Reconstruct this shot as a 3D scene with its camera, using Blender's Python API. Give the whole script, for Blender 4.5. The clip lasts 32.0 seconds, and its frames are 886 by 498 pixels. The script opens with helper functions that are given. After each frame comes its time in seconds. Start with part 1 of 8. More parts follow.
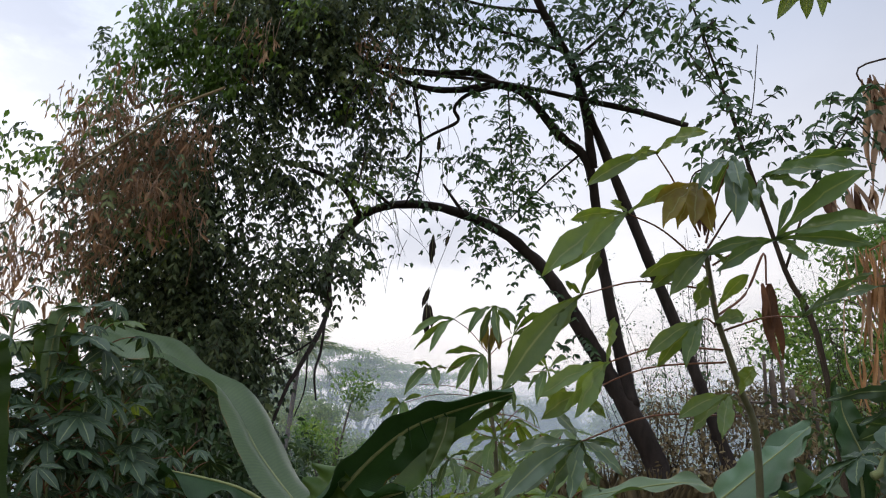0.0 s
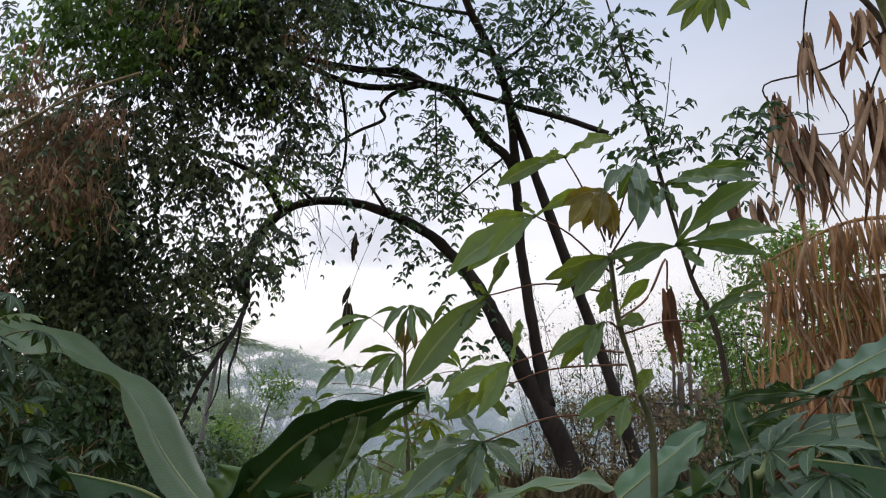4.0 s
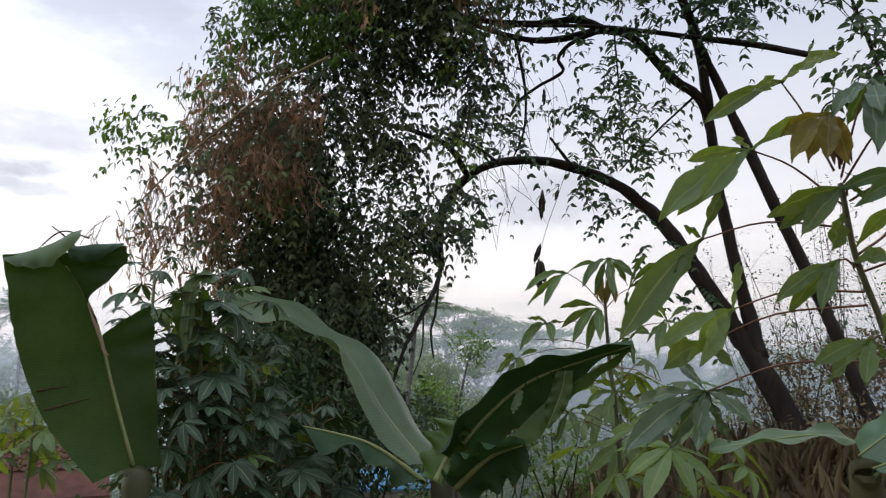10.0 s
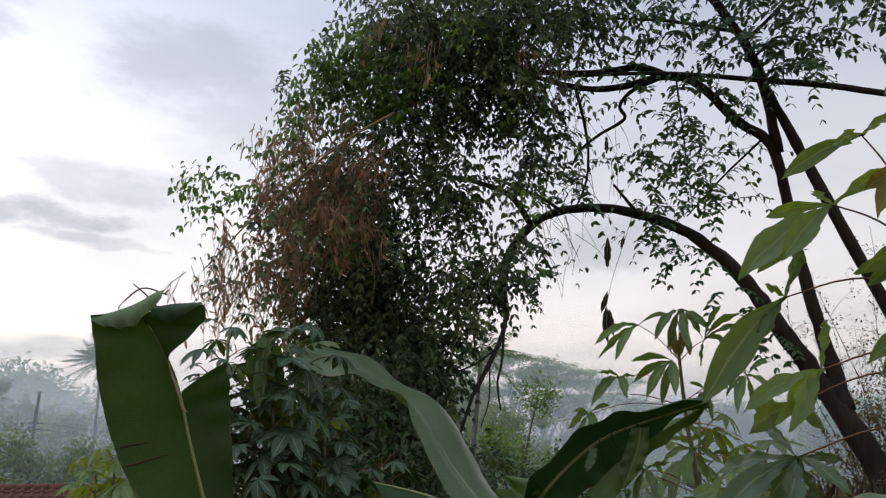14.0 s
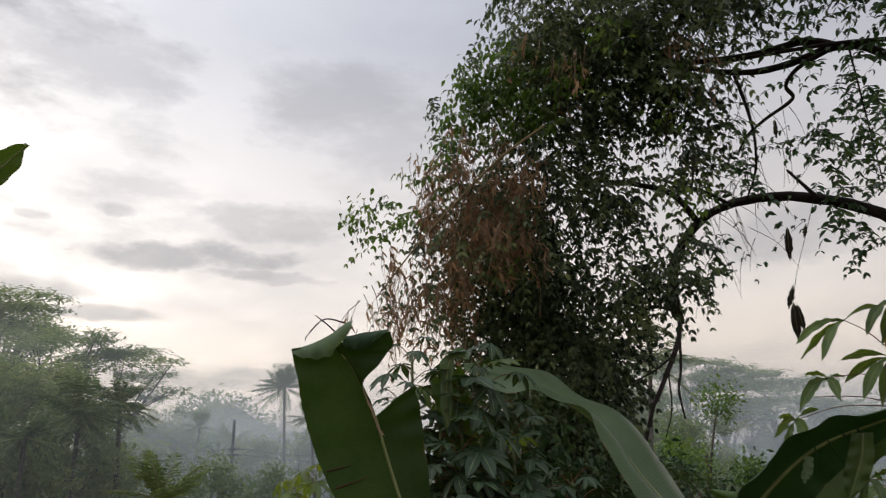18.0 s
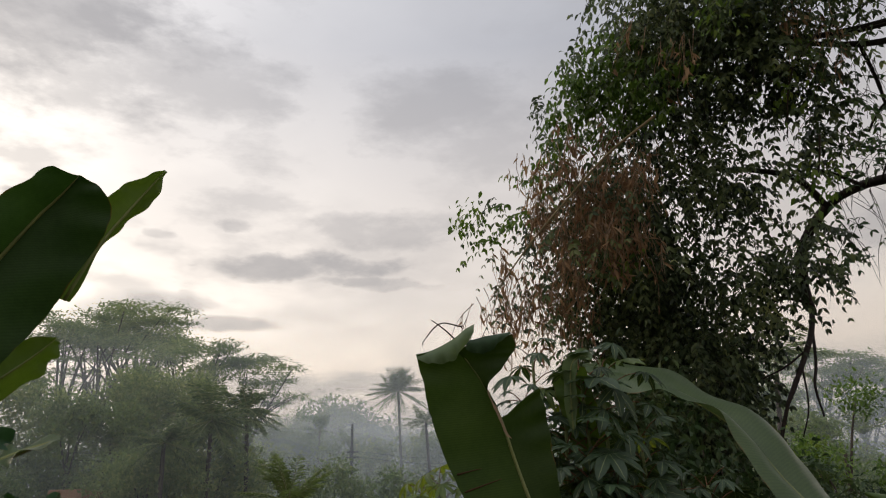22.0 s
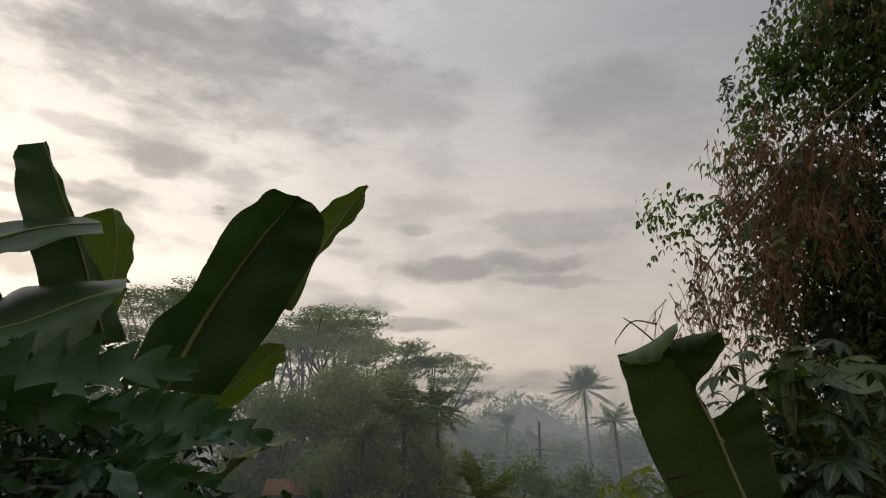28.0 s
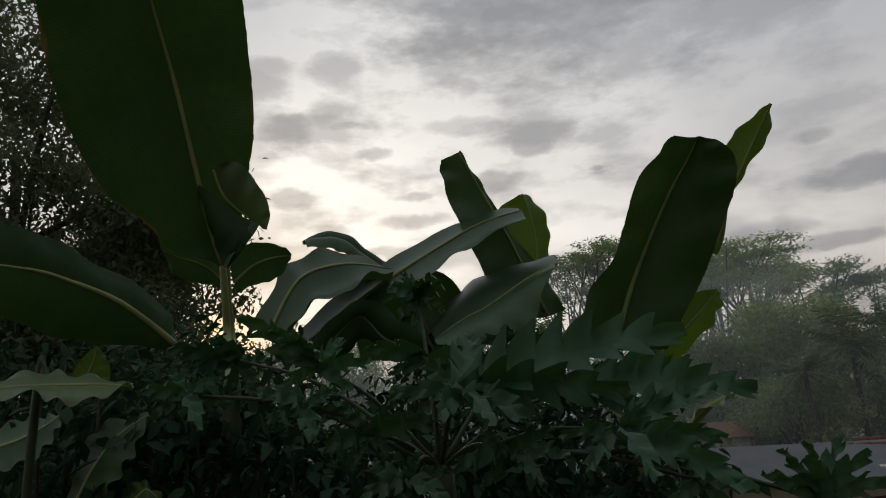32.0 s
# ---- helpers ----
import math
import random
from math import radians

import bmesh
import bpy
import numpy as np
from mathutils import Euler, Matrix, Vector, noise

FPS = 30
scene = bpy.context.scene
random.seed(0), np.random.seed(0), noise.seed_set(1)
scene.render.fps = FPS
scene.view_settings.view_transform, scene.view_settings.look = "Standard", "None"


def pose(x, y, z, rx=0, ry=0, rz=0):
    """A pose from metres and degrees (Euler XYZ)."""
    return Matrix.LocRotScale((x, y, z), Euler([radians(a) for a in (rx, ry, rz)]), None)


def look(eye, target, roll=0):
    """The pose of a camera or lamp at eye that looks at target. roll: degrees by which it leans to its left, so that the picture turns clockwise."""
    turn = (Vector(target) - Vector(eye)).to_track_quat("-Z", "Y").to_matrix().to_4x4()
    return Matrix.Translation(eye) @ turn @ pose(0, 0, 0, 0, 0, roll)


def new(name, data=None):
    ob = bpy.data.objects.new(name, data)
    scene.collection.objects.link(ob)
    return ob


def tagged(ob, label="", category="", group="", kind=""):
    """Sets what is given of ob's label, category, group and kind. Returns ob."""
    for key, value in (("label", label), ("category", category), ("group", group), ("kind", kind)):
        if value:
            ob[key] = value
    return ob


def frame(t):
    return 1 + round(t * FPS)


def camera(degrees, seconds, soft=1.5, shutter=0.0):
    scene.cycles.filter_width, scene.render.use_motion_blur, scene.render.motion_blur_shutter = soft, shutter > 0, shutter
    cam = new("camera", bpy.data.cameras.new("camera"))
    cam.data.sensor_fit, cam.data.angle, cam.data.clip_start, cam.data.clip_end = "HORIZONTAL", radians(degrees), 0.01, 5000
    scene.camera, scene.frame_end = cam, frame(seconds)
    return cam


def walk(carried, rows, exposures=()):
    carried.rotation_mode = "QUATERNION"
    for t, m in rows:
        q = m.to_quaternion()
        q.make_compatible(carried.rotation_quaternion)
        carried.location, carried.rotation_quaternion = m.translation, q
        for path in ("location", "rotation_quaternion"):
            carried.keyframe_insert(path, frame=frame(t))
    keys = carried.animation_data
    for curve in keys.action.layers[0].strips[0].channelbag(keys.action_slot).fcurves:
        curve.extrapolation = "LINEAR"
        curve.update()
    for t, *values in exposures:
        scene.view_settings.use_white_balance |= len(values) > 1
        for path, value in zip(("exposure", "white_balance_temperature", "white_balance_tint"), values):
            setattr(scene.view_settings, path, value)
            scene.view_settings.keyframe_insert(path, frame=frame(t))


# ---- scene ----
cam = camera(63.51, 32.0, soft=1.1, shutter=0.4)
ROWS = [  # seconds, place in metres, turn in degrees
    (0.0, 0.000, 0.000, 1.600, 106.50, -0.00, 0.00),
    (0.5, 0.001, 0.003, 1.598, 106.02, -0.26, -0.78),
    (1.0, 0.005, 0.003, 1.598, 105.83, -0.43, -1.76),
    (1.5, 0.013, 0.005, 1.599, 105.73, -0.23, -3.07),
    (2.0, 0.018, 0.003, 1.598, 106.00, -0.04, -4.17),
    (2.5, 0.026, 0.009, 1.601, 106.03, 0.19, -4.95),
    (3.0, 0.033, 0.012, 1.602, 106.08, 0.36, -5.73),
    (3.5, 0.036, 0.012, 1.603, 106.44, 0.16, -6.08),
    (5.5, 0.049, 0.029, 1.603, 106.27, -0.71, -4.80),
    (6.0, 0.034, 0.028, 1.602, 105.88, -0.70, -2.46),
    (6.5, 0.024, 0.027, 1.603, 105.25, 0.19, 0.76),
    (7.0, 0.012, 0.026, 1.605, 105.37, 0.26, 3.48),
    (7.5, 0.001, 0.021, 1.604, 105.38, -0.26, 4.14),
    (8.0, -0.007, 0.024, 1.597, 104.48, -0.85, 4.39),
    (8.5, -0.006, 0.024, 1.597, 104.09, -0.52, 5.52),
    (9.0, -0.001, 0.023, 1.598, 103.92, 0.01, 5.69),
    (9.5, -0.002, 0.025, 1.593, 103.19, -0.08, 6.19),
    (10.0, -0.000, 0.018, 1.592, 103.26, 0.39, 9.21),
    (10.5, -0.005, 0.016, 1.591, 103.25, -0.01, 10.36),
    (11.0, -0.009, 0.013, 1.594, 103.49, 0.14, 11.14),
    (11.5, -0.005, 0.009, 1.597, 103.96, 0.53, 11.10),
    (12.0, -0.005, 0.004, 1.604, 105.23, 0.80, 11.68),
    (12.5, -0.005, 0.003, 1.607, 105.52, 0.65, 11.76),
    (13.0, -0.008, 0.002, 1.609, 106.01, 0.49, 12.05),
    (13.5, -0.010, -0.003, 1.613, 106.83, 0.16, 12.65),
    (14.0, -0.018, -0.005, 1.618, 107.05, 0.07, 14.25),
    (14.5, -0.030, -0.009, 1.620, 106.76, 1.21, 16.99),
    (16.5, -0.071, -0.027, 1.609, 106.19, 2.60, 22.83),
    (17.0, -0.069, -0.037, 1.618, 107.43, 2.38, 23.71),
    (17.5, -0.072, -0.044, 1.622, 107.79, 2.25, 24.95),
    (18.0, -0.093, -0.042, 1.629, 108.30, 1.48, 27.45),
    (18.5, -0.101, -0.047, 1.632, 109.04, 1.26, 29.80),
    (19.0, -0.115, -0.051, 1.627, 108.56, 1.10, 30.98),
    (19.5, -0.123, -0.055, 1.630, 108.21, 1.65, 32.18),
    (20.0, -0.126, -0.063, 1.631, 108.25, 1.80, 33.58),
    (20.5, -0.127, -0.071, 1.632, 108.41, 1.83, 34.72),
    (21.0, -0.132, -0.073, 1.635, 108.84, 1.72, 35.49),
    (21.5, -0.139, -0.070, 1.634, 108.42, 1.52, 35.37),
    (22.0, -0.137, -0.075, 1.637, 108.63, 1.52, 36.24),
    (22.5, -0.145, -0.077, 1.638, 107.75, 1.85, 37.47),
    (23.0, -0.147, -0.076, 1.636, 107.64, 2.06, 38.25),
    (23.5, -0.150, -0.076, 1.637, 107.44, 1.78, 38.62),
    (24.0, -0.152, -0.081, 1.637, 107.60, 1.47, 39.31),
    (24.5, -0.150, -0.085, 1.634, 107.53, 1.61, 40.49),
    (26.5, -0.157, -0.104, 1.645, 108.85, 0.38, 43.82),
    (27.0, -0.165, -0.112, 1.647, 108.66, 0.10, 46.24),
    (27.5, -0.174, -0.122, 1.650, 108.61, 0.09, 48.76),
    (28.0, -0.176, -0.133, 1.649, 108.61, -0.36, 50.51),
    (28.5, -0.180, -0.141, 1.650, 108.16, 0.40, 52.87),
    (29.0, -0.190, -0.157, 1.659, 108.02, 2.40, 58.41),
    (29.5, -0.189, -0.181, 1.657, 108.10, 2.03, 65.34),
    (30.0, -0.190, -0.203, 1.662, 108.40, 2.41, 73.91),
    (30.5, -0.192, -0.209, 1.666, 107.66, 2.63, 77.94),
    (31.0, -0.194, -0.210, 1.666, 106.46, 3.79, 80.65),
    (31.5, -0.196, -0.215, 1.667, 106.24, 3.73, 82.58),
    (32.0, -0.201, -0.226, 1.666, 105.53, 3.24, 83.40),
]
EXPO = [(0.0, 0.23, 5780, 10), (9.0, 0.12, 5780, 10), (13.0, -0.05, 5850, 10), (19.0, -0.42, 6450, 10), (23.0, -0.60, 6600, 10), (28.0, -1.02, 6750, 10), (29.5, -1.22, 6800, 10), (32.0, -1.28, 6150, 8)]
walk(cam, [(t, pose(x, y, z, rx, ry, rz)) for t, x, y, z, rx, ry, rz in ROWS], EXPO)
EYE = 1.6
SUN_BEARING, SUN_RISE = 97.0, 9.0


def at(bearing, rise, dist):
    """A place by its bearing (degrees left of straight ahead), rise above eye level and distance from the standpoint."""
    b, e = radians(bearing), radians(rise)
    return Vector((-math.sin(b) * math.cos(e) * dist, math.cos(b) * math.cos(e) * dist, EYE + math.sin(e) * dist))


# ---- world, sun ----
world = bpy.data.worlds.new("sky")
scene.world = world
world.use_nodes = True
wt = world.node_tree
wt.nodes.clear()


def wnode(kind, **kw):
    n = wt.nodes.new(kind)
    for k, v in kw.items():
        n.inputs[k].default_value = v
    return n


def wmath(op, a, b=None, c=None, clamp=False):
    n = wt.nodes.new("ShaderNodeMath")
    n.operation, n.use_clamp = op, clamp
    for i, v in enumerate((a, b, c)):
        if v is None:
            continue
        if isinstance(v, (int, float)):
            n.inputs[i].default_value = v
        else:
            wt.links.new(v, n.inputs[i])
    return n.outputs[0]


def wmix(f, a, b):
    n = wt.nodes.new("ShaderNodeMix")
    n.data_type = "RGBA"
    for sock, v in ((n.inputs[0], f), (n.inputs[6], a), (n.inputs[7], b)):
        if isinstance(v, (tuple, float, int)):
            sock.default_value = (*v, 1) if isinstance(v, tuple) else v
        else:
            wt.links.new(v, sock)
    return n.outputs[2]


def wramp(v, stops):
    n = wt.nodes.new("ShaderNodeValToRGB")
    e = n.color_ramp.elements
    while len(e) < len(stops):
        e.new(0.5)
    for el, (p, col) in zip(e, stops):
        el.position, el.color = p, (*col, 1)
    wt.links.new(v, n.inputs[0])
    return n.outputs[0]


coord = wt.nodes.new("ShaderNodeTexCoord").outputs["Generated"]
sep = wt.nodes.new("ShaderNodeSeparateXYZ")
wt.links.new(coord, sep.inputs[0])
wx, wy, wz = sep.outputs
rise = wmath("MULTIPLY", wmath("ARCSINE", wz), 180 / math.pi)
bear = wmath("MULTIPLY", wmath("ARCTAN2", wmath("MULTIPLY", wx, -1.0), wy), 180 / math.pi)

clear = wt.nodes.new("ShaderNodeTexSky")
clear.sky_type, clear.sun_disc = "NISHITA", False
clear.sun_elevation, clear.sun_rotation = radians(SUN_RISE), radians(-SUN_BEARING)
clear.air_density, clear.dust_density = 1.5, 3.0
clear_s = wt.nodes.new("ShaderNodeVectorMath")
clear_s.operation = "SCALE"
clear_s.inputs["Scale"].default_value = 0.10
wt.links.new(clear.outputs[0], clear_s.inputs[0])

# overcast veil: cream near the ground, lavender grey above, brighter overhead
up = wmath("DIVIDE", rise, 90.0, clamp=True)
veil = wramp(up, [(0.0, (1.40, 1.16, 0.97)), (0.07, (1.54, 1.28, 1.05)), (0.16, (1.25, 1.135, 1.05)),
                  (0.38, (0.74, 0.76, 0.85)), (0.6, (1.2, 1.23, 1.32)), (1.0, (2.25, 2.3, 2.4))])
toward = wt.nodes.new("ShaderNodeVectorMath")
toward.operation = "DOT_PRODUCT"
toward.inputs[1].default_value = (-math.sin(radians(SUN_BEARING)), math.cos(radians(SUN_BEARING)), 0)
wt.links.new(coord, toward.inputs[0])
tow = wmath("MAXIMUM", toward.outputs["Value"], -0.6)
side = wmath("MULTIPLY_ADD", wmath("MULTIPLY", tow, wmath("ABSOLUTE", tow)), 0.72, 1.0)
scaled = wt.nodes.new("ShaderNodeVectorMath")
scaled.operation = "SCALE"
wt.links.new(veil, scaled.inputs[0])
wt.links.new(side, scaled.inputs["Scale"])
veil = scaled.outputs[0]
# glow round the hidden sun
sun_dir = at(SUN_BEARING - 8, SUN_RISE + 8, 1.0) - Vector((0, 0, EYE))
dot = wt.nodes.new("ShaderNodeVectorMath")
dot.operation = "DOT_PRODUCT"
dot.inputs[1].default_value = sun_dir
wt.links.new(coord, dot.inputs[0])
near = wmath("MAXIMUM", dot.outputs["Value"], 0.0)
glow = wmath("ADD", wmath("MULTIPLY", wmath("POWER", near, 14.0), 0.6), wmath("MULTIPLY", wmath("POWER", near, 4.0), 0.35))
veil_g = wmix(wmath("MULTIPLY", glow, 0.72), veil, (3.5, 3.2, 2.8))
core = wt.nodes.new("ShaderNodeVectorMath")
core.operation = "DOT_PRODUCT"
core.inputs[1].default_value = at(SUN_BEARING + 3, SUN_RISE - 1, 1.0) - Vector((0, 0, EYE))
wt.links.new(coord, core.inputs[0])
disc = wmath("POWER", wmath("MAXIMUM", core.outputs["Value"], 0.0), 900.0)
veil_g = wmix(wmath("MULTIPLY", disc, 0.9), veil_g, (7.0, 4.2, 2.0))
# clouds: low bands drawn out level, broken sheets higher up
flat = wt.nodes.new("ShaderNodeCombineXYZ")
den = wmath("ADD", wz, 0.10)
wt.links.new(wmath("DIVIDE", wx, den), flat.inputs[0])
wt.links.new(wmath("DIVIDE", wy, den), flat.inputs[1])


def cloud_noise(scale, detail, rough, off, source):
    m = wt.nodes.new("ShaderNodeMapping")
    m.inputs["Location"].default_value = off
    wt.links.new(source, m.inputs[0])
    n = wnode("ShaderNodeTexNoise", Scale=scale, Detail=detail, Roughness=rough)
    wt.links.new(m.outputs[0], n.inputs["Vector"])
    return n.outputs["Fac"]


sheet = cloud_noise(1.1, 8.0, 0.55, (3.1, 1.7, 0.0), flat.outputs[0])
puff = wt.nodes.new("ShaderNodeMapping")
puff.inputs["Scale"].default_value = (0.8, 0.8, 1.9)
wt.links.new(coord, puff.inputs[0])
wisp = cloud_noise(13.0, 8.0, 0.60, (0.0, 0.0, 0.0), puff.outputs[0])
sheet_f = wramp(sheet, [(0.42, (0, 0, 0)), (0.62, (1, 1, 1))])
veil_c = wmix(wmath("MULTIPLY", sheet_f, 0.20), veil_g, (0.46, 0.46, 0.52))
stretch = wt.nodes.new("ShaderNodeMapping")
stretch.inputs["Scale"].default_value = (1, 1, 2.6)
wt.links.new(coord, stretch.inputs[0])
alto = wramp(cloud_noise(5.5, 7.0, 0.58, (2.0, 5.0, 1.0), stretch.outputs[0]), [(0.47, (0, 0, 0)), (0.60, (1, 1, 1))])
alto_f = wmath("MULTIPLY", wmath("MULTIPLY", alto, 0.50), wmath("POWER", near, 2.5))
veil_c = wmix(alto_f, veil_c, (0.52, 0.51, 0.55))
# single clouds: bearing, rise, half width and half height in degrees, weight
warp_b = wmath("MULTIPLY_ADD", cloud_noise(7.0, 5.0, 0.55, (5.0, 2.0, 1.0), coord), 6.0, -3.0)
warp_e = wmath("MULTIPLY_ADD", cloud_noise(11.0, 5.0, 0.55, (1.0, 7.0, 3.0), coord), 2.0, -1.0)
bear, rise_c = wmath("ADD", bear, warp_b), wmath("ADD", rise, warp_e)
CLOUDS = [
    (71.5, 33.4, 16.3, 5.4, 0.60),
    (73.7, 31.8, 8.0, 3.2, 0.55),
    (68.7, 31.3, 17.5, 4.5, 0.45),
    (60.9, 31.4, 10.6, 3.4, 0.40),
    (56.3, 30.6, 9.5, 2.7, 0.40),
    (32.1, 27.6, 8.7, 3.6, 0.30),
    (47.5, 17.2, 9.0, 1.1, 0.62),
    (41.9, 16.0, 4.2, 0.5, 0.50),
    (39.9, 20.4, 6.3, 1.4, 0.35),
    (58.4, 14.0, 4.0, 0.9, 0.55),
    (52.3, 12.6, 5.1, 0.7, 0.60),
    (44.7, 8.1, 8.7, 1.0, 0.50),
    (45.6, 6.6, 7.3, 0.6, 0.35),
    (53.1, 20.1, 1.7, 0.5, 0.40),
    (58.8, 18.9, 1.2, 0.4, 0.35),
    (74.0, 23.9, 4.5, 1.0, 0.40),
    (78.5, 20.6, 3.1, 0.9, 0.55),
    (69.8, 20.2, 1.1, 0.3, 0.40),
    (79.9, 29.7, 3.1, 1.1, 0.40),
    (97.4, 28.3, 3.1, 1.6, 0.50),
    (94.9, 24.9, 3.2, 1.4, 0.55),
    (91.6, 29.4, 2.9, 1.9, 0.50),
    (94.9, 19.8, 3.1, 0.9, 0.50),
    (87.5, 23.3, 1.8, 0.5, 0.50),
    (84.4, 17.8, 3.4, 0.6, 0.55),
    (86.8, 15.6, 2.1, 0.5, 0.45),
    (77.5, 20.8, 2.3, 0.7, 0.50),
    (74.8, 23.5, 2.2, 1.2, 0.45),
    (84.6, 19.7, 1.3, 0.4, 0.45),
    (69.8, 20.6, 0.9, 0.3, 0.50),
    (89.5, 25.4, 1.5, 0.4, 0.35),
    (83.7, 21.2, 1.3, 0.4, 0.35),
    (91.7, 17.4, 1.9, 0.4, 0.40),
    (79.9, 24.9, 3.0, 0.8, 0.35),
    (94.7, 25.1, 2.7, 1.2, 0.50),
    (96.6, 29.3, 2.3, 1.1, 0.45),
    (90.9, 26.5, 2.0, 1.4, 0.35),
    (40.2, 20.1, 6.3, 1.7, 0.42),
    (44.2, 17.0, 2.6, 0.5, 0.45),
    (39.6, 15.7, 3.8, 0.4, 0.35),
    (36.4, 29.3, 8.8, 3.6, 0.35),
    (42.6, 8.6, 3.2, 0.7, 0.50),
    (-0.8, 17.2, 6.6, 2.1, 0.42),
    (33.3, 29.5, 4.7, 1.4, 0.25),
]
cover = None
for b, e, hw, hh, k in CLOUDS:
    du = wmath("DIVIDE", wmath("SUBTRACT", bear, b), hw)
    dv = wmath("DIVIDE", wmath("SUBTRACT", rise_c, e), hh)
    r2 = wmath("ADD", wmath("MULTIPLY", du, du), wmath("MULTIPLY", dv, dv))
    f = wmath("SUBTRACT", wmath("MULTIPLY_ADD", wisp, 3.0, -0.55), wmath("MULTIPLY", r2, 0.8))
    f = wmath("MULTIPLY", wmath("SMOOTH_MIN", wmath("MULTIPLY", f, 1.35), 1.0, 0.4, clamp=True), min(0.85, k * 0.95))
    cover = f if cover is None else wmath("MAXIMUM", cover, f)
if cover is not None:
    veil_c = wmix(cover, veil_c, (0.47, 0.465, 0.51))
full = wmix(0.85, clear_s.outputs[0], veil_c)
below = wmix(wmath("MULTIPLY_ADD", rise, 0.25, 1.0, clamp=True), (0.10, 0.11, 0.09), full)
bg = wt.nodes.new("ShaderNodeBackground")
wt.links.new(below, bg.inputs[0])
bg.inputs["Strength"].default_value = 1.0
out = wt.nodes.new("ShaderNodeOutputWorld")
wt.links.new(bg.outputs[0], out.inputs[0])

sun = new("sun", bpy.data.lights.new("sun", "SUN"))
sun.data.energy, sun.data.angle, sun.data.color = 0.6, radians(20), (1.0, 0.86, 0.70)
sun.matrix_world = look(at(SUN_BEARING, SUN_RISE + 4, 50), (0, 0, EYE))


# ---- materials ----
def mat_new(name):
    m = bpy.data.materials.new(name)
    m.use_nodes = True
    nt = m.node_tree
    nt.nodes.clear()
    o = nt.nodes.new("ShaderNodeOutputMaterial")
    return m, nt, o


def nlink(nt, a, b):
    nt.links.new(a, b)


def noise_of(nt, scale, detail=4.0, rough=0.55, coords="Object", stretch=None):
    tc = nt.nodes.new("ShaderNodeTexCoord")
    src = tc.outputs[coords]
    if stretch:
        mp = nt.nodes.new("ShaderNodeMapping")
        mp.inputs["Scale"].default_value = stretch
        nlink(nt, src, mp.inputs[0])
        src = mp.outputs[0]
    n = nt.nodes.new("ShaderNodeTexNoise")
    n.inputs["Scale"].default_value, n.inputs["Detail"].default_value, n.inputs["Roughness"].default_value = scale, detail, rough
    nlink(nt, src, n.inputs["Vector"])
    return n.outputs["Fac"]


def ramp_of(nt, v, stops):
    n = nt.nodes.new("ShaderNodeValToRGB")
    e = n.color_ramp.elements
    while len(e) < len(stops):
        e.new(0.5)
    for el, (p, col) in zip(e, stops):
        el.position, el.color = p, (*col, 1)
    nlink(nt, v, n.inputs[0])
    return n.outputs[0]


def mix_of(nt, f, a, b, mode="MIX"):
    n = nt.nodes.new("ShaderNodeMix")
    n.data_type, n.blend_type = "RGBA", mode
    for sock, v in ((n.inputs[0], f), (n.inputs[6], a), (n.inputs[7], b)):
        if isinstance(v, (tuple, float, int)):
            sock.default_value = (*v, 1) if isinstance(v, tuple) else v
        else:
            nlink(nt, v, sock)
    return n.outputs[2]


def bump_of(nt, h, strength, dist=0.01):
    n = nt.nodes.new("ShaderNodeBump")
    n.inputs["Strength"].default_value, n.inputs["Distance"].default_value = strength, dist
    nlink(nt, h, n.inputs["Height"])
    return n.outputs[0]


def surface(nt, o, col, rough, bump=None, translucent=0.0, tcol=None, spec=0.4):
    p = nt.nodes.new("ShaderNodeBsdfPrincipled")
    nlink(nt, col, p.inputs["Base Color"])
    p.inputs["Roughness"].default_value = rough
    p.inputs["Specular IOR Level"].default_value = spec
    if bump is not None:
        nlink(nt, bump, p.inputs["Normal"])
    if translucent:
        tr = nt.nodes.new("ShaderNodeBsdfTranslucent")
        nlink(nt, tcol or col, tr.inputs[0])
        ms = nt.nodes.new("ShaderNodeMixShader")
        ms.inputs[0].default_value = translucent
        nlink(nt, p.outputs[0], ms.inputs[1])
        nlink(nt, tr.outputs[0], ms.inputs[2])
        nlink(nt, ms.outputs[0], o.inputs[0])
    else:
        nlink(nt, p.outputs[0], o.inputs[0])
    return p


def small_leaf_mat(name, stops, translucent=0.35, rough=0.45, patch=0.8, spec=0.45):
    """Leaves of a crown: the colour varies leaf by leaf and from patch to patch."""
    m, nt, o = mat_new(name)
    g = nt.nodes.new("ShaderNodeNewGeometry")
    big = noise_of(nt, patch, 2.0)
    fac = nt.nodes.new("ShaderNodeMath")
    fac.operation = "MULTIPLY_ADD"
    nlink(nt, g.outputs["Random Per Island"], fac.inputs[0])
    fac.inputs[1].default_value = 0.6
    sub = nt.nodes.new("ShaderNodeMath")
    sub.operation = "MULTIPLY_ADD"
    nlink(nt, big, sub.inputs[0])
    sub.inputs[1].default_value, sub.inputs[2].default_value = 1.2, -0.4
    nlink(nt, sub.outputs[0], fac.inputs[2])
    col = ramp_of(nt, fac.outputs[0], stops)
    surface(nt, o, col, rough, None, translucent, None, spec)
    return m


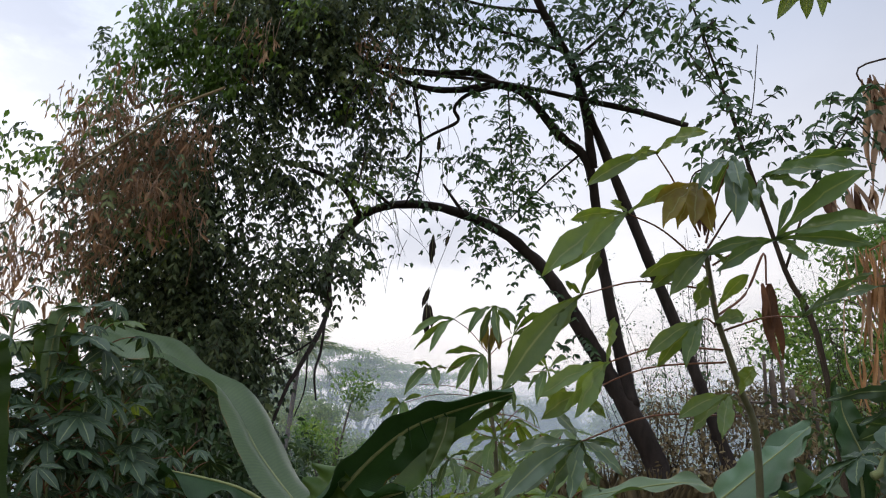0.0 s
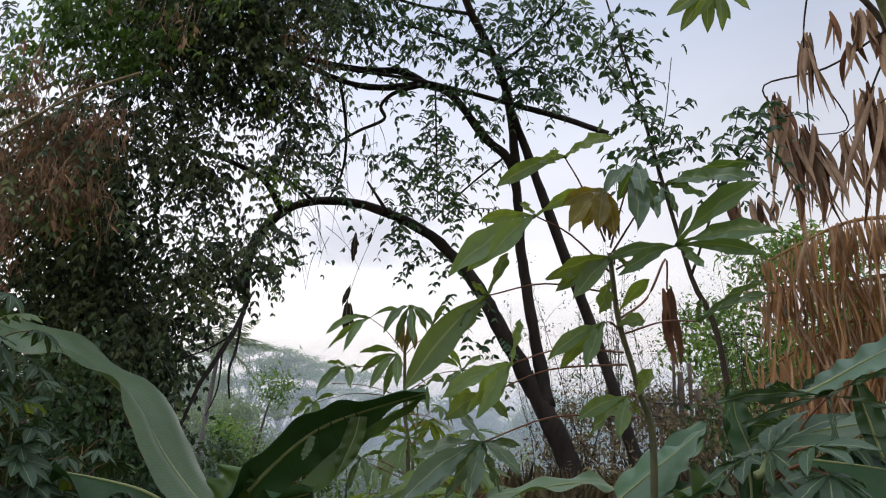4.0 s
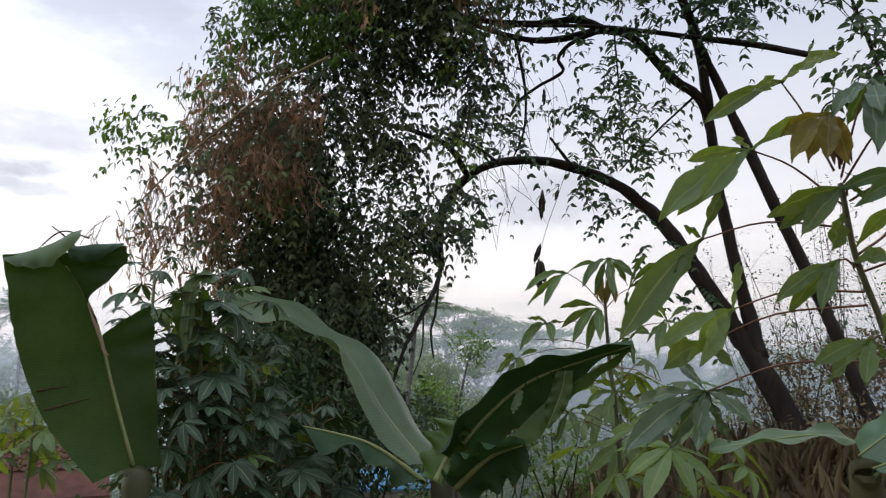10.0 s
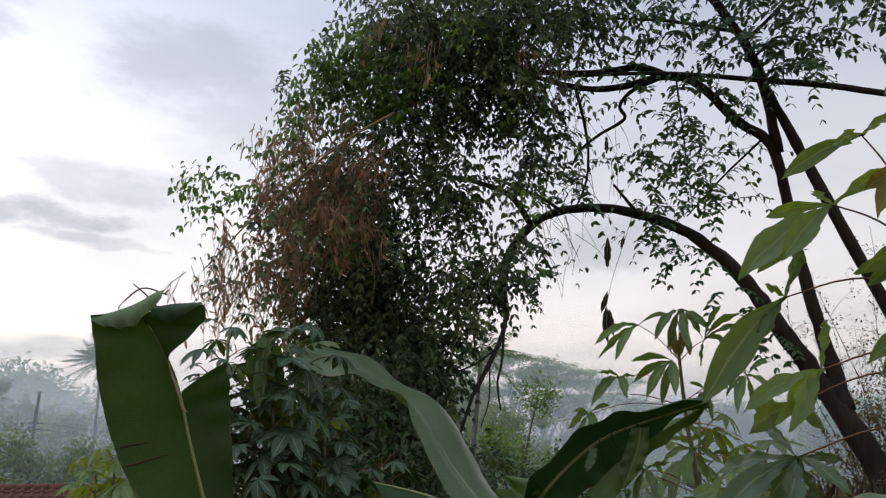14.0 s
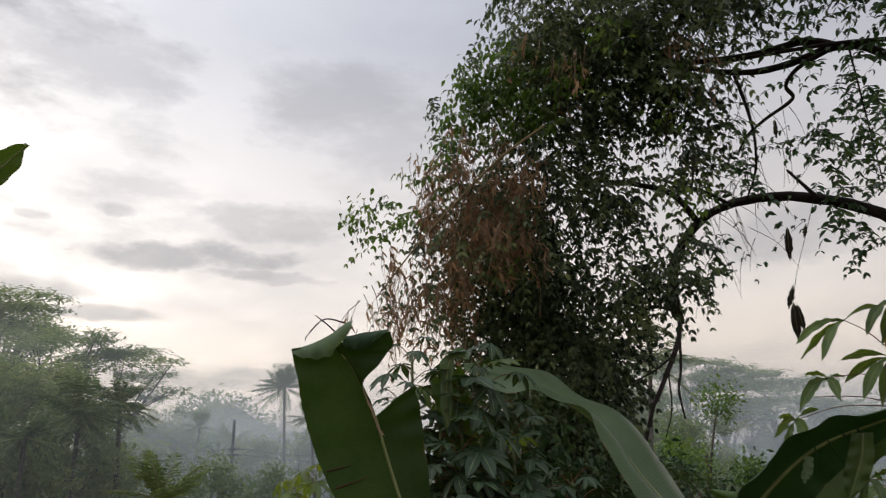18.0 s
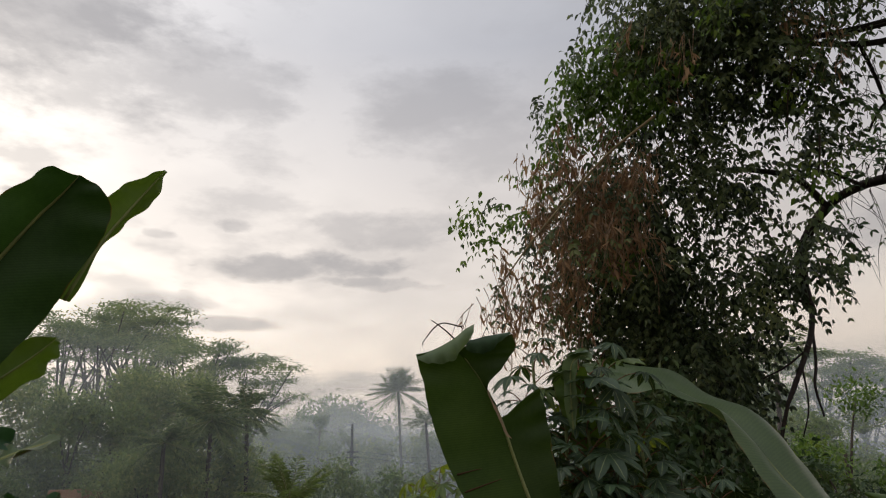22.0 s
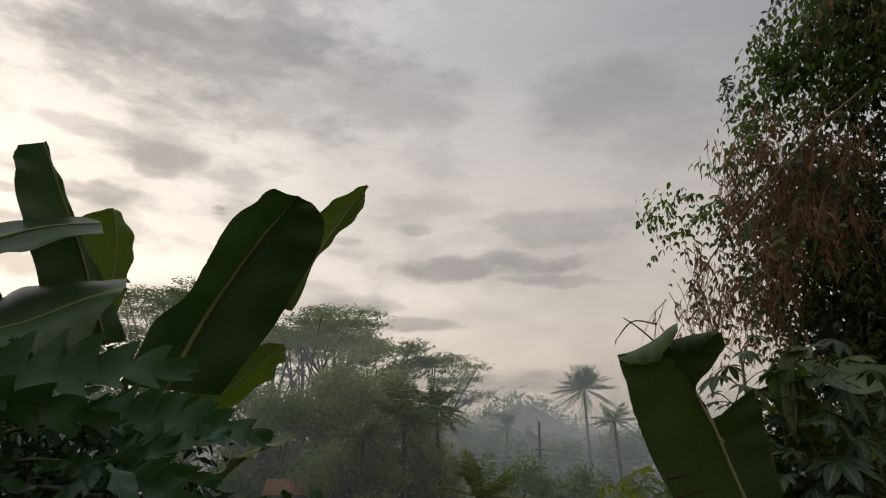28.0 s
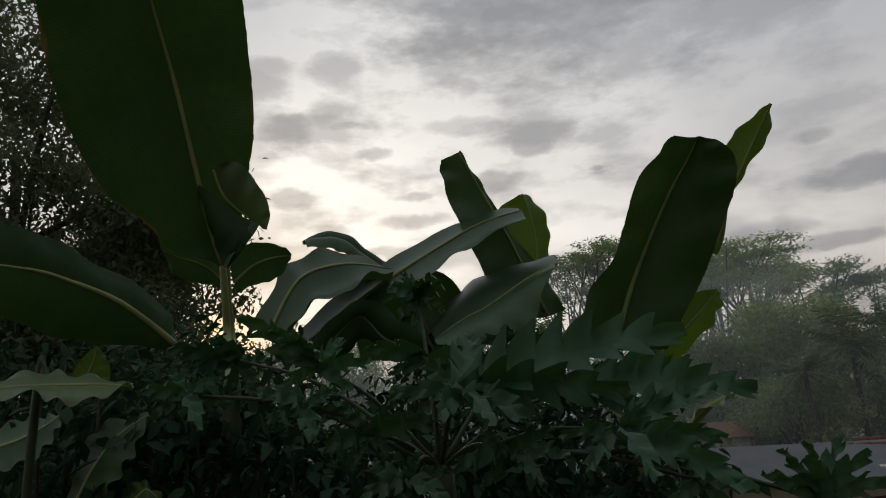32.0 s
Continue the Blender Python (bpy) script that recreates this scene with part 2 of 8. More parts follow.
def blade_mat(name, top, dark, translucent, vein=0.0, rough=0.42, tint=None, dry=0.0, spec=0.3):
    """Large leaf blades: cross veins along the blade, mottling, brown edges."""
    m, nt, o = mat_new(name)
    tc = nt.nodes.new("ShaderNodeTexCoord")
    uv = nt.nodes.new("ShaderNodeSeparateXYZ")
    nlink(nt, tc.outputs["UV"], uv.inputs[0])
    info = nt.nodes.new("ShaderNodeObjectInfo")
    n1 = noise_of(nt, 5.0, 4.0)
    n2 = noise_of(nt, 60.0, 3.0)
    col = mix_of(nt, ramp_of(nt, n1, [(0.3, (0, 0, 0)), (0.7, (1, 1, 1))]), dark, top)
    col = mix_of(nt, 0.25, col, ramp_of(nt, n2, [(0.35, dark), (0.65, top)]))
    hsv = nt.nodes.new("ShaderNodeHueSaturation")
    val = nt.nodes.new("ShaderNodeMath")
    val.operation = "MULTIPLY_ADD"
    nlink(nt, info.outputs["Random"], val.inputs[0])
    val.inputs[1].default_value, val.inputs[2].default_value = 0.45, 0.78
    nlink(nt, val.outputs[0], hsv.inputs["Value"])
    nlink(nt, col, hsv.inputs["Color"])
    col = hsv.outputs[0]
    w = nt.nodes.new("ShaderNodeTexWave" if vein > 10 else "ShaderNodeTexNoise")
    if vein <= 10:
        w.inputs["Scale"].default_value, w.inputs["Detail"].default_value = 6.0, 3.0
        nlink(nt, tc.outputs["Object"], w.inputs["Vector"])
    else:
        w.wave_type, w.bands_direction = "BANDS", "Y"
        w.inputs["Scale"].default_value, w.inputs["Distortion"].default_value = vein, 3.5
        w.inputs["Detail"].default_value = 2.0
        nlink(nt, tc.outputs["UV"], w.inputs["Vector"])
    lighter = mix_of(nt, 1.0, col, (1.16, 1.14, 1.08), "MULTIPLY")
    col = mix_of(nt, w.outputs["Fac"], col, lighter)
    if vein <= 3:
        # pale midrib
        mb = nt.nodes.new("ShaderNodeMath")
        mb.operation = "ABSOLUTE"
        nlink(nt, uv.outputs[0], mb.inputs[0])
        col = mix_of(nt, ramp_of(nt, mb.outputs[0], [(0.03, (0.55, 0.55, 0.55)), (0.10, (0, 0, 0))]), col, (0.30, 0.34, 0.16))
    if dry:
        # brown, dried rim and spots
        ab = nt.nodes.new("ShaderNodeMath")
        ab.operation = "ABSOLUTE"
        nlink(nt, uv.outputs[0], ab.inputs[0])
        ad = nt.nodes.new("ShaderNodeMath")
        ad.operation = "MULTIPLY_ADD"
        nlink(nt, n1, ad.inputs[0])
        ad.inputs[1].default_value = 0.22
        off = nt.nodes.new("ShaderNodeMath")
        off.operation = "SUBTRACT"
        nlink(nt, ab.outputs[0], off.inputs[0])
        off.inputs[1].default_value = 0.125
        nlink(nt, off.outputs[0], ad.inputs[2])
        rim = ramp_of(nt, ad.outputs[0], [(0.975, (0, 0, 0)), (1.0, (1, 1, 1))])
        col = mix_of(nt, rim, col, (0.16, 0.09, 0.03))
    hb = nt.nodes.new("ShaderNodeMath")
    hb.operation = "MULTIPLY_ADD"
    nlink(nt, n2, hb.inputs[0])
    hb.inputs[1].default_value = 0.35
    nlink(nt, w.outputs["Fac"], hb.inputs[2])
    surface(nt, o, col, rough, bump_of(nt, hb.outputs[0], 0.09, 0.003), translucent, mix_of(nt, 1.0, col, tint or (1.1, 1.1, 0.4), "MULTIPLY"), spec)
    return m


def bark_mat(name, dark, light, scale=14.0, rough=0.9):
    m, nt, o = mat_new(name)
    n1 = noise_of(nt, scale, 6.0, 0.65, stretch=(1, 1, 0.35))
    n2 = noise_of(nt, scale * 0.15, 3.0)
    col = ramp_of(nt, n1, [(0.3, dark), (0.7, light)])
    col = mix_of(nt, n2, col, dark)
    surface(nt, o, col, rough, bump_of(nt, n1, 0.8, 0.02), spec=0.2)
    return m


def plain_mat(name, dark, light, scale=8.0, rough=0.8, bump=0.3, spec=0.3, metal=0.0):
    m, nt, o = mat_new(name)
    n1 = noise_of(nt, scale, 6.0, 0.6)
    n2 = noise_of(nt, scale * 0.13, 3.0)
    col = ramp_of(nt, n1, [(0.28, dark), (0.72, light)])
    col = mix_of(nt, 0.4, col, ramp_of(nt, n2, [(0.35, dark), (0.65, light)]))
    p = surface(nt, o, col, rough, bump_of(nt, n1, bump, 0.02), spec=spec)
    p.inputs["Metallic"].default_value = metal
    return m


M_VINE = small_leaf_mat("vine_leaf", [(0.0, (0.05, 0.078, 0.040)), (0.45, (0.10, 0.14, 0.062)), (0.8, (0.19, 0.235, 0.09)), (1.0, (0.30, 0.34, 0.12))], 0.5, 0.42, 1.4)
# darker copy of the vine leaf, the interior's shade put into its colour
M_VINE_SHADED = small_leaf_mat("shaded_vine_leaf", [(0.0, (0.022, 0.036, 0.018)), (0.6, (0.042, 0.065, 0.028)), (1.0, (0.08, 0.11, 0.04))], 0.2, 0.5, 1.4)
# leaf colour kept near black to paint the shade below papaya and bananas
M_SHADE = small_leaf_mat("shade_darkened_leaf", [(0.0, (0.012, 0.030, 0.014)), (0.6, (0.026, 0.058, 0.026)), (1.0, (0.05, 0.10, 0.04))], 0.2, 0.7, 1.4, 0.12)
M_PINNATE = small_leaf_mat("pinnate_leaf", [(0.0, (0.022, 0.05, 0.02)), (0.6, (0.05, 0.10, 0.03)), (1.0, (0.12, 0.19, 0.045))], 0.38, 0.5)
M_DRYVINE = small_leaf_mat("dry_vine_leaf", [(0.0, (0.18, 0.10, 0.055)), (0.45, (0.37, 0.22, 0.12)), (0.8, (0.50, 0.31, 0.16)), (1.0, (0.58, 0.43, 0.28))], 0.4, 0.8, 2.0)
M_DRYLEAF = blade_mat("dry_leaf", (0.43, 0.31, 0.21), (0.23, 0.155, 0.105), 0.3, 30.0, 0.8, (1.0, 0.85, 0.6))
M_RUST = blade_mat("rusty_leaf", (0.42, 0.26, 0.13), (0.25, 0.14, 0.065), 0.35, 30.0, 0.8, (1.0, 0.85, 0.5))
M_POD = blade_mat("withered_leaf", (0.16, 0.075, 0.035), (0.06, 0.03, 0.018), 0.15, 20.0, 0.8, (1, 0.8, 0.6))
M_SHRUB = small_leaf_mat("shrub_leaf", [(0.0, (0.020, 0.045, 0.015)), (0.6, (0.05, 0.095, 0.028)), (1.0, (0.13, 0.18, 0.05))], 0.3, 0.5)
# base colour raised to stand in for haze and glare towards the sun
M_BACKLIT = small_leaf_mat("sunward_leaf_glare", [(0.0, (0.07, 0.09, 0.045)), (0.6, (0.13, 0.16, 0.075)), (1.0, (0.22, 0.24, 0.11))], 0.6, 0.5)
M_LIME = small_leaf_mat("bright_leaf", [(0.0, (0.06, 0.12, 0.02)), (0.6, (0.14, 0.24, 0.035)), (1.0, (0.26, 0.34, 0.05))], 0.45, 0.45)
# paler than real foliage: part of the distance haze is painted into this colour
M_FAR = small_leaf_mat("far_leaf_hazed", [(0.0, (0.14, 0.205, 0.09)), (0.6, (0.25, 0.32, 0.12)), (1.0, (0.43, 0.46, 0.17))], 0.62, 0.6, 0.12)
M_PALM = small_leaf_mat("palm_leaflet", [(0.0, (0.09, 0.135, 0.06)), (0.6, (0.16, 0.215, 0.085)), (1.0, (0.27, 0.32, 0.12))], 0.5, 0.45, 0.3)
M_SCRUB = small_leaf_mat("dry_scrub", [(0.0, (0.06, 0.045, 0.022)), (0.5, (0.16, 0.12, 0.055)), (1.0, (0.30, 0.23, 0.11))], 0.3, 0.8)
M_CAS = blade_mat("cassava_blade", (0.165, 0.235, 0.070), (0.100, 0.165, 0.055), 0.48, 3.0, 0.34, (1.5, 1.3, 0.28), 0.0, 0.45)
M_CASG = blade_mat("cassava_blade_glossy", (0.105, 0.165, 0.080), (0.068, 0.120, 0.060), 0.34, 3.0, 0.30, (1.5, 1.4, 0.3), 0.0, 0.55)
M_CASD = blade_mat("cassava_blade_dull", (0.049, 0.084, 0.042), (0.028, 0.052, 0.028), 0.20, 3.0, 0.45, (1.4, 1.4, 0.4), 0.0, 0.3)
M_CASM = blade_mat("cassava_blade_mid", (0.12, 0.18, 0.055), (0.07, 0.115, 0.04), 0.40, 3.0, 0.38, (1.5, 1.4, 0.3))
M_CASY = blade_mat("cassava_young", (0.20, 0.20, 0.035), (0.15, 0.10, 0.03), 0.5, 3.0, 0.4, (1.5, 1.2, 0.3))
M_BAN = blade_mat("banana_blade", (0.042, 0.085, 0.030), (0.022, 0.050, 0.018), 0.14, 30.0, 0.50, (1.2, 1.5, 0.35), 1.0, 0.22)
M_BANL = blade_mat("banana_blade_pale", (0.126, 0.178, 0.088), (0.086, 0.132, 0.064), 0.18, 30.0, 0.38, (1.2, 1.4, 0.4), 1.0)
M_BANY = blade_mat("banana_blade_young", (0.085, 0.135, 0.036), (0.055, 0.095, 0.026), 0.26, 30.0, 0.42, (1.4, 1.5, 0.30), 1.0)
M_PAP = blade_mat("papaya_blade", (0.047, 0.110, 0.050), (0.026, 0.070, 0.032), 0.18, 4.0, 0.48, (1.2, 1.4, 0.4), 0.0, 0.3)
M_RIB = plain_mat("midrib", (0.17, 0.20, 0.075), (0.31, 0.33, 0.13), 20.0, 0.45, 0.1)
M_STEMG = plain_mat("green_stem", (0.10, 0.14, 0.05), (0.20, 0.22, 0.09), 25.0, 0.6, 0.3)
M_PETIOLE = plain_mat("petiole_red", (0.10, 0.035, 0.02), (0.20, 0.09, 0.04), 25.0, 0.5, 0.1)
M_PSEUDO = plain_mat("banana_stem", (0.035, 0.04, 0.016), (0.10, 0.095, 0.04), 6.0, 0.6, 0.3)
M_CSTEM = plain_mat("brown_green_stem", (0.05, 0.055, 0.025), (0.12, 0.11, 0.05), 25.0, 0.6, 0.3)
M_BANA = blade_mat("banana_blade_backlit", (0.043, 0.074, 0.018), (0.024, 0.048, 0.011), 0.18, 30.0, 0.5, (1.3, 1.5, 0.30), 1.0, 0.2)
M_BANSH = blade_mat("banana_blade_dark", (0.035, 0.075, 0.028), (0.02, 0.045, 0.018), 0.08, 30.0, 0.5, (1.2, 1.5, 0.35), 1.0, 0.2)
M_BANM = blade_mat("banana_blade_waxy", (0.062, 0.112, 0.054), (0.038, 0.078, 0.038), 0.14, 30.0, 0.36, (1.2, 1.5, 0.4), 1.0, 0.45)
M_YPALM = small_leaf_mat("young_palm_leaflet", [(0.0, (0.13, 0.19, 0.05)), (0.6, (0.22, 0.29, 0.08)), (1.0, (0.36, 0.42, 0.12))], 0.6, 0.5, 0.3)
M_CANE = plain_mat("bamboo_cane", (0.13, 0.095, 0.045), (0.26, 0.20, 0.10), 12.0, 0.6, 0.2)
M_DARKST = plain_mat("dark_green_stalk", (0.018, 0.030, 0.012), (0.05, 0.065, 0.025), 20.0, 0.55, 0.2)
M_POST = plain_mat("weathered_post", (0.05, 0.04, 0.032), (0.17, 0.13, 0.10), 12.0, 0.9, 0.5)
M_BARK = bark_mat("dark_bark", (0.018, 0.014, 0.012), (0.065, 0.050, 0.040))
M_BARKL = bark_mat("pale_bark", (0.05, 0.042, 0.035), (0.16, 0.13, 0.10))
M_TWIG = bark_mat("twig", (0.03, 0.022, 0.016), (0.10, 0.075, 0.05), 40.0)
M_SOIL = plain_mat("soil", (0.035, 0.028, 0.016), (0.11, 0.085, 0.045), 3.0, 0.95, 0.6)
M_TILE = plain_mat("roof_tile", (0.055, 0.026, 0.020), (0.19, 0.080, 0.052), 2.5, 0.9, 0.4)
M_WALL = plain_mat("house_wall", (0.35, 0.33, 0.28), (0.55, 0.52, 0.45), 2.0, 0.9, 0.2)
M_METAL = plain_mat("grey_roof", (0.075, 0.08, 0.085), (0.13, 0.135, 0.14), 1.5, 0.7, 0.2)
M_OLDROOF = plain_mat("old_roof", (0.11, 0.06, 0.035), (0.22, 0.125, 0.07), 2.0, 0.9, 0.3)
M_WIRE = plain_mat("wire", (0.02, 0.02, 0.02), (0.04, 0.04, 0.04), 5.0, 0.6, 0.0)
M_BLUE = plain_mat("blue_sheet", (0.05, 0.16, 0.28), (0.10, 0.26, 0.42), 3.0, 0.6, 0.1)


# ---- builders ----
def mesh_from(name, verts, faces, smooth=True, uvs=None):
    me = bpy.data.meshes.new(name)
    me.from_pydata([tuple(v) for v in verts] if not isinstance(verts, np.ndarray) else verts, [], faces)
    if smooth:
        me.polygons.foreach_set("use_smooth", np.ones(len(me.polygons), dtype=bool))
    if uvs is not None:
        layer = me.uv_layers.new(name="UVMap")
        idx = np.empty(len(me.loops), dtype=np.int32)
        me.loops.foreach_get("vertex_index", idx)
        layer.data.foreach_set("uv", np.asarray(uvs, dtype=np.float32)[idx].ravel())
    me.update()
    return me


def thing(name, place, label, category, group="", kind=""):
    ob = new(name)
    ob.empty_display_size = 0.1
    ob.location = place
    return tagged(ob, label, category, group, kind)


def part(name, me, material, parent=None, label="", m=None):
    ob = new(name, me)
    if not me.materials:
        me.materials.append(material)
    if m is not None:
        ob.matrix_basis = m
    if parent is not None:
        ob.parent = parent
        top = parent.parent or parent
        ob.matrix_parent_inverse = Matrix.Translation(-top.location) if parent.type == "EMPTY" else Matrix()
    if label:
        ob["label"] = label
    return ob


def spline(pts, n=6):
    """Points on a smooth curve through pts."""
    p = [Vector(q) for q in pts]
    if len(p) < 3:
        return [p[0].lerp(p[-1], i / n) for i in range(n + 1)]
    p = [p[0] * 2 - p[1]] + p + [p[-1] * 2 - p[-2]]
    res = []
    for i in range(1, len(p) - 2):
        a, b, c, d = p[i - 1:i + 3]
        for k in range(n):
            t = k / n
            res.append(0.5 * ((2 * b) + (c - a) * t + (2 * a - 5 * b + 4 * c - d) * t * t + (3 * b - a - 3 * c + d) * t ** 3))
    res.append(p[-2].copy())
    return res


def tube_data(pts, radii, sides=6, n=5, knob=0.0, rng=None):
    c = spline(pts, n)
    m = len(c)
    rr = np.interp(np.linspace(0, 1, m), np.linspace(0, 1, len(radii)), radii)
    verts, faces = [], []
    ref = Vector((0.31, 0.17, 0.93))
    for i, q in enumerate(c):
        d = (c[min(i + 1, m - 1)] - c[max(i - 1, 0)]).normalized()
        if abs(d.dot(ref)) > 0.95:
            ref = Vector((0.9, 0.3, 0.1))
        u = d.cross(ref).normalized()
        v = d.cross(u)
        for k in range(sides):
            a = 2 * math.pi * k / sides
            r = rr[i] * (1 + (knob * (noise.noise(q * 9 + Vector((k * 1.7, 0, 0)))) if knob else 0))
            verts.append(q + (u * math.cos(a) + v * math.sin(a)) * r)
    for i in range(m - 1):
        for k in range(sides):
            k2 = (k + 1) % sides
            faces.append((i * sides + k, i * sides + k2, (i + 1) * sides + k2, (i + 1) * sides + k))
    faces.append(tuple(range(sides))[::-1])
    faces.append(tuple((m - 1) * sides + k for k in range(sides)))
    return verts, faces


def tube(name, pts, radii, material, parent=None, label="", sides=6, n=5, knob=0.0):
    v, f = tube_data(pts, radii, sides, n, knob)
    return part(name, mesh_from(name, v, f), material, parent, label)


def join_data(blocks):
    verts, faces, o = [], [], 0
    for v, f in blocks:
        verts.extend(v)
        faces.extend(tuple(i + o for i in q) for q in f)
        o += len(v)
    return verts, faces


# a small folded leaf: base, two side pairs, tip
LEAF_V = np.array([(0, 0, 0), (-0.42, 0.32, 0.07), (0, 0.40, -0.02), (0.42, 0.32, 0.07), (-0.30, 0.68, 0.03), (0.30, 0.68, 0.03), (0, 1.0, -0.12)])
LEAF_F = np.array([(0, 2, 1), (0, 3, 2), (1, 2, 4), (2, 3, 5), (2, 6, 4), (2, 5, 6)])


def leaf_cloud(name, pos, axis, normal, length, width):
    """Many small leaves in one mesh, each an island of its own."""
    n = len(pos)
    y = axis / np.maximum(np.linalg.norm(axis, axis=1, keepdims=True), 1e-6)
    x = np.cross(y, normal)
    x /= np.maximum(np.linalg.norm(x, axis=1, keepdims=True), 1e-6)
    z = np.cross(x, y)
    L, W = np.asarray(length)[:, None, None], np.asarray(width)[:, None, None]
    v = pos[:, None, :] + LEAF_V[None, :, 0:1] * W * x[:, None, :] + LEAF_V[None, :, 1:2] * L * y[:, None, :] + LEAF_V[None, :, 2:3] * L * z[:, None, :]
    f = LEAF_F[None] + (np.arange(n) * len(LEAF_V))[:, None, None]
    me = bpy.data.meshes.new(name)
    v, f = v.reshape(-1, 3).astype(np.float32), f.reshape(-1).astype(np.int32)
    me.vertices.add(len(v))
    me.vertices.foreach_set("co", v.ravel())
    me.loops.add(len(f))
    me.loops.foreach_set("vertex_index", f)
    me.polygons.add(len(f) // 3)
    me.polygons.foreach_set("loop_start", np.arange(0, len(f), 3, dtype=np.int32))
    me.polygons.foreach_set("loop_total", np.full(len(f) // 3, 3, dtype=np.int32))
    me.update(calc_edges=True)
    return me


def rand_dirs(rng, n):
    d = rng.normal(size=(n, 3))
    return d / np.linalg.norm(d, axis=1, keepdims=True)


def clump_leaves(rng, centre, radius, clumps, per, size, hang=0.5, squash=(1, 1, 1), hollow=0.0, rounded=0.0):
    """Leaves in little clumps inside a ball: place, axis, normal, length, width."""
    d = rand_dirs(rng, clumps)
    r = (hollow + (1 - hollow) * rng.random(clumps) ** 0.5)[:, None]
    c = np.array(centre)[None] + d * r * radius * np.array(squash)[None]
    pos = np.repeat(c, per, 0) + rng.normal(size=(clumps * per, 3)) * size * 1.1
    axis = rand_dirs(rng, clumps * per) + np.repeat(d, per, 0) * 0.5
    axis[:, 2] -= hang * 1.6
    nor = rand_dirs(rng, clumps * per) * 0.7
    nor[:, 2] += 1.0
    nor += np.repeat(d, per, 0) * rounded
    ln = size * (0.7 + 0.6 * rng.random(clumps * per))
    return pos, axis, nor, ln, ln * (0.42 + 0.2 * rng.random(clumps * per))


def cat(parts):
    return [np.concatenate(q) for q in zip(*parts)]


# ---- ground ----
def smooth(a, b, v):
    t = min(1.0, max(0.0, (v - a) / (b - a)))
    return t * t * (3 - 2 * t)


def ground_z(x, y):
    r = math.hypot(x, y)
    z = -4.4 * smooth(5, 26, r) - 0.8 * smooth(26, 70, r)
    bank = smooth(-1.5, 1.5, x) * smooth(2.5, 6.0, y)
    z += bank * (1.1 * (1 - smooth(9, 18, r)) + 4.0 * smooth(5, 26, r) * (1 - smooth(30, 60, r)))
    hills = smooth(140, 420, r)
    z += hills * (22 + 18 * noise.noise(Vector((x / 170, y / 170, 0.3))) + 10 * noise.noise(Vector((x / 60, y / 60, 4.3))))
    bearing = math.degrees(math.atan2(-x, y))
    z += smooth(220, 400, r) * (1 - smooth(430, 600, r)) * (26 + 9 * noise.noise(Vector((bearing / 3.0, 1.7, 0)))) * math.exp(-abs((bearing - 44) / 6) ** 1.6)
    z -= smooth(700, 3000, r) * 30
    return z + 0.10 * noise.noise(Vector((x * 0.7, y * 0.7, 0))) * smooth(0.5, 3, r)


rings = [0.0, 0.6, 1.2, 1.9, 2.7, 3.6, 4.6, 5.7, 7, 8.5, 10, 12, 14.5, 17.5, 21, 26, 32, 40, 50, 62, 78, 100, 130, 165, 205, 235, 260, 280, 300, 320, 340, 360, 380, 400, 420, 440, 480, 540, 600, 800, 1200, 2000, 3500]
gv, gf, seg = [(0, 0, ground_z(0, 0))], [], 240
for r in rings[1:]:
    for k in range(seg):
        a = 2 * math.pi * k / seg
        x, y = r * math.sin(a), r * math.cos(a)
        gv.append((x, y, ground_z(x, y)))
for k in range(seg):
    gf.append((0, 1 + (k + 1) % seg, 1 + k))
for i in range(len(rings) - 2):
    for k in range(seg):
        a, b = 1 + i * seg + k, 1 + i * seg + (k + 1) % seg
        gf.append((a, b, b + seg, a + seg))
ground = part("ground", mesh_from("ground", gv, gf), M_SOIL)
tagged(ground, "sloping earth ground with dry litter and weeds", "ground", kind="structure")


# ---- leaves of the large plants ----
def blade_grid(rows, cols, fn):
    """Grid mesh data: fn(s, u) gives the place for s in 0..1 along, u in -1..1 across."""
    v, f, uv = [], [], []
    for i in range(rows + 1):
        for j in range(cols + 1):
            s, u = i / rows, 2 * j / cols - 1
            v.append(fn(s, u))
            uv.append((u, s))
    for i in range(rows):
        for j in range(cols):
            a = i * (cols + 1) + j
            f.append((a, a + 1, a + cols + 2, a + cols + 1))
    return v, f, uv


def cassava_leaf_mesh(seed, lobes=7, droop=0.5, spread=115, fold=0.25, broad=0.138):
    rng = random.Random(seed)
    V, F, U = [], [], []
    for k in range(lobes):
        q = (k - (lobes - 1) / 2) / ((lobes - 1) / 2)
        ang = radians(spread * q + rng.uniform(-5, 5))
        ln = (1 - 0.42 * abs(q) ** 1.6) * rng.uniform(0.92, 1.06)
        wd = ln * broad * rng.uniform(0.9, 1.1)
        dr = droop * rng.uniform(0.7, 1.3)
        tw = rng.uniform(-0.35, 0.35)

        def place(s, u, ang=ang, ln=ln, wd=wd, dr=dr, tw=tw):
            w = wd * (max(0.0, math.sin(math.pi * min(1, s ** 1.2))) ** 0.9 + 0.10 * (1 - s))
            along, side = ln * s, w * u
            z = -dr * ln * s ** 1.8 + fold * abs(side) + tw * side + 0.012 * math.sin(s * 23 + u * 2 + ang * 3)
            ca, sa = math.cos(ang), math.sin(ang)
            return (sa * along + ca * side, ca * along - sa * side, z)

        v, f, uv = blade_grid(9, 4, place)
        o = len(V)
        V += v
        F += [tuple(i + o for i in q2) for q2 in f]
        U += [(a, b) for a, b in uv]
    return mesh_from("cassava_leaf", V, F, True, U)


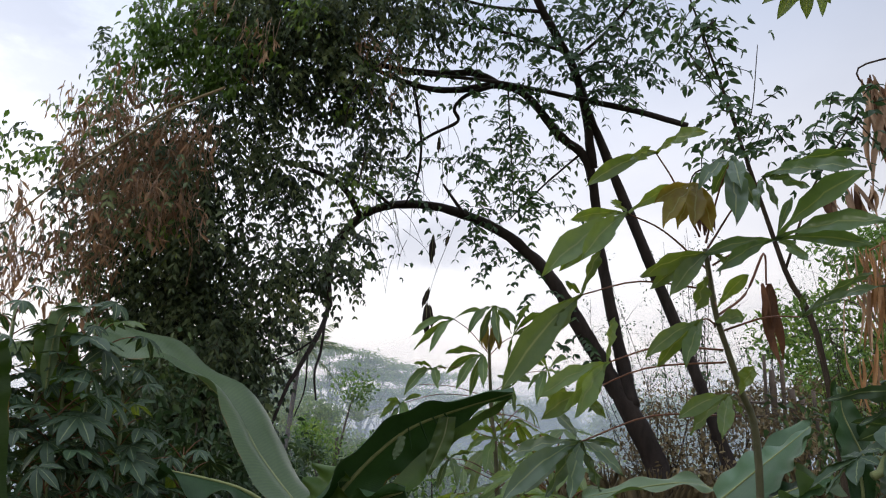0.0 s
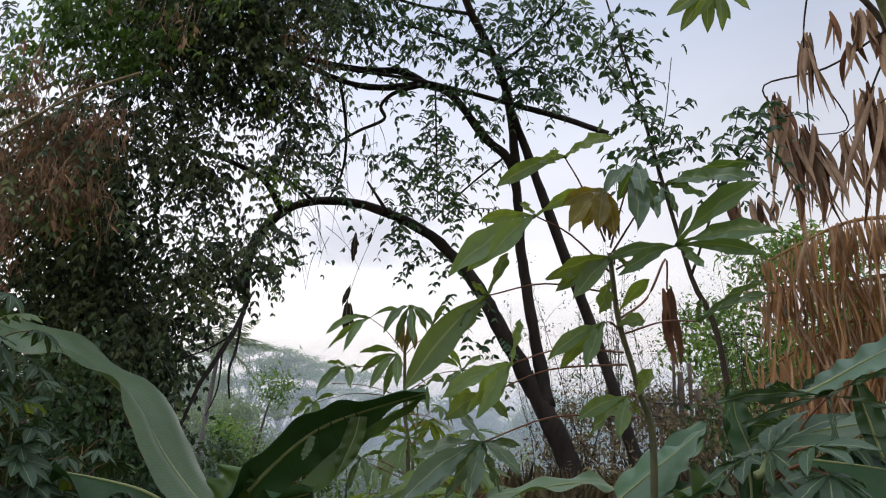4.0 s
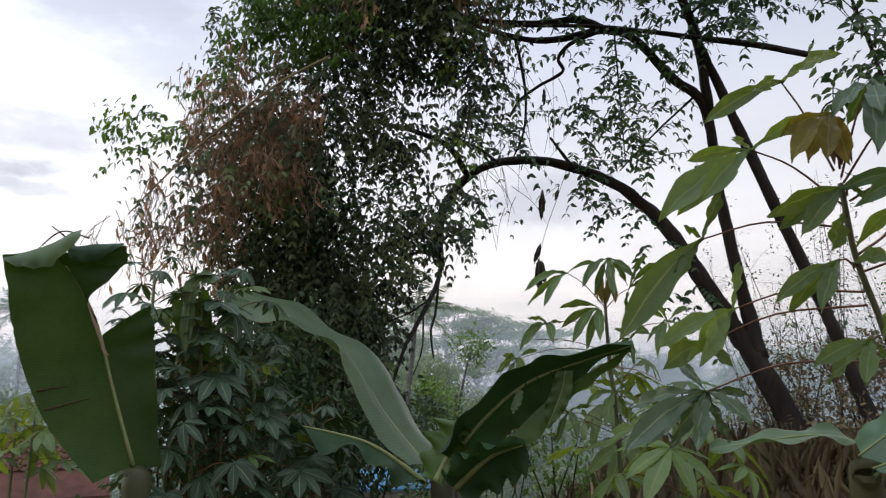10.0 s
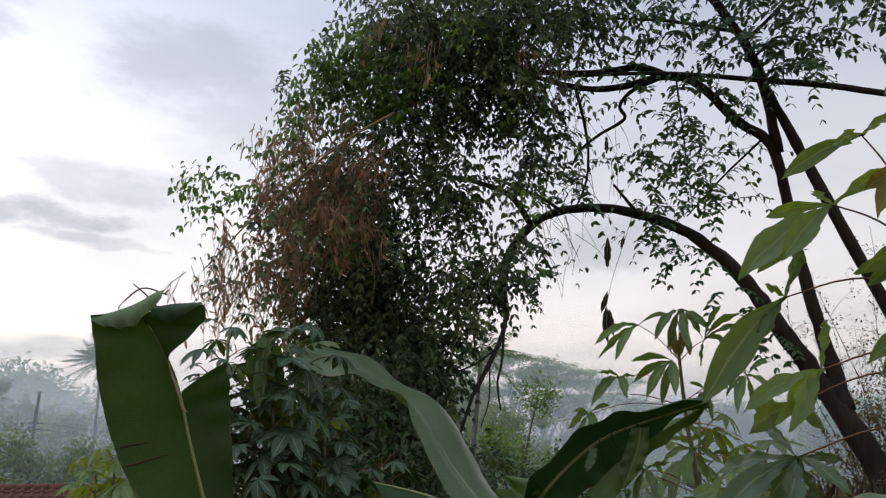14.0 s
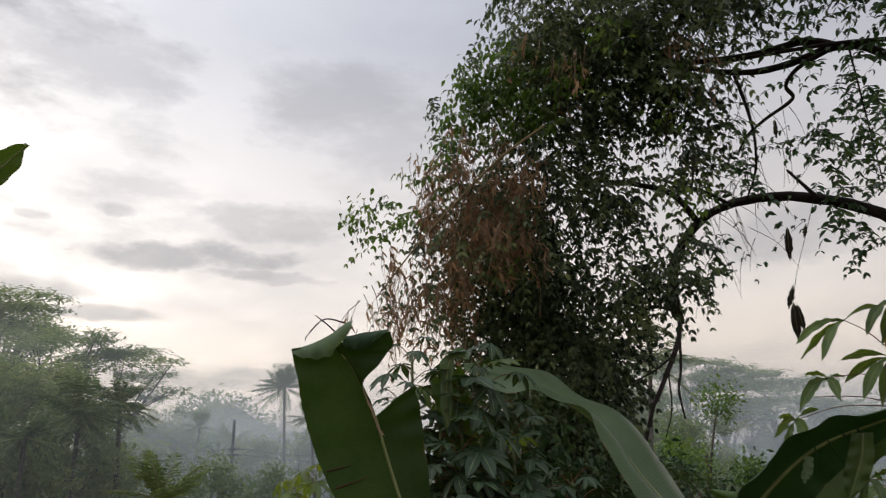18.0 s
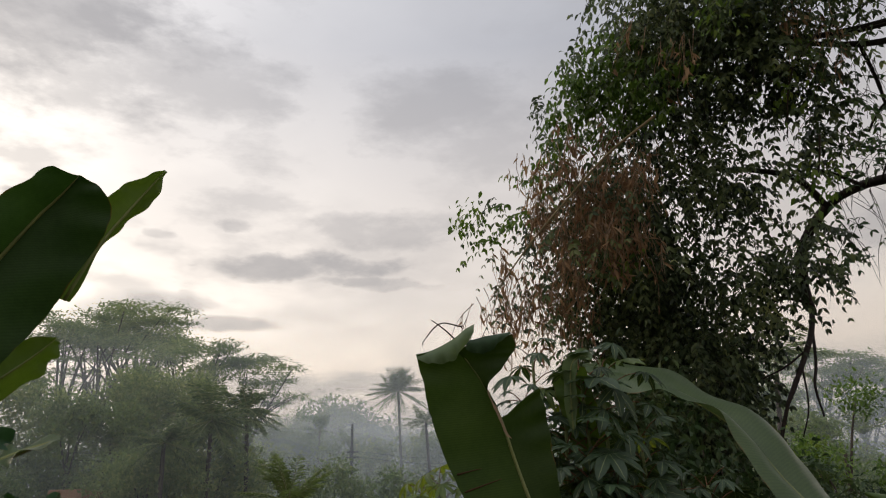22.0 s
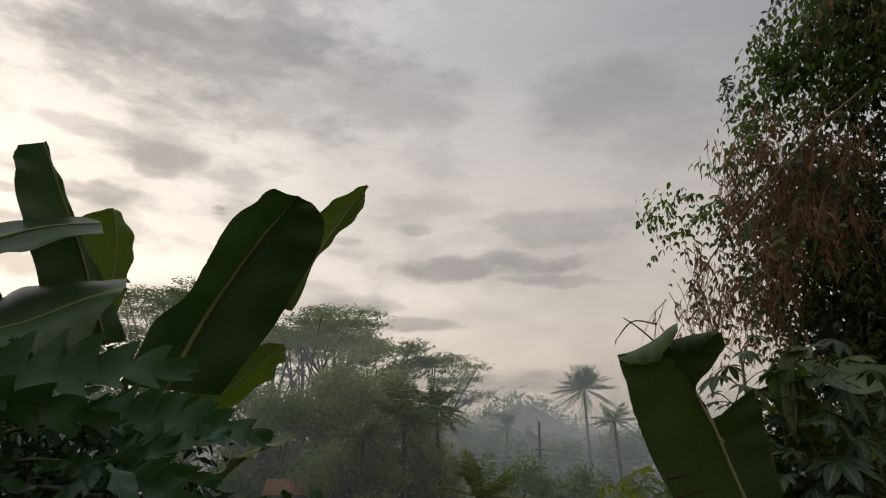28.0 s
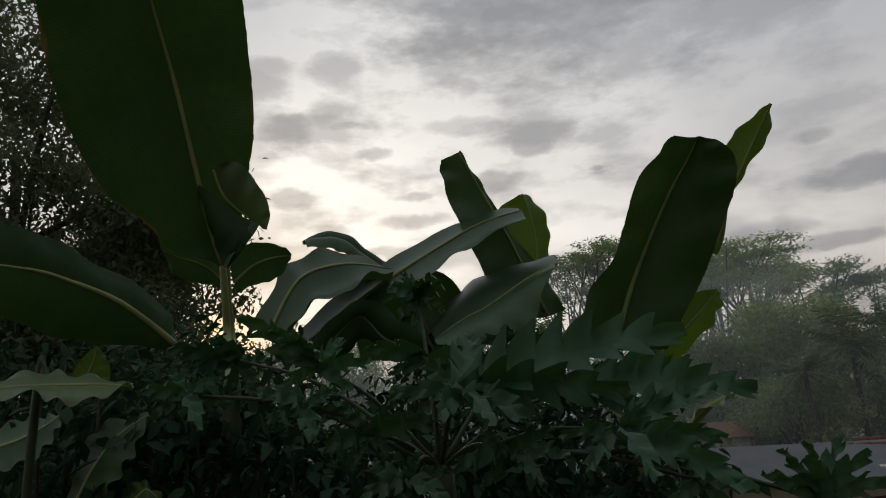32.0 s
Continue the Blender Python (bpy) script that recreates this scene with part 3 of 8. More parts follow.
def leaf_frame(place, tip, facing, size):
    """Pose of a leaf template: its main lobe towards tip, its upper side towards facing."""
    y = (Vector(tip) - Vector(place)).normalized()
    z = Vector(facing)
    x = y.cross(z).normalized()
    z = x.cross(y)
    return Matrix.Translation(place) @ Matrix((x, y, z)).transposed().to_4x4() @ Matrix.Scale(size, 4)


CAS = [cassava_leaf_mesh(i, 7 if i % 3 else 5, 0.12 + 0.10 * i, 95 + 7 * i) for i in range(6)]
CASD = [cassava_leaf_mesh(60 + i, 7, 0.12 + 0.12 * i, 110 + 6 * i, 0.25, 0.165) for i in range(5)]
for me in CAS:
    me.materials.append(M_CAS)
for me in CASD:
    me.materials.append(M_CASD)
TO_EYE = Vector((0, 0, EYE))


def palmate(plant, meshes, k, stem_at, place, tip, size, facing=None, material=None, rad=0.003):
    """A leaf on its stalk."""
    place, tip, stem_at = Vector(place), Vector(tip), Vector(stem_at)
    f = Vector(facing) if facing is not None else Vector((0, 0, 1)) + (TO_EYE - place).normalized() * 0.4
    me = meshes[k % len(meshes)]
    mid = stem_at.lerp(place, 0.55) + Vector((0, 0, 0.10 * (place - stem_at).length))
    tube("petiole", [stem_at, mid, place], [rad * 1.3, rad, rad * 0.8], M_PETIOLE, plant, "", 5, 4)
    return part("leaf", me, material or M_CAS, plant, "", leaf_frame(place, tip, f, size))


def lobed(plant, stem_at, hub, tips, wide=0.16, arch=0.08, seed=0, material=None, rad=0.002, teeth=0):
    """A hand-shaped leaf whose lobes reach towards the given tips."""
    rg = random.Random(seed)
    hub, stem_at = Vector(hub), Vector(stem_at)
    V, F, U = [], [], []
    for tip in tips:
        run = Vector(tip) - hub
        ln = run.length
        y = run.normalized()
        x = y.cross(TO_EYE - hub).normalized()
        tn = max(3, round(ln / 0.042)) if teeth else 0
        x = Matrix.Rotation(rg.uniform(-0.65, 0.65), 3, y) @ x
        z = x.cross(y)

        def place(s, u):
            w = 0.5 * wide * ln * (math.sin(math.pi * min(1, s ** 1.55)) ** 1.0 + 0.10 * (1 - s))
            if teeth:
                # side lobes that point forward, the gaps between them cut in
                c = (s * tn + (0.35 if u > 0 else 0.0)) % 1.0
                tooth = c / 0.68 if c < 0.68 else (1 - c) / 0.32
                w = 0.5 * wide * ln * ((1.0 - s) ** 0.55 + 0.03) * (0.40 + 0.72 * tooth ** 0.8) * min(1.0, 0.45 + 2.2 * s)
                s = min(1.0, s + 0.6 * tooth * abs(u) / tn)
            return hub + run * s + x * (w * u) + z * (0.40 * w * abs(u) + 0.006 * math.sin(s * 19 + 2 * u + seed)) + Vector((0, 0, arch * ln * 4 * s * (1 - s)))

        v, fc, uv = blade_grid(tn * 7 if teeth else 10, 4, place)
        o = len(V)
        V += v
        F += [tuple(i + o for i in q) for q in fc]
        U += uv
    mid = stem_at.lerp(hub, 0.55) + Vector((0, 0, 0.08 * (hub - stem_at).length))
    tube("petiole", [stem_at, mid, hub], [rad * 1.3, rad, rad * 0.8], M_PETIOLE if material is not M_PAP else M_DARKST, plant, "", 5, 4)
    return part("leaf", mesh_from("lobed_leaf", V, F, True, U), material or M_CAS, plant)


def banana_leaf(plant, pts, width, facing, material=None, name="leaf", left=1.0, right=1.0, blunt=0.0, fold=0.25, ripple=0.03, tears=0, seed=0, rib=0.016,
                end=None, wstart=0.25, label="", stalk=None, notch=None, taper=0.0):
    """One blade along a curve with its midrib, gently folded, rippled and torn. facing: where its upper side looks."""
    rng = random.Random(seed)
    c = spline(pts, 12)
    m = len(c) - 1
    rows, cols = 44, 10
    cuts = sorted((rng.uniform(0.15, 0.9), rng.choice((-1, 1)), rng.uniform(0.25, 0.75)) for _ in range(tears))
    fv = Vector(facing)

    def frame_at(s):
        k = s * m
        i = min(int(k), m - 1)
        p = c[i].lerp(c[i + 1], k - i)
        d = (c[min(i + 2, m)] - c[max(i - 1, 0)]).normalized()
        x = d.cross(fv).normalized()
        return p, d, x, x.cross(d)

    def place(s, u):
        p, d, x, z = frame_at(s)
        e = 1 - s
        prof = min(1.0, wstart + (1 - wstart) * (s / 0.28) ** 0.7) if s < 0.28 else 1.0
        tail = end or (0.34 if not blunt else 0.34 * (1 - blunt))
        if e < tail:
            prof *= math.sqrt(max(0.0, 1 - ((tail - e) / tail) ** 2)) * (1 - blunt) + blunt * (1.0 if e > 0.02 else 0.82)
        w = width * 0.5 * prof * (left * (1 + taper * (1 - s)) if u < 0 else right)
        if notch and notch[2] * u > 0 and notch[0] < s < notch[1]:
            q = (s - notch[0]) / (notch[1] - notch[0])
            w *= 1 - 0.85 * min(1.0, q / 0.12) * (1 - q) ** 0.8
        a = abs(u)
        wob = 1 + 0.05 * noise.noise(Vector((s * 7 + seed, u, 0))) * a
        side = w * u * wob * math.cos(fold * 0.8)
        lift = w * a * math.sin(fold) + ripple * a * a * math.sin(s * 21 + u * 1.3 + seed) + ripple * 1.3 * a * noise.noise(Vector((s * 6, u * 1.5, seed * 3.1)))
        shift = 0.0
        for cs, cd, depth in cuts:
            if cd * u > 1 - depth:
                gap = (a - 1 + depth) / depth
                if s > cs:
                    shift += 0.020 * gap
                    lift -= 0.035 * gap * math.exp(-(s - cs) * 9)
        return p + x * side + z * lift + d * shift

    v, f, uv = blade_grid(rows, cols, place)
    cut_faces = set()
    for cs, cd, depth in cuts:
        i = int(cs * rows)
        for j in range(cols):
            u = 2 * (j + 0.5) / cols - 1
            if cd * u > 1 - depth:
                cut_faces.add(i * cols + j)
    # a cut is a narrow slit: only its outermost cells are open
    f = [q for k, q in enumerate(f) if k not in cut_faces or abs(2 * ((k % cols) + 0.5) / cols - 1) < 0.75]
    mt = material or M_BAN
    lf = part(name, mesh_from("banana_blade", v, f, True, uv), mt, plant, label)
    back = [frame_at(s)[0] for s in (0, 0.25, 0.5, 0.75, 0.97)]
    if stalk is not None:
        back = [Vector(q) for q in stalk] + back
    vv, ff = tube_data(back, [rib * 1.5] * (len(stalk) if stalk is not None else 0) + [rib, rib * 0.8, rib * 0.6, rib * 0.42, rib * 0.2], 6, 5)
    part("midrib", mesh_from("midrib", vv, ff), M_RIB, plant)
    return lf


def loft_leaf(plant, rib, left, right, material, name="leaf", rib_r=0.008, ripple=0.006, belly=0.03, seed=0, label="", rib_name="midrib"):
    """A blade between a rib and its two edges (either may be missing), rippled along its side veins."""
    rows, cols = 48, 7
    n = rows + 1

    def even(pts):
        c = np.array([tuple(q) for q in spline(pts, 10)])
        k = np.linspace(0, len(c) - 1, n)
        return np.stack([np.interp(k, np.arange(len(c)), c[:, i]) for i in range(3)], 1)

    mid = even(rib)
    for edge, sd in ((left, -1), (right, 1)):
        if edge is None:
            continue
        e = even(edge)

        def place(s, u):
            i = int(round(s * rows))
            a = (u + 1) / 2
            m0, e0 = Vector(mid[i]), Vector(e[i])
            m1, e1 = Vector(mid[min(i + 1, rows)]), Vector(mid[max(i - 1, 0)])
            nrm = (m1 - e1).cross(e0 - m0)
            nrm = nrm.normalized() * sd if nrm.length > 1e-9 else Vector((0, 0, 0))
            w = (e0 - m0).length
            lift = belly * w * math.sin(math.pi * a) + ripple * a * a * (math.sin(s * 26 + seed) + 1.4 * noise.noise(Vector((s * 9, a * 1.5, seed * 2.7 + sd))))
            return m0.lerp(e0, a * (1 + 0.02 * noise.noise(Vector((s * 30, seed, 0))))) + nrm * lift

        v, f, uv = blade_grid(rows, cols, place)
        uv = [(sd * (a + 1) / 2, b) for a, b in uv]
        part(name, mesh_from("blade_half", v, f, True, uv), material, plant, label)
    if rib_r:
        vv, ff = tube_data([Vector(q) for q in mid[::6]], [rib_r, rib_r * 0.85, rib_r * 0.7, rib_r * 0.5, rib_r * 0.25], 6, 2)
        part(rib_name, mesh_from("midrib", vv, ff), M_RIB, plant)


def hanging_leaf(owner, top, length, width, seed, material, sway=0.0, name="leaf", lean=(0, 0)):
    """One long leaf that hangs from its stalk, curled along its length."""
    rg = random.Random(seed)
    yaw, curl, bend = rg.uniform(0, 6.28), rg.uniform(0.3, 0.8), rg.uniform(-0.15, 0.15) + sway
    ex = Vector((math.cos(yaw), math.sin(yaw), 0))
    ey = Vector((-math.sin(yaw), math.cos(yaw), 0))
    top = Vector(top)

    def place(s, u):
        w = width * 0.5 * (math.sin(math.pi * min(1, 0.06 + 0.94 * s) ** 0.9) ** 0.9 if s < 0.99 else 0.02)
        return top + Vector((0, 0, -length * s)) + ex * (w * u) + ey * (curl * w * u * u + bend * length * s * s) + ex * (0.08 * length * math.sin(s * 3 + seed)) + Vector((lean[0], lean[1], 0)) * length * s

    v, f, uv = blade_grid(9, 4, place)
    return part(name, mesh_from("hanging_leaf", v, f, True, uv), material, owner)


# ---- the arching tree with its vines ----
rng = np.random.default_rng(5)
tree = thing("arching_tree", at(-16.3, -1.7, 7.00), "dark arching tree with bent limbs, overgrown with vines", "tree")
tube("trunk", [at(-16.6, -3.5, 6.90), at(-16.0, -0.6, 7.00), at(-14.5, 3.3, 7.00), at(-12.8, 6.5, 7.10), at(-10.8, 10.5, 7.10), at(-8.8, 14.0, 7.20), at(-5.5, 17.4, 7.30), at(-0.8, 19.6, 7.40), at(4.0, 20.0, 7.50), at(6.9, 18.9, 7.50), at(9.0, 16.4, 7.50), at(9.5, 13.6, 7.50), at(9.2, 11.7, 7.50)],
     [0.125, 0.108, 0.098, 0.085, 0.075, 0.066, 0.056, 0.047, 0.041, 0.041, 0.05, 0.054, 0.035], M_BARK, tree, "", 10, 5, 0.35)
tube("limb", [at(-14.5, 3.9, 7.00), at(-14.0, 7.3, 7.10), at(-13.4, 11.7, 7.10), at(-12.9, 16.1, 7.20), at(-12.7, 21.0, 7.20), at(-12.0, 23.5, 7.20), at(-9.9, 25.4, 7.20), at(-7.6, 28.2, 7.20), at(-5.1, 29.3, 7.20), at(-0.8, 29.0, 7.10), at(2.7, 29.4, 7.00), at(8.3, 31.1, 6.90)],
     [0.075, 0.062, 0.055, 0.05, 0.047, 0.046, 0.042, 0.040, 0.038, 0.03, 0.026, 0.018], M_BARK, tree, "", 9, 5, 0.3)
tube("limb", [at(-12.7, 22.4, 7.20), at(-12.4, 27.2, 7.20), at(-11.2, 31.1, 7.20), at(-8.9, 35.0, 7.10), at(-7.8, 37.8, 7.10)], [0.05, 0.045, 0.04, 0.035, 0.03], M_BARK, tree, "", 8, 5, 0.3)
tube("limb", [at(-21.5, -1.9, 6.80), at(-20.5, 1.4, 6.90), at(-18.8, 8.0, 7.00), at(-16.0, 16.8, 7.10), at(-14.0, 22.9, 7.20), at(-12.4, 27.4, 7.20)], [0.065, 0.06, 0.055, 0.05, 0.045, 0.035], M_BARK, tree, "slim leaning stem", 8, 5, 0.2)
tube("limb", [at(-5.1, 29.3, 7.20), at(-2.8, 30.3, 7.10), at(0.2, 30.3, 7.00), at(4.3, 30.6, 6.90), at(11.4, 31.5, 6.80)], [0.04, 0.035, 0.03, 0.028, 0.02], M_BARK, tree, "", 7, 5, 0.3)
tube("branch", [at(-20.6, 24.8, 6.90), at(-16.4, 26.5, 7.00), at(-12.7, 27.6, 7.10), at(-8.3, 28.8, 7.10), at(-3.8, 29.7, 7.00), at(3.3, 30.3, 6.90)], [0.026, 0.028, 0.026, 0.02, 0.018, 0.016], M_BARK, tree, "straight broken branch, snapped at its end", 6, 5, 0.1)
for pts, r in (
    ([at(-4.3, 29.2, 7.10), at(-2.1, 28.6, 7.10), at(-1.0, 27.6, 7.10), at(-1.3, 26.6, 7.10), at(0.9, 25.6, 7.10), at(2.4, 24.7, 7.10), at(3.3, 23.5, 7.10)], 0.022),
    ([at(2.6, 29.2, 7.00), at(2.1, 26.8, 7.00), at(1.9, 24.6, 7.00), at(2.2, 22.2, 7.00), at(3.2, 20.1, 7.00)], 0.017),
    ([at(9.2, 11.9, 7.40), at(9.8, 9.9, 6.90), at(11.3, 7.0, 6.40), at(12.2, 5.3, 6.20), at(13.3, 2.1, 6.10)], 0.026), ([at(10.1, 9.2, 6.80), at(11.8, 8.1, 6.50), at(13.5, 7.4, 6.30)], 0.01), ([at(10.7, 8.0, 6.60), at(10.8, 5.3, 6.30), at(11.5, 3.2, 6.20)], 0.009),
    ([at(9.4, 11.4, 7.40), at(9.7, 8.3, 6.90), at(10.1, 6.6, 6.60), at(9.9, 4.5, 6.50)], 0.016),
    ([at(9.2, 12.3, 7.40), at(10.9, 12.9, 7.40), at(12.7, 12.4, 7.40)], 0.016),
    ([at(6.9, 18.9, 7.50), at(8.6, 21.3, 7.40), at(11.5, 22.5, 7.30), at(14.6, 23.1, 7.20)], 0.034),
    ([at(4.5, 20.0, 7.50), at(6.2, 21.2, 7.40), at(8.9, 22.4, 7.30)], 0.02),
    ([at(-1.8, 19.2, 7.30), at(-0.8, 20.6, 7.30), at(-0.0, 21.7, 7.30)], 0.02),
    ([at(-11.9, 23.7, 7.20), at(-8.5, 21.3, 7.10), at(-5.5, 18.7, 7.00)], 0.012),
    ([at(-5.8, 29.1, 7.20), at(-5.9, 24.5, 7.10), at(-6.0, 19.2, 7.00)], 0.010),
    ([at(-11.4, 30.6, 7.20), at(-14.5, 32.4, 7.10), at(-17.7, 34.8, 7.00)], 0.02),
    ([at(-10.5, 31.6, 7.20), at(-6.0, 33.1, 7.10), at(-0.8, 34.1, 7.00)], 0.018),
    ([at(-11.8, 29.3, 7.20), at(-13.8, 30.4, 7.10), at(-15.5, 29.8, 7.00)], 0.015),
    ([at(-9.1, 34.5, 7.10), at(-4.0, 35.2, 7.00), at(1.3, 36.5, 6.90)], 0.018),
):
    tube("branch", pts, [r, r * 0.8, r * 0.5], M_BARK, tree, "", 6, 5, 0.2)
# bamboo cane lodged in the crown
cane = tube("bamboo_cane", [at(33.6, 14.7, 5.61), at(30.4, 18.7, 5.56), at(26.9, 22.2, 5.56), at(22.9, 25.6, 5.59), at(18.8, 27.9, 5.66)], [0.004, 0.007, 0.009, 0.010, 0.010], M_CANE, None, "", 7, 5)
tagged(cane, "thin tan bamboo cane lodged in the vines", "cane")

# leaflets on hanging sprays
def spray_points(rg, start, direction, length, pairs, size, sag=0.6, hang=0.5, face=(0.0, -0.7, 0.0)):
    """A pinnate leaf: its stalk and paired leaflets."""
    d = np.array(direction, float)
    d /= np.linalg.norm(d)
    t = np.linspace(0, 1, pairs)
    path = np.array(start)[None] + d[None] * (t * length)[:, None] + np.array((0, 0, -1.0))[None] * (sag * length * t ** 2)[:, None]
    tang = np.gradient(path, axis=0)
    tang /= np.linalg.norm(tang, axis=1, keepdims=True)
    side = np.cross(tang, (0, 0, 1.0))
    side /= np.maximum(np.linalg.norm(side, axis=1, keepdims=True), 1e-6)
    pos = np.concatenate([path, path])
    ax = np.concatenate([side + tang * 0.5, -side + tang * 0.5])
    ax[:, 2] -= hang * (0.6 + 0.8 * rg.random(len(ax)))
    ax += rg.normal(size=ax.shape) * 0.18
    nor = np.tile((0, 0, 0.6), (len(ax), 1)) + np.array(face)[None] + rg.normal(size=ax.shape) * 0.55
    taper = np.tile(0.72 + 0.5 * np.sin(np.pi * (0.15 + 0.7 * t)), 2) * 0.85
    ln = size * taper * (0.8 + 0.4 * rg.random(len(ax)))
    return path, (pos, ax, nor, ln, ln * (0.46 + 0.16 * rg.random(len(ax))))


def sprays(owner, regions, material, seed, length=(0.3, 0.6), size=0.082, twig=True, pairs=(5, 9), shift=(0, 0, 0)):
    rg = np.random.default_rng(seed)
    lv, tw = [], []
    for centre, radius, count in regions:
        for _ in range(count):
            p = np.array(centre) + np.array(shift) + rand_dirs(rg, 1)[0] * radius * rg.random() ** 0.5
            d = rand_dirs(rg, 1)[0]
            d[2] = d[2] * 0.5 - 0.15
            path, leaves = spray_points(rg, p, d, rg.uniform(*length), int(rg.integers(*pairs)), size, rg.uniform(0.2, 0.9))
            lv.append(leaves)
            if twig:
                tw.append(tube_data([Vector(q) for q in path[::3]], [0.003, 0.0015], 3, 2))
    cr = part("foliage", leaf_cloud("foliage", *cat(lv)), material, owner)
    cr["kind"] = "stuff"
    if tw:
        tws = part("twig_growth", mesh_from("twig_growth", *join_data(tw)), M_TWIG, owner)
        tws["kind"] = "stuff"


sprays(tree, [
    (at(-3.2, 23.3, 7.10), 0.55, 22), (at(-5.6, 21.0, 7.00), 0.45, 19), (at(-7.2, 25.3, 7.10), 0.4, 14), (at(-4.3, 26.3, 7.10), 0.4, 10), (at(-8.5, 22.2, 7.10), 0.35, 10), (at(-2.7, 18.3, 7.10), 0.3, 8),
    (at(-6.0, 33.1, 7.00), 0.6, 19), (at(-11.1, 33.2, 7.00), 0.55, 26), (at(-14.5, 32.4, 7.00), 0.5, 29), (at(-13.8, 29.6, 7.00), 0.35, 21), (at(-17.5, 33.6, 7.00), 0.45, 16), (at(-1.9, 33.2, 6.90), 0.5, 12),
    (at(1.3, 34.9, 6.80), 0.5, 12), (at(-18.1, 29.9, 7.00), 0.3, 4), (at(-9.8, 28.7, 7.10), 0.4, 9), (at(-6.2, 37.9, 7.00), 0.6, 19), (at(-14.4, 37.2, 7.00), 0.6, 19), (at(-5.9, 16.5, 7.20), 0.3, 7), (at(-8.1, 11.9, 7.10), 0.3, 5),
    (at(-11.0, 9.2, 7.00), 0.3, 4), (at(7.0, 22.7, 7.20), 0.5, 12), (at(4.2, 25.5, 7.20), 0.4, 8), (at(5.8, 16.5, 7.30), 0.35, 8), (at(3.1, 21.5, 7.20), 0.25, 4),
], M_PINNATE, 11, (0.28, 0.55), 0.082, True, (5, 9))

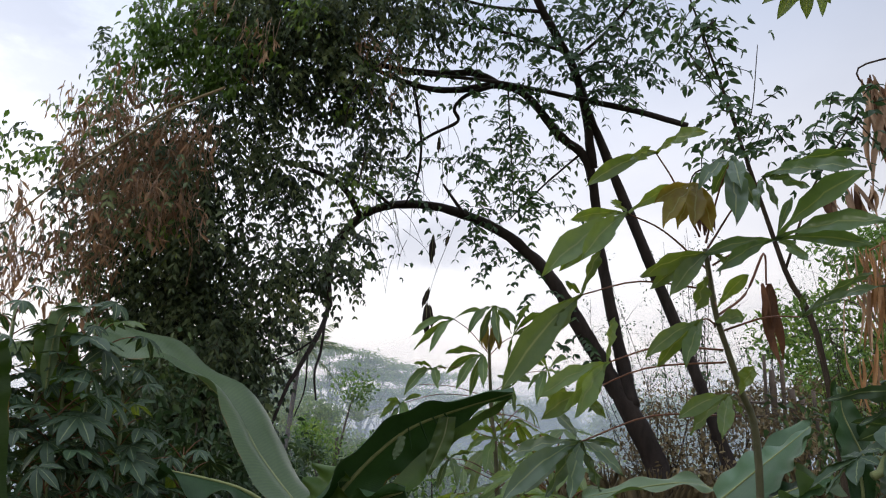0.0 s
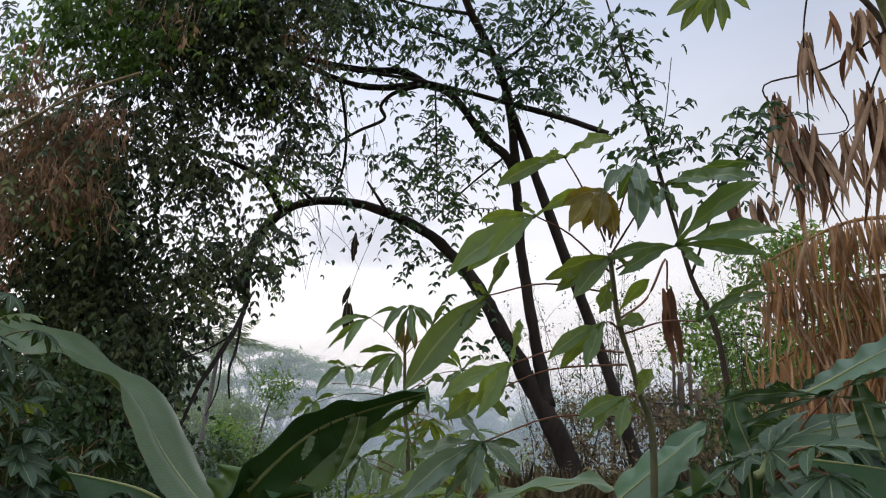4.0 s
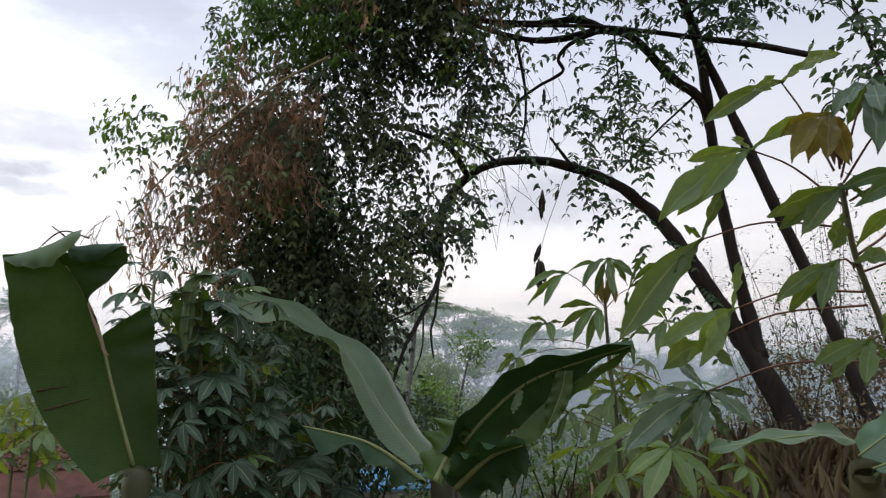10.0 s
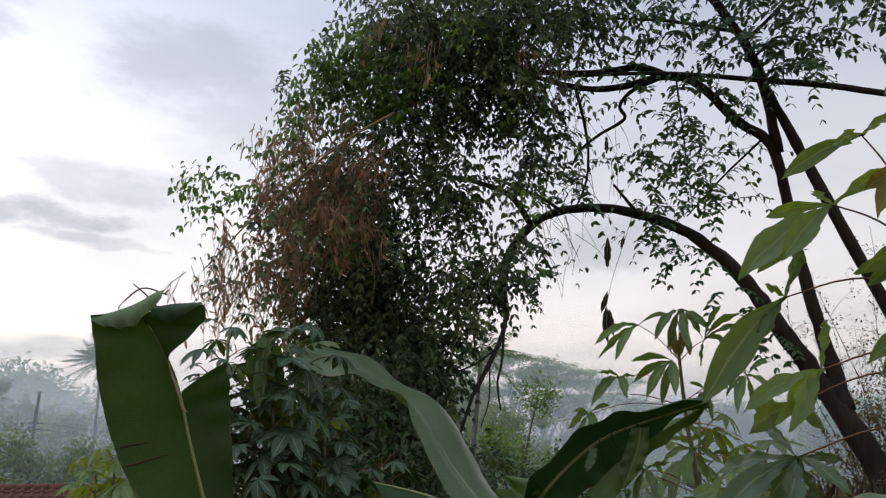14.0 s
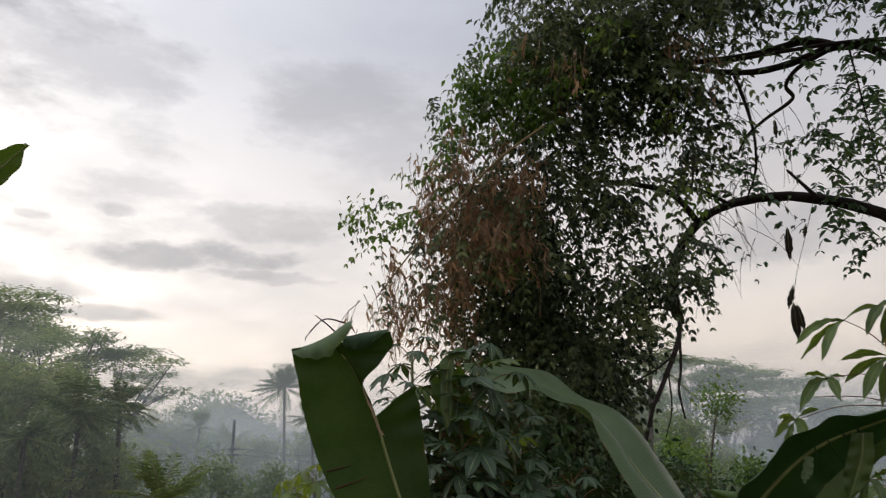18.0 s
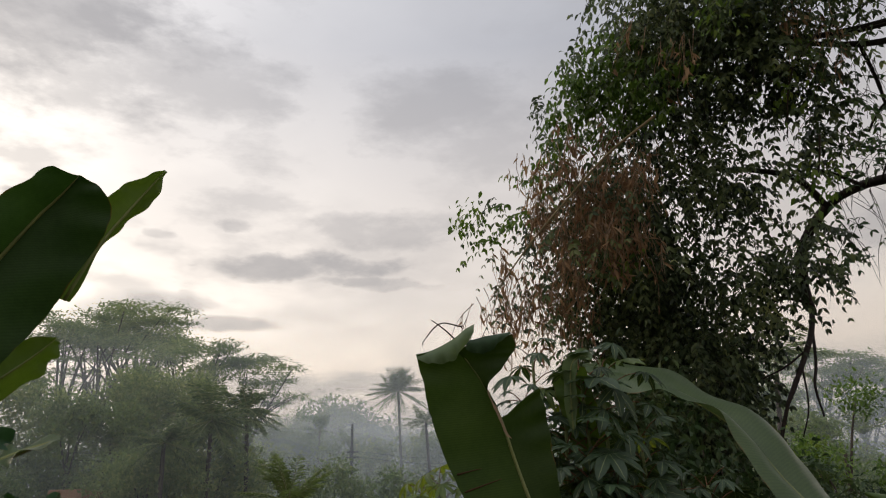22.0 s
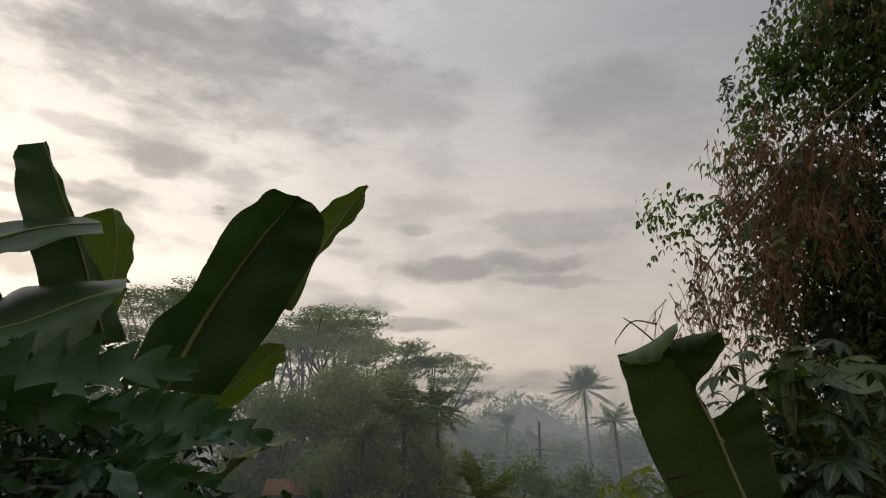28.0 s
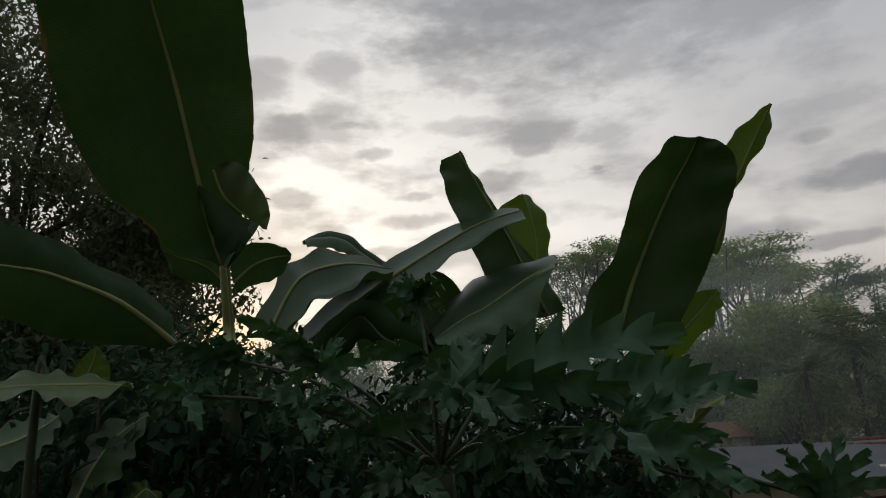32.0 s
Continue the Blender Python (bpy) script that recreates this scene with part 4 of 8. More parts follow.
# the vine mass that hangs over the tree: clumps of pendent sprays, thick in the middle and open at the rim
vine = thing("vine_thicket", at(16.6, -3.8, 7.00), "dense dark green creeper over the tree, partly dead and brown", "climbing plant")
CLUMPS = [  # centre, radius, thickness of growth
    (at(21.2, 33.3, 6.50), 0.38, 0.77),
    (at(17.2, 34.0, 6.69), 0.45, 1.03),
    (at(12.0, 33.6, 6.58), 0.47, 1.03),
    (at(6.8, 33.5, 6.72), 0.42, 0.49),
    (at(2.8, 33.2, 6.74), 0.37, 0.45),
    (at(24.1, 30.2, 6.40), 0.30, 0.46),
    (at(20.1, 30.1, 6.37), 0.35, 0.95),
    (at(15.6, 30.3, 6.86), 0.41, 1.03),
    (at(11.0, 30.3, 6.52), 0.39, 0.95),
    (at(7.0, 29.7, 6.50), 0.31, 0.69),
    (at(4.5, 28.7, 6.96), 0.22, 0.45),
    (at(27.3, 27.8, 6.64), 0.24, 0.40),
    (at(28.5, 25.4, 6.86), 0.24, 0.45),
    (at(25.7, 25.6, 6.65), 0.29, 0.46),
    (at(21.9, 25.9, 6.74), 0.32, 0.77),
    (at(18.0, 26.1, 6.45), 0.25, 0.72),
    (at(14.6, 26.2, 6.74), 0.29, 0.50),
    (at(11.1, 26.8, 6.88), 0.30, 0.49),
    (at(7.6, 26.3, 6.67), 0.26, 0.78),
    (at(5.2, 24.9, 6.80), 0.19, 0.30),
    (at(28.7, 22.3, 6.76), 0.24, 0.65),
    (at(25.5, 22.2, 6.40), 0.30, 0.88),
    (at(21.7, 22.2, 6.81), 0.32, 1.33),
    (at(18.4, 22.8, 6.71), 0.26, 0.88),
    (at(14.1, 22.4, 6.54), 0.28, 1.44),
    (at(10.2, 22.8, 6.38), 0.23, 0.40),
    (at(6.8, 22.7, 6.88), 0.24, 0.40),
    (at(34.6, 20.8, 6.64), 0.15, 0.65),
    (at(32.8, 19.3, 6.79), 0.21, 0.28),
    (at(33.9, 17.5, 6.89), 0.19, 0.25),
    (at(30.7, 20.2, 6.79), 0.24, 0.40),
    (at(28.8, 18.6, 6.91), 0.30, 0.65),
    (at(25.3, 18.7, 6.60), 0.31, 0.99),
    (at(22.1, 18.9, 6.84), 0.32, 1.44),
    (at(18.8, 20.1, 6.63), 0.20, 0.65),
    (at(15.5, 20.4, 6.92), 0.23, 0.65),
    (at(7.8, 21.0, 6.89), 0.22, 0.40),
    (at(4.4, 21.3, 6.42), 0.18, 0.20),
    (at(34.9, 15.5, 6.44), 0.13, 0.25),
    (at(32.8, 15.3, 6.49), 0.23, 0.25),
    (at(29.9, 15.5, 6.94), 0.27, 0.40),
    (at(26.9, 15.3, 6.62), 0.31, 0.78),
    (at(23.3, 15.5, 6.74), 0.35, 1.33),
    (at(20.1, 16.0, 6.54), 0.28, 1.33),
    (at(17.1, 16.6, 6.66), 0.24, 0.45),
    (at(14.0, 16.6, 6.59), 0.26, 0.65),
    (at(11.2, 17.0, 6.57), 0.21, 0.40),
    (at(9.1, 17.9, 6.71), 0.19, 0.77),
    (at(7.5, 15.1, 6.71), 0.17, 0.45),
    (at(32.6, 12.8, 6.90), 0.19, 0.22),
    (at(29.3, 12.5, 6.77), 0.27, 0.40),
    (at(25.8, 12.3, 6.92), 0.30, 0.78),
    (at(22.2, 12.4, 6.87), 0.35, 1.33),
    (at(19.1, 12.5, 6.95), 0.36, 1.44),
    (at(15.4, 13.4, 6.76), 0.29, 0.88),
    (at(12.6, 14.3, 6.46), 0.25, 0.83),
    (at(9.8, 15.2, 6.88), 0.21, 0.99),
    (at(16.4, 15.2, 6.94), 0.22, 0.78),
    (at(28.2, 10.4, 6.90), 0.22, 0.50),
    (at(24.8, 9.7, 6.70), 0.32, 1.00),
    (at(21.2, 9.3, 6.79), 0.35, 1.30),
    (at(18.1, 9.4, 6.49), 0.33, 1.30),
    (at(15.2, 9.8, 6.86), 0.27, 0.90),
    (at(13.3, 11.2, 6.70), 0.18, 0.60),
    (at(22.9, 6.7, 6.53), 0.33, 1.30),
    (at(19.4, 6.3, 6.40), 0.35, 1.40),
    (at(16.0, 6.7, 6.87), 0.30, 1.10),
    (at(13.8, 7.6, 6.94), 0.16, 0.50),
    (at(21.9, 3.3, 6.41), 0.35, 1.40),
    (at(18.4, 2.8, 6.83), 0.38, 1.40),
    (at(15.8, 3.7, 6.60), 0.23, 1.00),
    (at(14.3, 4.5, 6.44), 0.15, 0.50),
    (at(20.5, -0.1, 6.53), 0.39, 1.40),
    (at(17.5, -0.5, 6.81), 0.32, 1.30),
    (at(19.5, -2.9, 6.87), 0.43, 1.40),
    (at(22.5, -2.1, 6.38), 0.30, 1.10),
    (at(25.8, 4.5, 6.73), 0.32, 0.80),
    (at(26.4, 0.8, 6.39), 0.30, 0.80),
    (at(17.3, 37.5, 6.79), 0.59, 0.86),
    (at(9.3, 37.6, 6.56), 0.57, 0.86),
    (at(2.5, 36.8, 6.89), 0.49, 0.78),
]


def hanging_sprays(regions, seed, depth, size, outward, per=62):
    """Pendent sprays in round clumps; outward says how far they reach towards the open side."""
    rg = np.random.default_rng(seed)
    lv, tw = [], []
    for c, r, dens in regions:
        for _ in range(max(2, int(per * dens * (r / 0.5) ** 2))):
            d0 = rand_dirs(rg, 1)[0]
            p = np.array(c) + d0 * r * 0.9 * rg.random() ** 0.6 * np.array((1, 0.9, 1)) + np.array((0.38 if c[0] < -2.95 else 0.06, 0, 0.02)) + np.array((0, depth, 0))
            d = rand_dirs(rg, 1)[0] * 0.7 + d0 * 0.6 + np.array((-0.35, -0.45, 0.1)) * outward
            d[2] -= 0.1
            path, q = spray_points(rg, p, d, rg.uniform(0.16, 0.34), int(rg.integers(4, 8)), size * rg.uniform(0.75, 1.2), rg.uniform(0.4, 1.3), 0.9)
            lv.append(q)
            if rg.random() < 0.4:
                tw.append(tube_data([Vector(v) for v in path[::2]], [0.003, 0.0015], 3, 2))
    return lv, tw


lv, tw = hanging_sprays(CLUMPS, 41, -0.15, 0.066, 0.35, 100)
o = part("foliage", leaf_cloud("vine_leaves", *cat(lv)), M_VINE, vine)
o["kind"] = "stuff"
# back layer in the darker copy, which paints the shaded core
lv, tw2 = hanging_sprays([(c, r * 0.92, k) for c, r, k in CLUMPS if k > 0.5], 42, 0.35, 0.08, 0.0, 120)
o = part("inner_foliage", leaf_cloud("inner_leaves", *cat(lv)), M_VINE_SHADED, vine, "leaves inside the thicket, shade put into their dark colour")
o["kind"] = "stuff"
o = part("twig_growth", mesh_from("twig_growth", *join_data(tw + tw2)), M_TWIG, vine)
o["kind"] = "stuff"
# feathered yellow-green shoots along the open rim
rim = []
rg2 = np.random.default_rng(77)
for c, k in ((at(23.3, 33.8, 6.31), 5),(at(24.7, 32.2, 6.31), 6),(at(26.0, 30.3, 6.31), 6),(at(27.4, 29.1, 6.21), 7),(at(28.5, 28.1, 6.21), 5),(at(29.5, 26.1, 6.21), 5),(at(30.0, 24.8, 6.21), 4),(at(23.2, 31.8, 6.11), 7),(at(24.5, 29.8, 6.11), 7),(at(22.0, 29.1, 6.01), 5),(at(25.9, 28.0, 6.11), 5),(at(20.7, 32.1, 6.01), 4),(at(34.3, 21.1, 6.21), 5),(at(35.2, 19.7, 6.21), 3),(at(19.1, 30.6, 6.01), 4)):
    for _ in range(k):
        p = np.array(c) + np.array((0.38, 0, -0.12)) + rg2.normal(size=3) * np.array((0.08, 0.12, 0.08))
        d = np.array((-0.9 + rg2.normal() * 0.3, -0.3 + rg2.normal() * 0.4, 0.30 + rg2.normal() * 0.25))
        rim.append(spray_points(rg2, p, d, rg2.uniform(0.18, 0.34), int(rg2.integers(6, 9)), 0.075, rg2.uniform(0.2, 0.6), 0.9)[1])
o = part("rim_foliage", leaf_cloud("rim_leaves", *cat(rim)), M_LIME, vine, "yellow-green feathered shoots at the rim")
o["kind"] = "stuff"
# tufts of young leaves, their bright colour also painting a sunlit patch
lv = []
for c, r, k in ((at(24.4, 31.7, 6.01), 0.16, 26),(at(23.4, 30.7, 6.01), 0.15, 20),(at(20.1, 29.2, 5.91), 0.13, 20),(at(19.1, 28.2, 5.91), 0.10, 10),(at(12.5, 34.2, 5.91), 0.12, 10),(at(34.7, 21.2, 6.11), 0.12, 14),(at(22.2, 16.9, 6.01), 0.10, 8),(at(26.0, 30.1, 6.11), 0.12, 14),(at(7.3, 21.0, 6.21), 0.14, 8),(at(7.5, 29.8, 6.21), 0.14, 8),(at(8.1, 27.6, 6.21), 0.14, 7)):
    lv.append(clump_leaves(rng, Vector(c), r, k, 7, 0.062, 0.9, (1, 1, 1), 0.2, 0.4))
o = part("young_foliage", leaf_cloud("young_sunlit_leaves", *cat(lv)), M_LIME, vine, "yellow-green young shoots, sunlight put into their bright colour")
o["kind"] = "stuff"
lv, _ = hanging_sprays([(at(23.5, 21.5, 5.85), 0.5, 0.22), (at(26.5, 17.5, 5.9), 0.5, 0.2), (at(21.0, 18.0, 5.9), 0.4, 0.3), (at(28.5, 14.5, 6.0), 0.4, 0.2)], 43, 0.0, 0.066, 0.6)
o = part("foliage", leaf_cloud("vine_leaves", *cat(lv)), M_VINE, vine)
o["kind"] = "stuff"
# brown, dead part: bundles of hanging stems and withered leaves
dead, strips = [], []
DEAD = [(at(26.6, 25.1, 5.96), 0.28, 16),(at(23.7, 24.3, 5.91), 0.30, 20),(at(25.5, 22.0, 5.91), 0.32, 22),(at(22.6, 21.3, 5.91), 0.28, 20),(at(28.3, 22.6, 6.01), 0.22, 10),(at(27.1, 19.2, 5.96), 0.28, 16),(at(23.4, 17.7, 5.96), 0.26, 14),(at(28.2, 16.1, 6.01), 0.24, 12),(at(20.9, 24.0, 5.96), 0.20, 8),(at(30.9, 17.2, 6.11), 0.22, 8),(at(32.4, 14.9, 6.16), 0.20, 8),(at(29.7, 13.4, 6.11), 0.22, 10),(at(33.0, 12.7, 6.16), 0.16, 7),(at(26.8, 14.4, 6.01), 0.20, 8),(at(17.2, 32.7, 6.11), 0.16, 7),(at(4.3, 32.5, 6.31), 0.30, 8),(at(29.7, 23.3, 6.11), 0.14, 6),(at(20.7, 18.7, 6.01), 0.20, 6)]
for c, r, k in DEAD:
    for _ in range(max(3, int(k * 0.85))):
        p = np.array(c) + np.clip(rng.normal(size=3), -1.6, 1.6) * np.array((0.6 * r, 0.16, 0.6 * r))
        lean = np.array((rng.normal() * 0.22 - 0.12, rng.normal() * 0.15, 0))
        for _ in range(int(rng.integers(3, 8))):
            q = Vector(p + rng.normal(size=3) * 0.05)
            ln = rng.uniform(0.12, 0.40)
            way = Vector((lean[0], lean[1], -1.0)) + Vector(rng.normal(size=3)) * 0.14
            dead.append(tube_data([q, q + way * ln * 0.5 + Vector(rng.normal(size=3)) * 0.02, q + way * ln], [0.0035, 0.003, 0.0012], 3, 2))
            m_ = int(rng.integers(1, 4))
            t_ = rng.random((m_, 1))
            ax = np.tile((0, 0, -1.0), (m_, 1)) + rng.normal(size=(m_, 3)) * 0.5
            sl = rng.uniform(0.05, 0.12, m_)
            strips.append((np.array(q)[None] + np.array(way)[None] * ln * t_, ax, rand_dirs(rng, m_) + np.array((0, -0.6, 0)), sl, sl * rng.uniform(0.12, 0.4, m_)))
o = part("dead_tangle", mesh_from("dead_tangle", *join_data(dead)), M_DRYLEAF, vine, "tangle of dry brown stems")
o["kind"] = "stuff"
o = part("dead_foliage", leaf_cloud("dead_leaves", *cat(strips)), M_DRYVINE, vine, "withered tan and reddish brown leaves, hanging")
o["kind"] = "stuff"
for pts in ([at(5.4, 31.1, 6.20), at(8.0, 29.0, 6.20), at(11.5, 28.2, 6.30)], [at(7.5, 29.4, 6.20), at(8.3, 27.5, 6.20), at(8.9, 24.4, 6.30)], [at(6.7, 24.1, 6.20), at(7.3, 21.5, 6.30), at(8.5, 20.2, 6.30)]):
    tube("branch", pts, [0.009, 0.007, 0.004], M_BARKL, vine, "pale bare twig", 5)
# fine hanging tendrils below the arch and at the rim
fine = []
for _ in range(70):
    c, r, ln0 = ((at(4.9, 18.3, 7.30), 0.28, 0.55), (at(4.1, 21.9, 7.20), 0.3, 0.4), (at(33.5, 13.5, 6.50), 0.25, 0.4), (at(4.7, 28.1, 7.00), 0.3, 0.5), (at(1.2, 25.1, 7.00), 0.3, 0.4))[rng.integers(0, 5)]
    q = Vector(np.array(c) + rand_dirs(rng, 1)[0] * r)
    ln = ln0 * rng.uniform(0.5, 1.2)
    s = Vector((rng.normal() * 0.22, rng.normal() * 0.1, 0)) * ln * 2
    fine.append(tube_data([q, q + Vector((0, 0, -ln * 0.4)) + s * 0.6, q + Vector((0, 0, -ln)) + s], [0.004, 0.003, 0.0015], 3, 5))
o = part("tendril_growth", mesh_from("tendril_growth", *join_data(fine)), M_TWIG, vine, "thin bare hanging tendrils")
o["kind"] = "stuff"
# bare dead twig at the rim
twig = thing("dead_twig", at(37.4, 11.6, 5.50), "bare forked grey dead twig sticking out of the creeper", "twig")
tube("stem", [at(35.8, 10.9, 5.50), at(37.3, 12.4, 5.50), at(38.5, 13.3, 5.50)], [0.008, 0.006, 0.004], M_TWIG, twig)
tube("fork", [at(36.0, 12.7, 5.50), at(37.8, 13.0, 5.50), at(39.1, 11.7, 5.50), at(39.2, 11.3, 5.50)], [0.006, 0.005, 0.003], M_TWIG, twig)
# two withered leaves hanging on a thread
hang = thing("hanging_leaf", at(0.9, 16.5, 6.60), "withered dark pod-like leaves hanging on a thin thread", "dead leaf")
tube("thread", [at(-1.5, 19.7, 6.70), at(-0.4, 17.0, 6.60), at(0.7, 14.3, 6.60), at(1.6, 11.1, 6.50)], [0.0025, 0.0025, 0.002], M_TWIG, hang, "", 4)


for k, (p, q, w) in enumerate(((at(0.8, 17.7, 6.50), at(1.0, 15.2, 6.50), 0.06), (at(-0.5, 17.7, 6.50), at(-0.2, 16.7, 6.50), 0.032), (at(1.1, 13.5, 6.40), at(1.7, 11.8, 6.40), 0.05), (at(1.3, 12.4, 6.40), at(1.4, 9.5, 6.40), 0.075), (at(1.1, 12.2, 6.40), at(0.9, 10.0, 6.40), 0.05), (at(0.3, 25.5, 6.61), at(0.4, 24.1, 6.61), 0.035))):
    side = Vector((1, 0.2, 0)) * w * 0.5
    edge = [p.lerp(q, s_) + side * math.sin(math.pi * s_) for s_ in (0, 0.3, 0.6, 0.85, 1)]
    edge2 = [p.lerp(q, s_) - side * math.sin(math.pi * s_) for s_ in (0, 0.3, 0.6, 0.85, 1)]
    loft_leaf(hang, [p.lerp(q, s_) + Vector((0, -0.02 * math.sin(3 * s_), 0)) for s_ in (0, 0.3, 0.6, 0.85, 1)], edge2, edge, M_BARK, "leaf", 0.002, 0.004, 0.3, k)


# ---- cassava plants ----
def stem(plant, pts, r0, r1, material=M_STEMG):
    tube("stem", pts, [r0, (r0 + r1) / 2, r1], material, plant, "", 8, 6, 0.25)


cas_a = thing("cassava_plant", at(-20.5, -22.1, 1.75), "tall green cassava with long red stalks and a bronze young top", "plant", "cassava plants")
stem(cas_a, [at(-20.5, -22.1, 1.75), at(-22.9, -0.5, 1.66), at(-22.2, 5.4, 1.64), at(-21.2, 10.4, 1.62), at(-20.9, 15.5, 1.62)], 0.009, 0.005, M_CSTEM)
for k, (s, hub, tips, wide) in enumerate((
    (at(-20.6, 16.4, 1.63), at(-17.9, 23.1, 1.56), (at(-12.1, 21.1, 1.48), at(-13.2, 21.8, 1.61), at(-22.0, 24.2, 1.46), at(-16.0, 22.8, 1.44),), 0.2),
    (at(-21.0, 13.8, 1.63), at(-15.3, 18.7, 1.52), (at(-10.6, 18.5, 1.52), at(-8.1, 14.2, 1.42), at(-9.5, 14.5, 1.50), at(-11.3, 15.3, 1.38), at(-14.1, 19.8, 1.57), at(-19.3, 20.3, 1.60),), 0.23),
    (at(-21.0, 15.9, 1.63), at(-23.7, 22.0, 1.56), (at(-20.9, 20.1, 1.46), at(-21.9, 19.4, 1.61), at(-24.0, 19.6, 1.44), at(-25.0, 17.9, 1.54), at(-23.4, 17.0, 1.42),), 0.24),
    (at(-21.1, 15.5, 1.63), at(-25.7, 20.2, 1.55), (at(-32.6, 19.7, 1.50), at(-32.2, 21.0, 1.59), at(-29.6, 20.1, 1.43), at(-28.7, 19.0, 1.45), at(-24.9, 17.8, 1.45), at(-26.4, 17.7, 1.52),), 0.17),
    (at(-21.3, 14.2, 1.63), at(-26.0, 15.6, 1.58), (at(-33.4, 15.8, 1.48), at(-32.2, 14.3, 1.56), at(-28.0, 13.8, 1.48), at(-27.5, 18.5, 1.60), at(-32.6, 19.5, 1.44), at(-20.7, 15.0, 1.56), at(-21.6, 13.7, 1.48),), 0.19),
    (at(-21.2, 14.6, 1.63), at(-21.3, 15.2, 1.58), (at(-15.9, 13.7, 1.50), at(-16.5, 12.7, 1.55), at(-18.0, 12.1, 1.46), at(-22.7, 13.9, 1.56),), 0.23),
    (at(-20.9, 12.4, 1.63), at(-11.2, 12.6, 1.48), (at(-4.6, 5.3, 1.36), at(-6.4, 8.8, 1.51), at(-8.6, 9.2, 1.43), at(-12.9, 15.9, 1.54), at(-10.0, 13.6, 1.43),), 0.22),
    (at(-21.0, 9.8, 1.63), at(-20.2, 10.2, 1.56), (at(-15.7, 7.5, 1.48), at(-16.5, 6.8, 1.58), at(-18.6, 6.7, 1.44),), 0.2),
    (at(-21.0, 9.6, 1.63), at(-21.0, 9.9, 1.60), (at(-23.2, 10.2, 1.62),), 0.55),
    (at(-21.1, 12.9, 1.63), at(-20.8, 13.4, 1.60), (at(-19.8, 10.9, 1.57),), 0.5),
    (at(-21.1, 11.7, 1.63), at(-21.3, 11.0, 1.60), (at(-23.8, 13.3, 1.57),), 0.3),
    (at(-21.4, 7.9, 1.63), at(-12.9, 7.3, 1.52), (at(-7.4, 4.6, 1.44), at(-8.3, 5.3, 1.54), at(-9.5, 3.7, 1.40), at(-11.3, 3.9, 1.50), at(-13.6, 10.7, 1.57), at(-10.3, 3.2, 1.37),), 0.2),
    (at(-22.1, 3.1, 1.63), at(-10.5, 1.4, 1.48), (at(-4.4, -3.0, 1.36), at(-6.0, -2.5, 1.50), at(-7.8, -2.6, 1.42), at(-9.5, -2.8, 1.34), at(-11.8, -2.2, 1.48), at(-13.5, -1.0, 1.40), at(-13.4, 1.1, 1.52), at(-8.8, 3.4, 1.56), at(-5.0, 0.2, 1.54),), 0.2),
    (at(-22.0, 4.7, 1.63), at(-21.5, 4.6, 1.56), (at(-17.7, 3.0, 1.48), at(-18.5, 1.8, 1.58), at(-20.7, 1.6, 1.46), at(-22.3, 3.1, 1.56),), 0.24),
    (at(-22.2, 5.0, 1.63), at(-22.2, 4.6, 1.60), (at(-23.4, 6.6, 1.58),), 0.5),
    (at(-21.5, 7.0, 1.63), at(-10.8, 4.9, 1.56), (at(-7.6, 3.1, 1.46), at(-12.5, 3.1, 1.54), at(-7.8, 4.9, 1.61),), 0.3),
    (at(-21.6, 9.3, 1.63), at(-27.0, 9.9, 1.62), (at(-32.5, 11.5, 1.60), at(-31.7, 12.5, 1.67), at(-27.4, 11.5, 1.54),), 0.12),
)):
    lobed(cas_a, s, hub, tips, wide, 0.07, 300 + k, M_CASG if k in (2, 3, 4, 12, 16) else M_CAS)
lobed(cas_a, at(-21.0, 16.5, 1.62), at(-20.9, 20.4, 1.57), (at(-17.9, 17.4, 1.50), at(-19.0, 17.2, 1.54), at(-20.3, 17.2, 1.48), at(-21.6, 16.6, 1.50), at(-17.4, 19.3, 1.55)), 0.30, 0.10, 350, M_CASY)
for k in range(3):
    hanging_leaf(cas_a, Vector(at(-21.4, 19.3, 1.60)) + Vector((0.012 * (k - 1), 0.01 * (k % 2), 0)), 0.075, 0.026, 80 + k, M_POD, 0.0, "bud_leaf")
# withered leaf that hangs from the plant
tube("petiole", [at(-21.2, 10.4, 1.62), at(-23.4, 11.9, 1.70), at(-25.0, 14.7, 1.74), at(-24.9, 12.4, 1.75)], [0.003, 0.003, 0.002], M_PETIOLE, cas_a, "", 5)
for k in range(4):
    hanging_leaf(cas_a, Vector(at(-24.9, 12.5, 1.75)) + Vector((0.006 * k - 0.01, 0, 0)), 0.13 + 0.02 * k, 0.022, 60 + k, M_POD, 0.0, "withered_leaf")


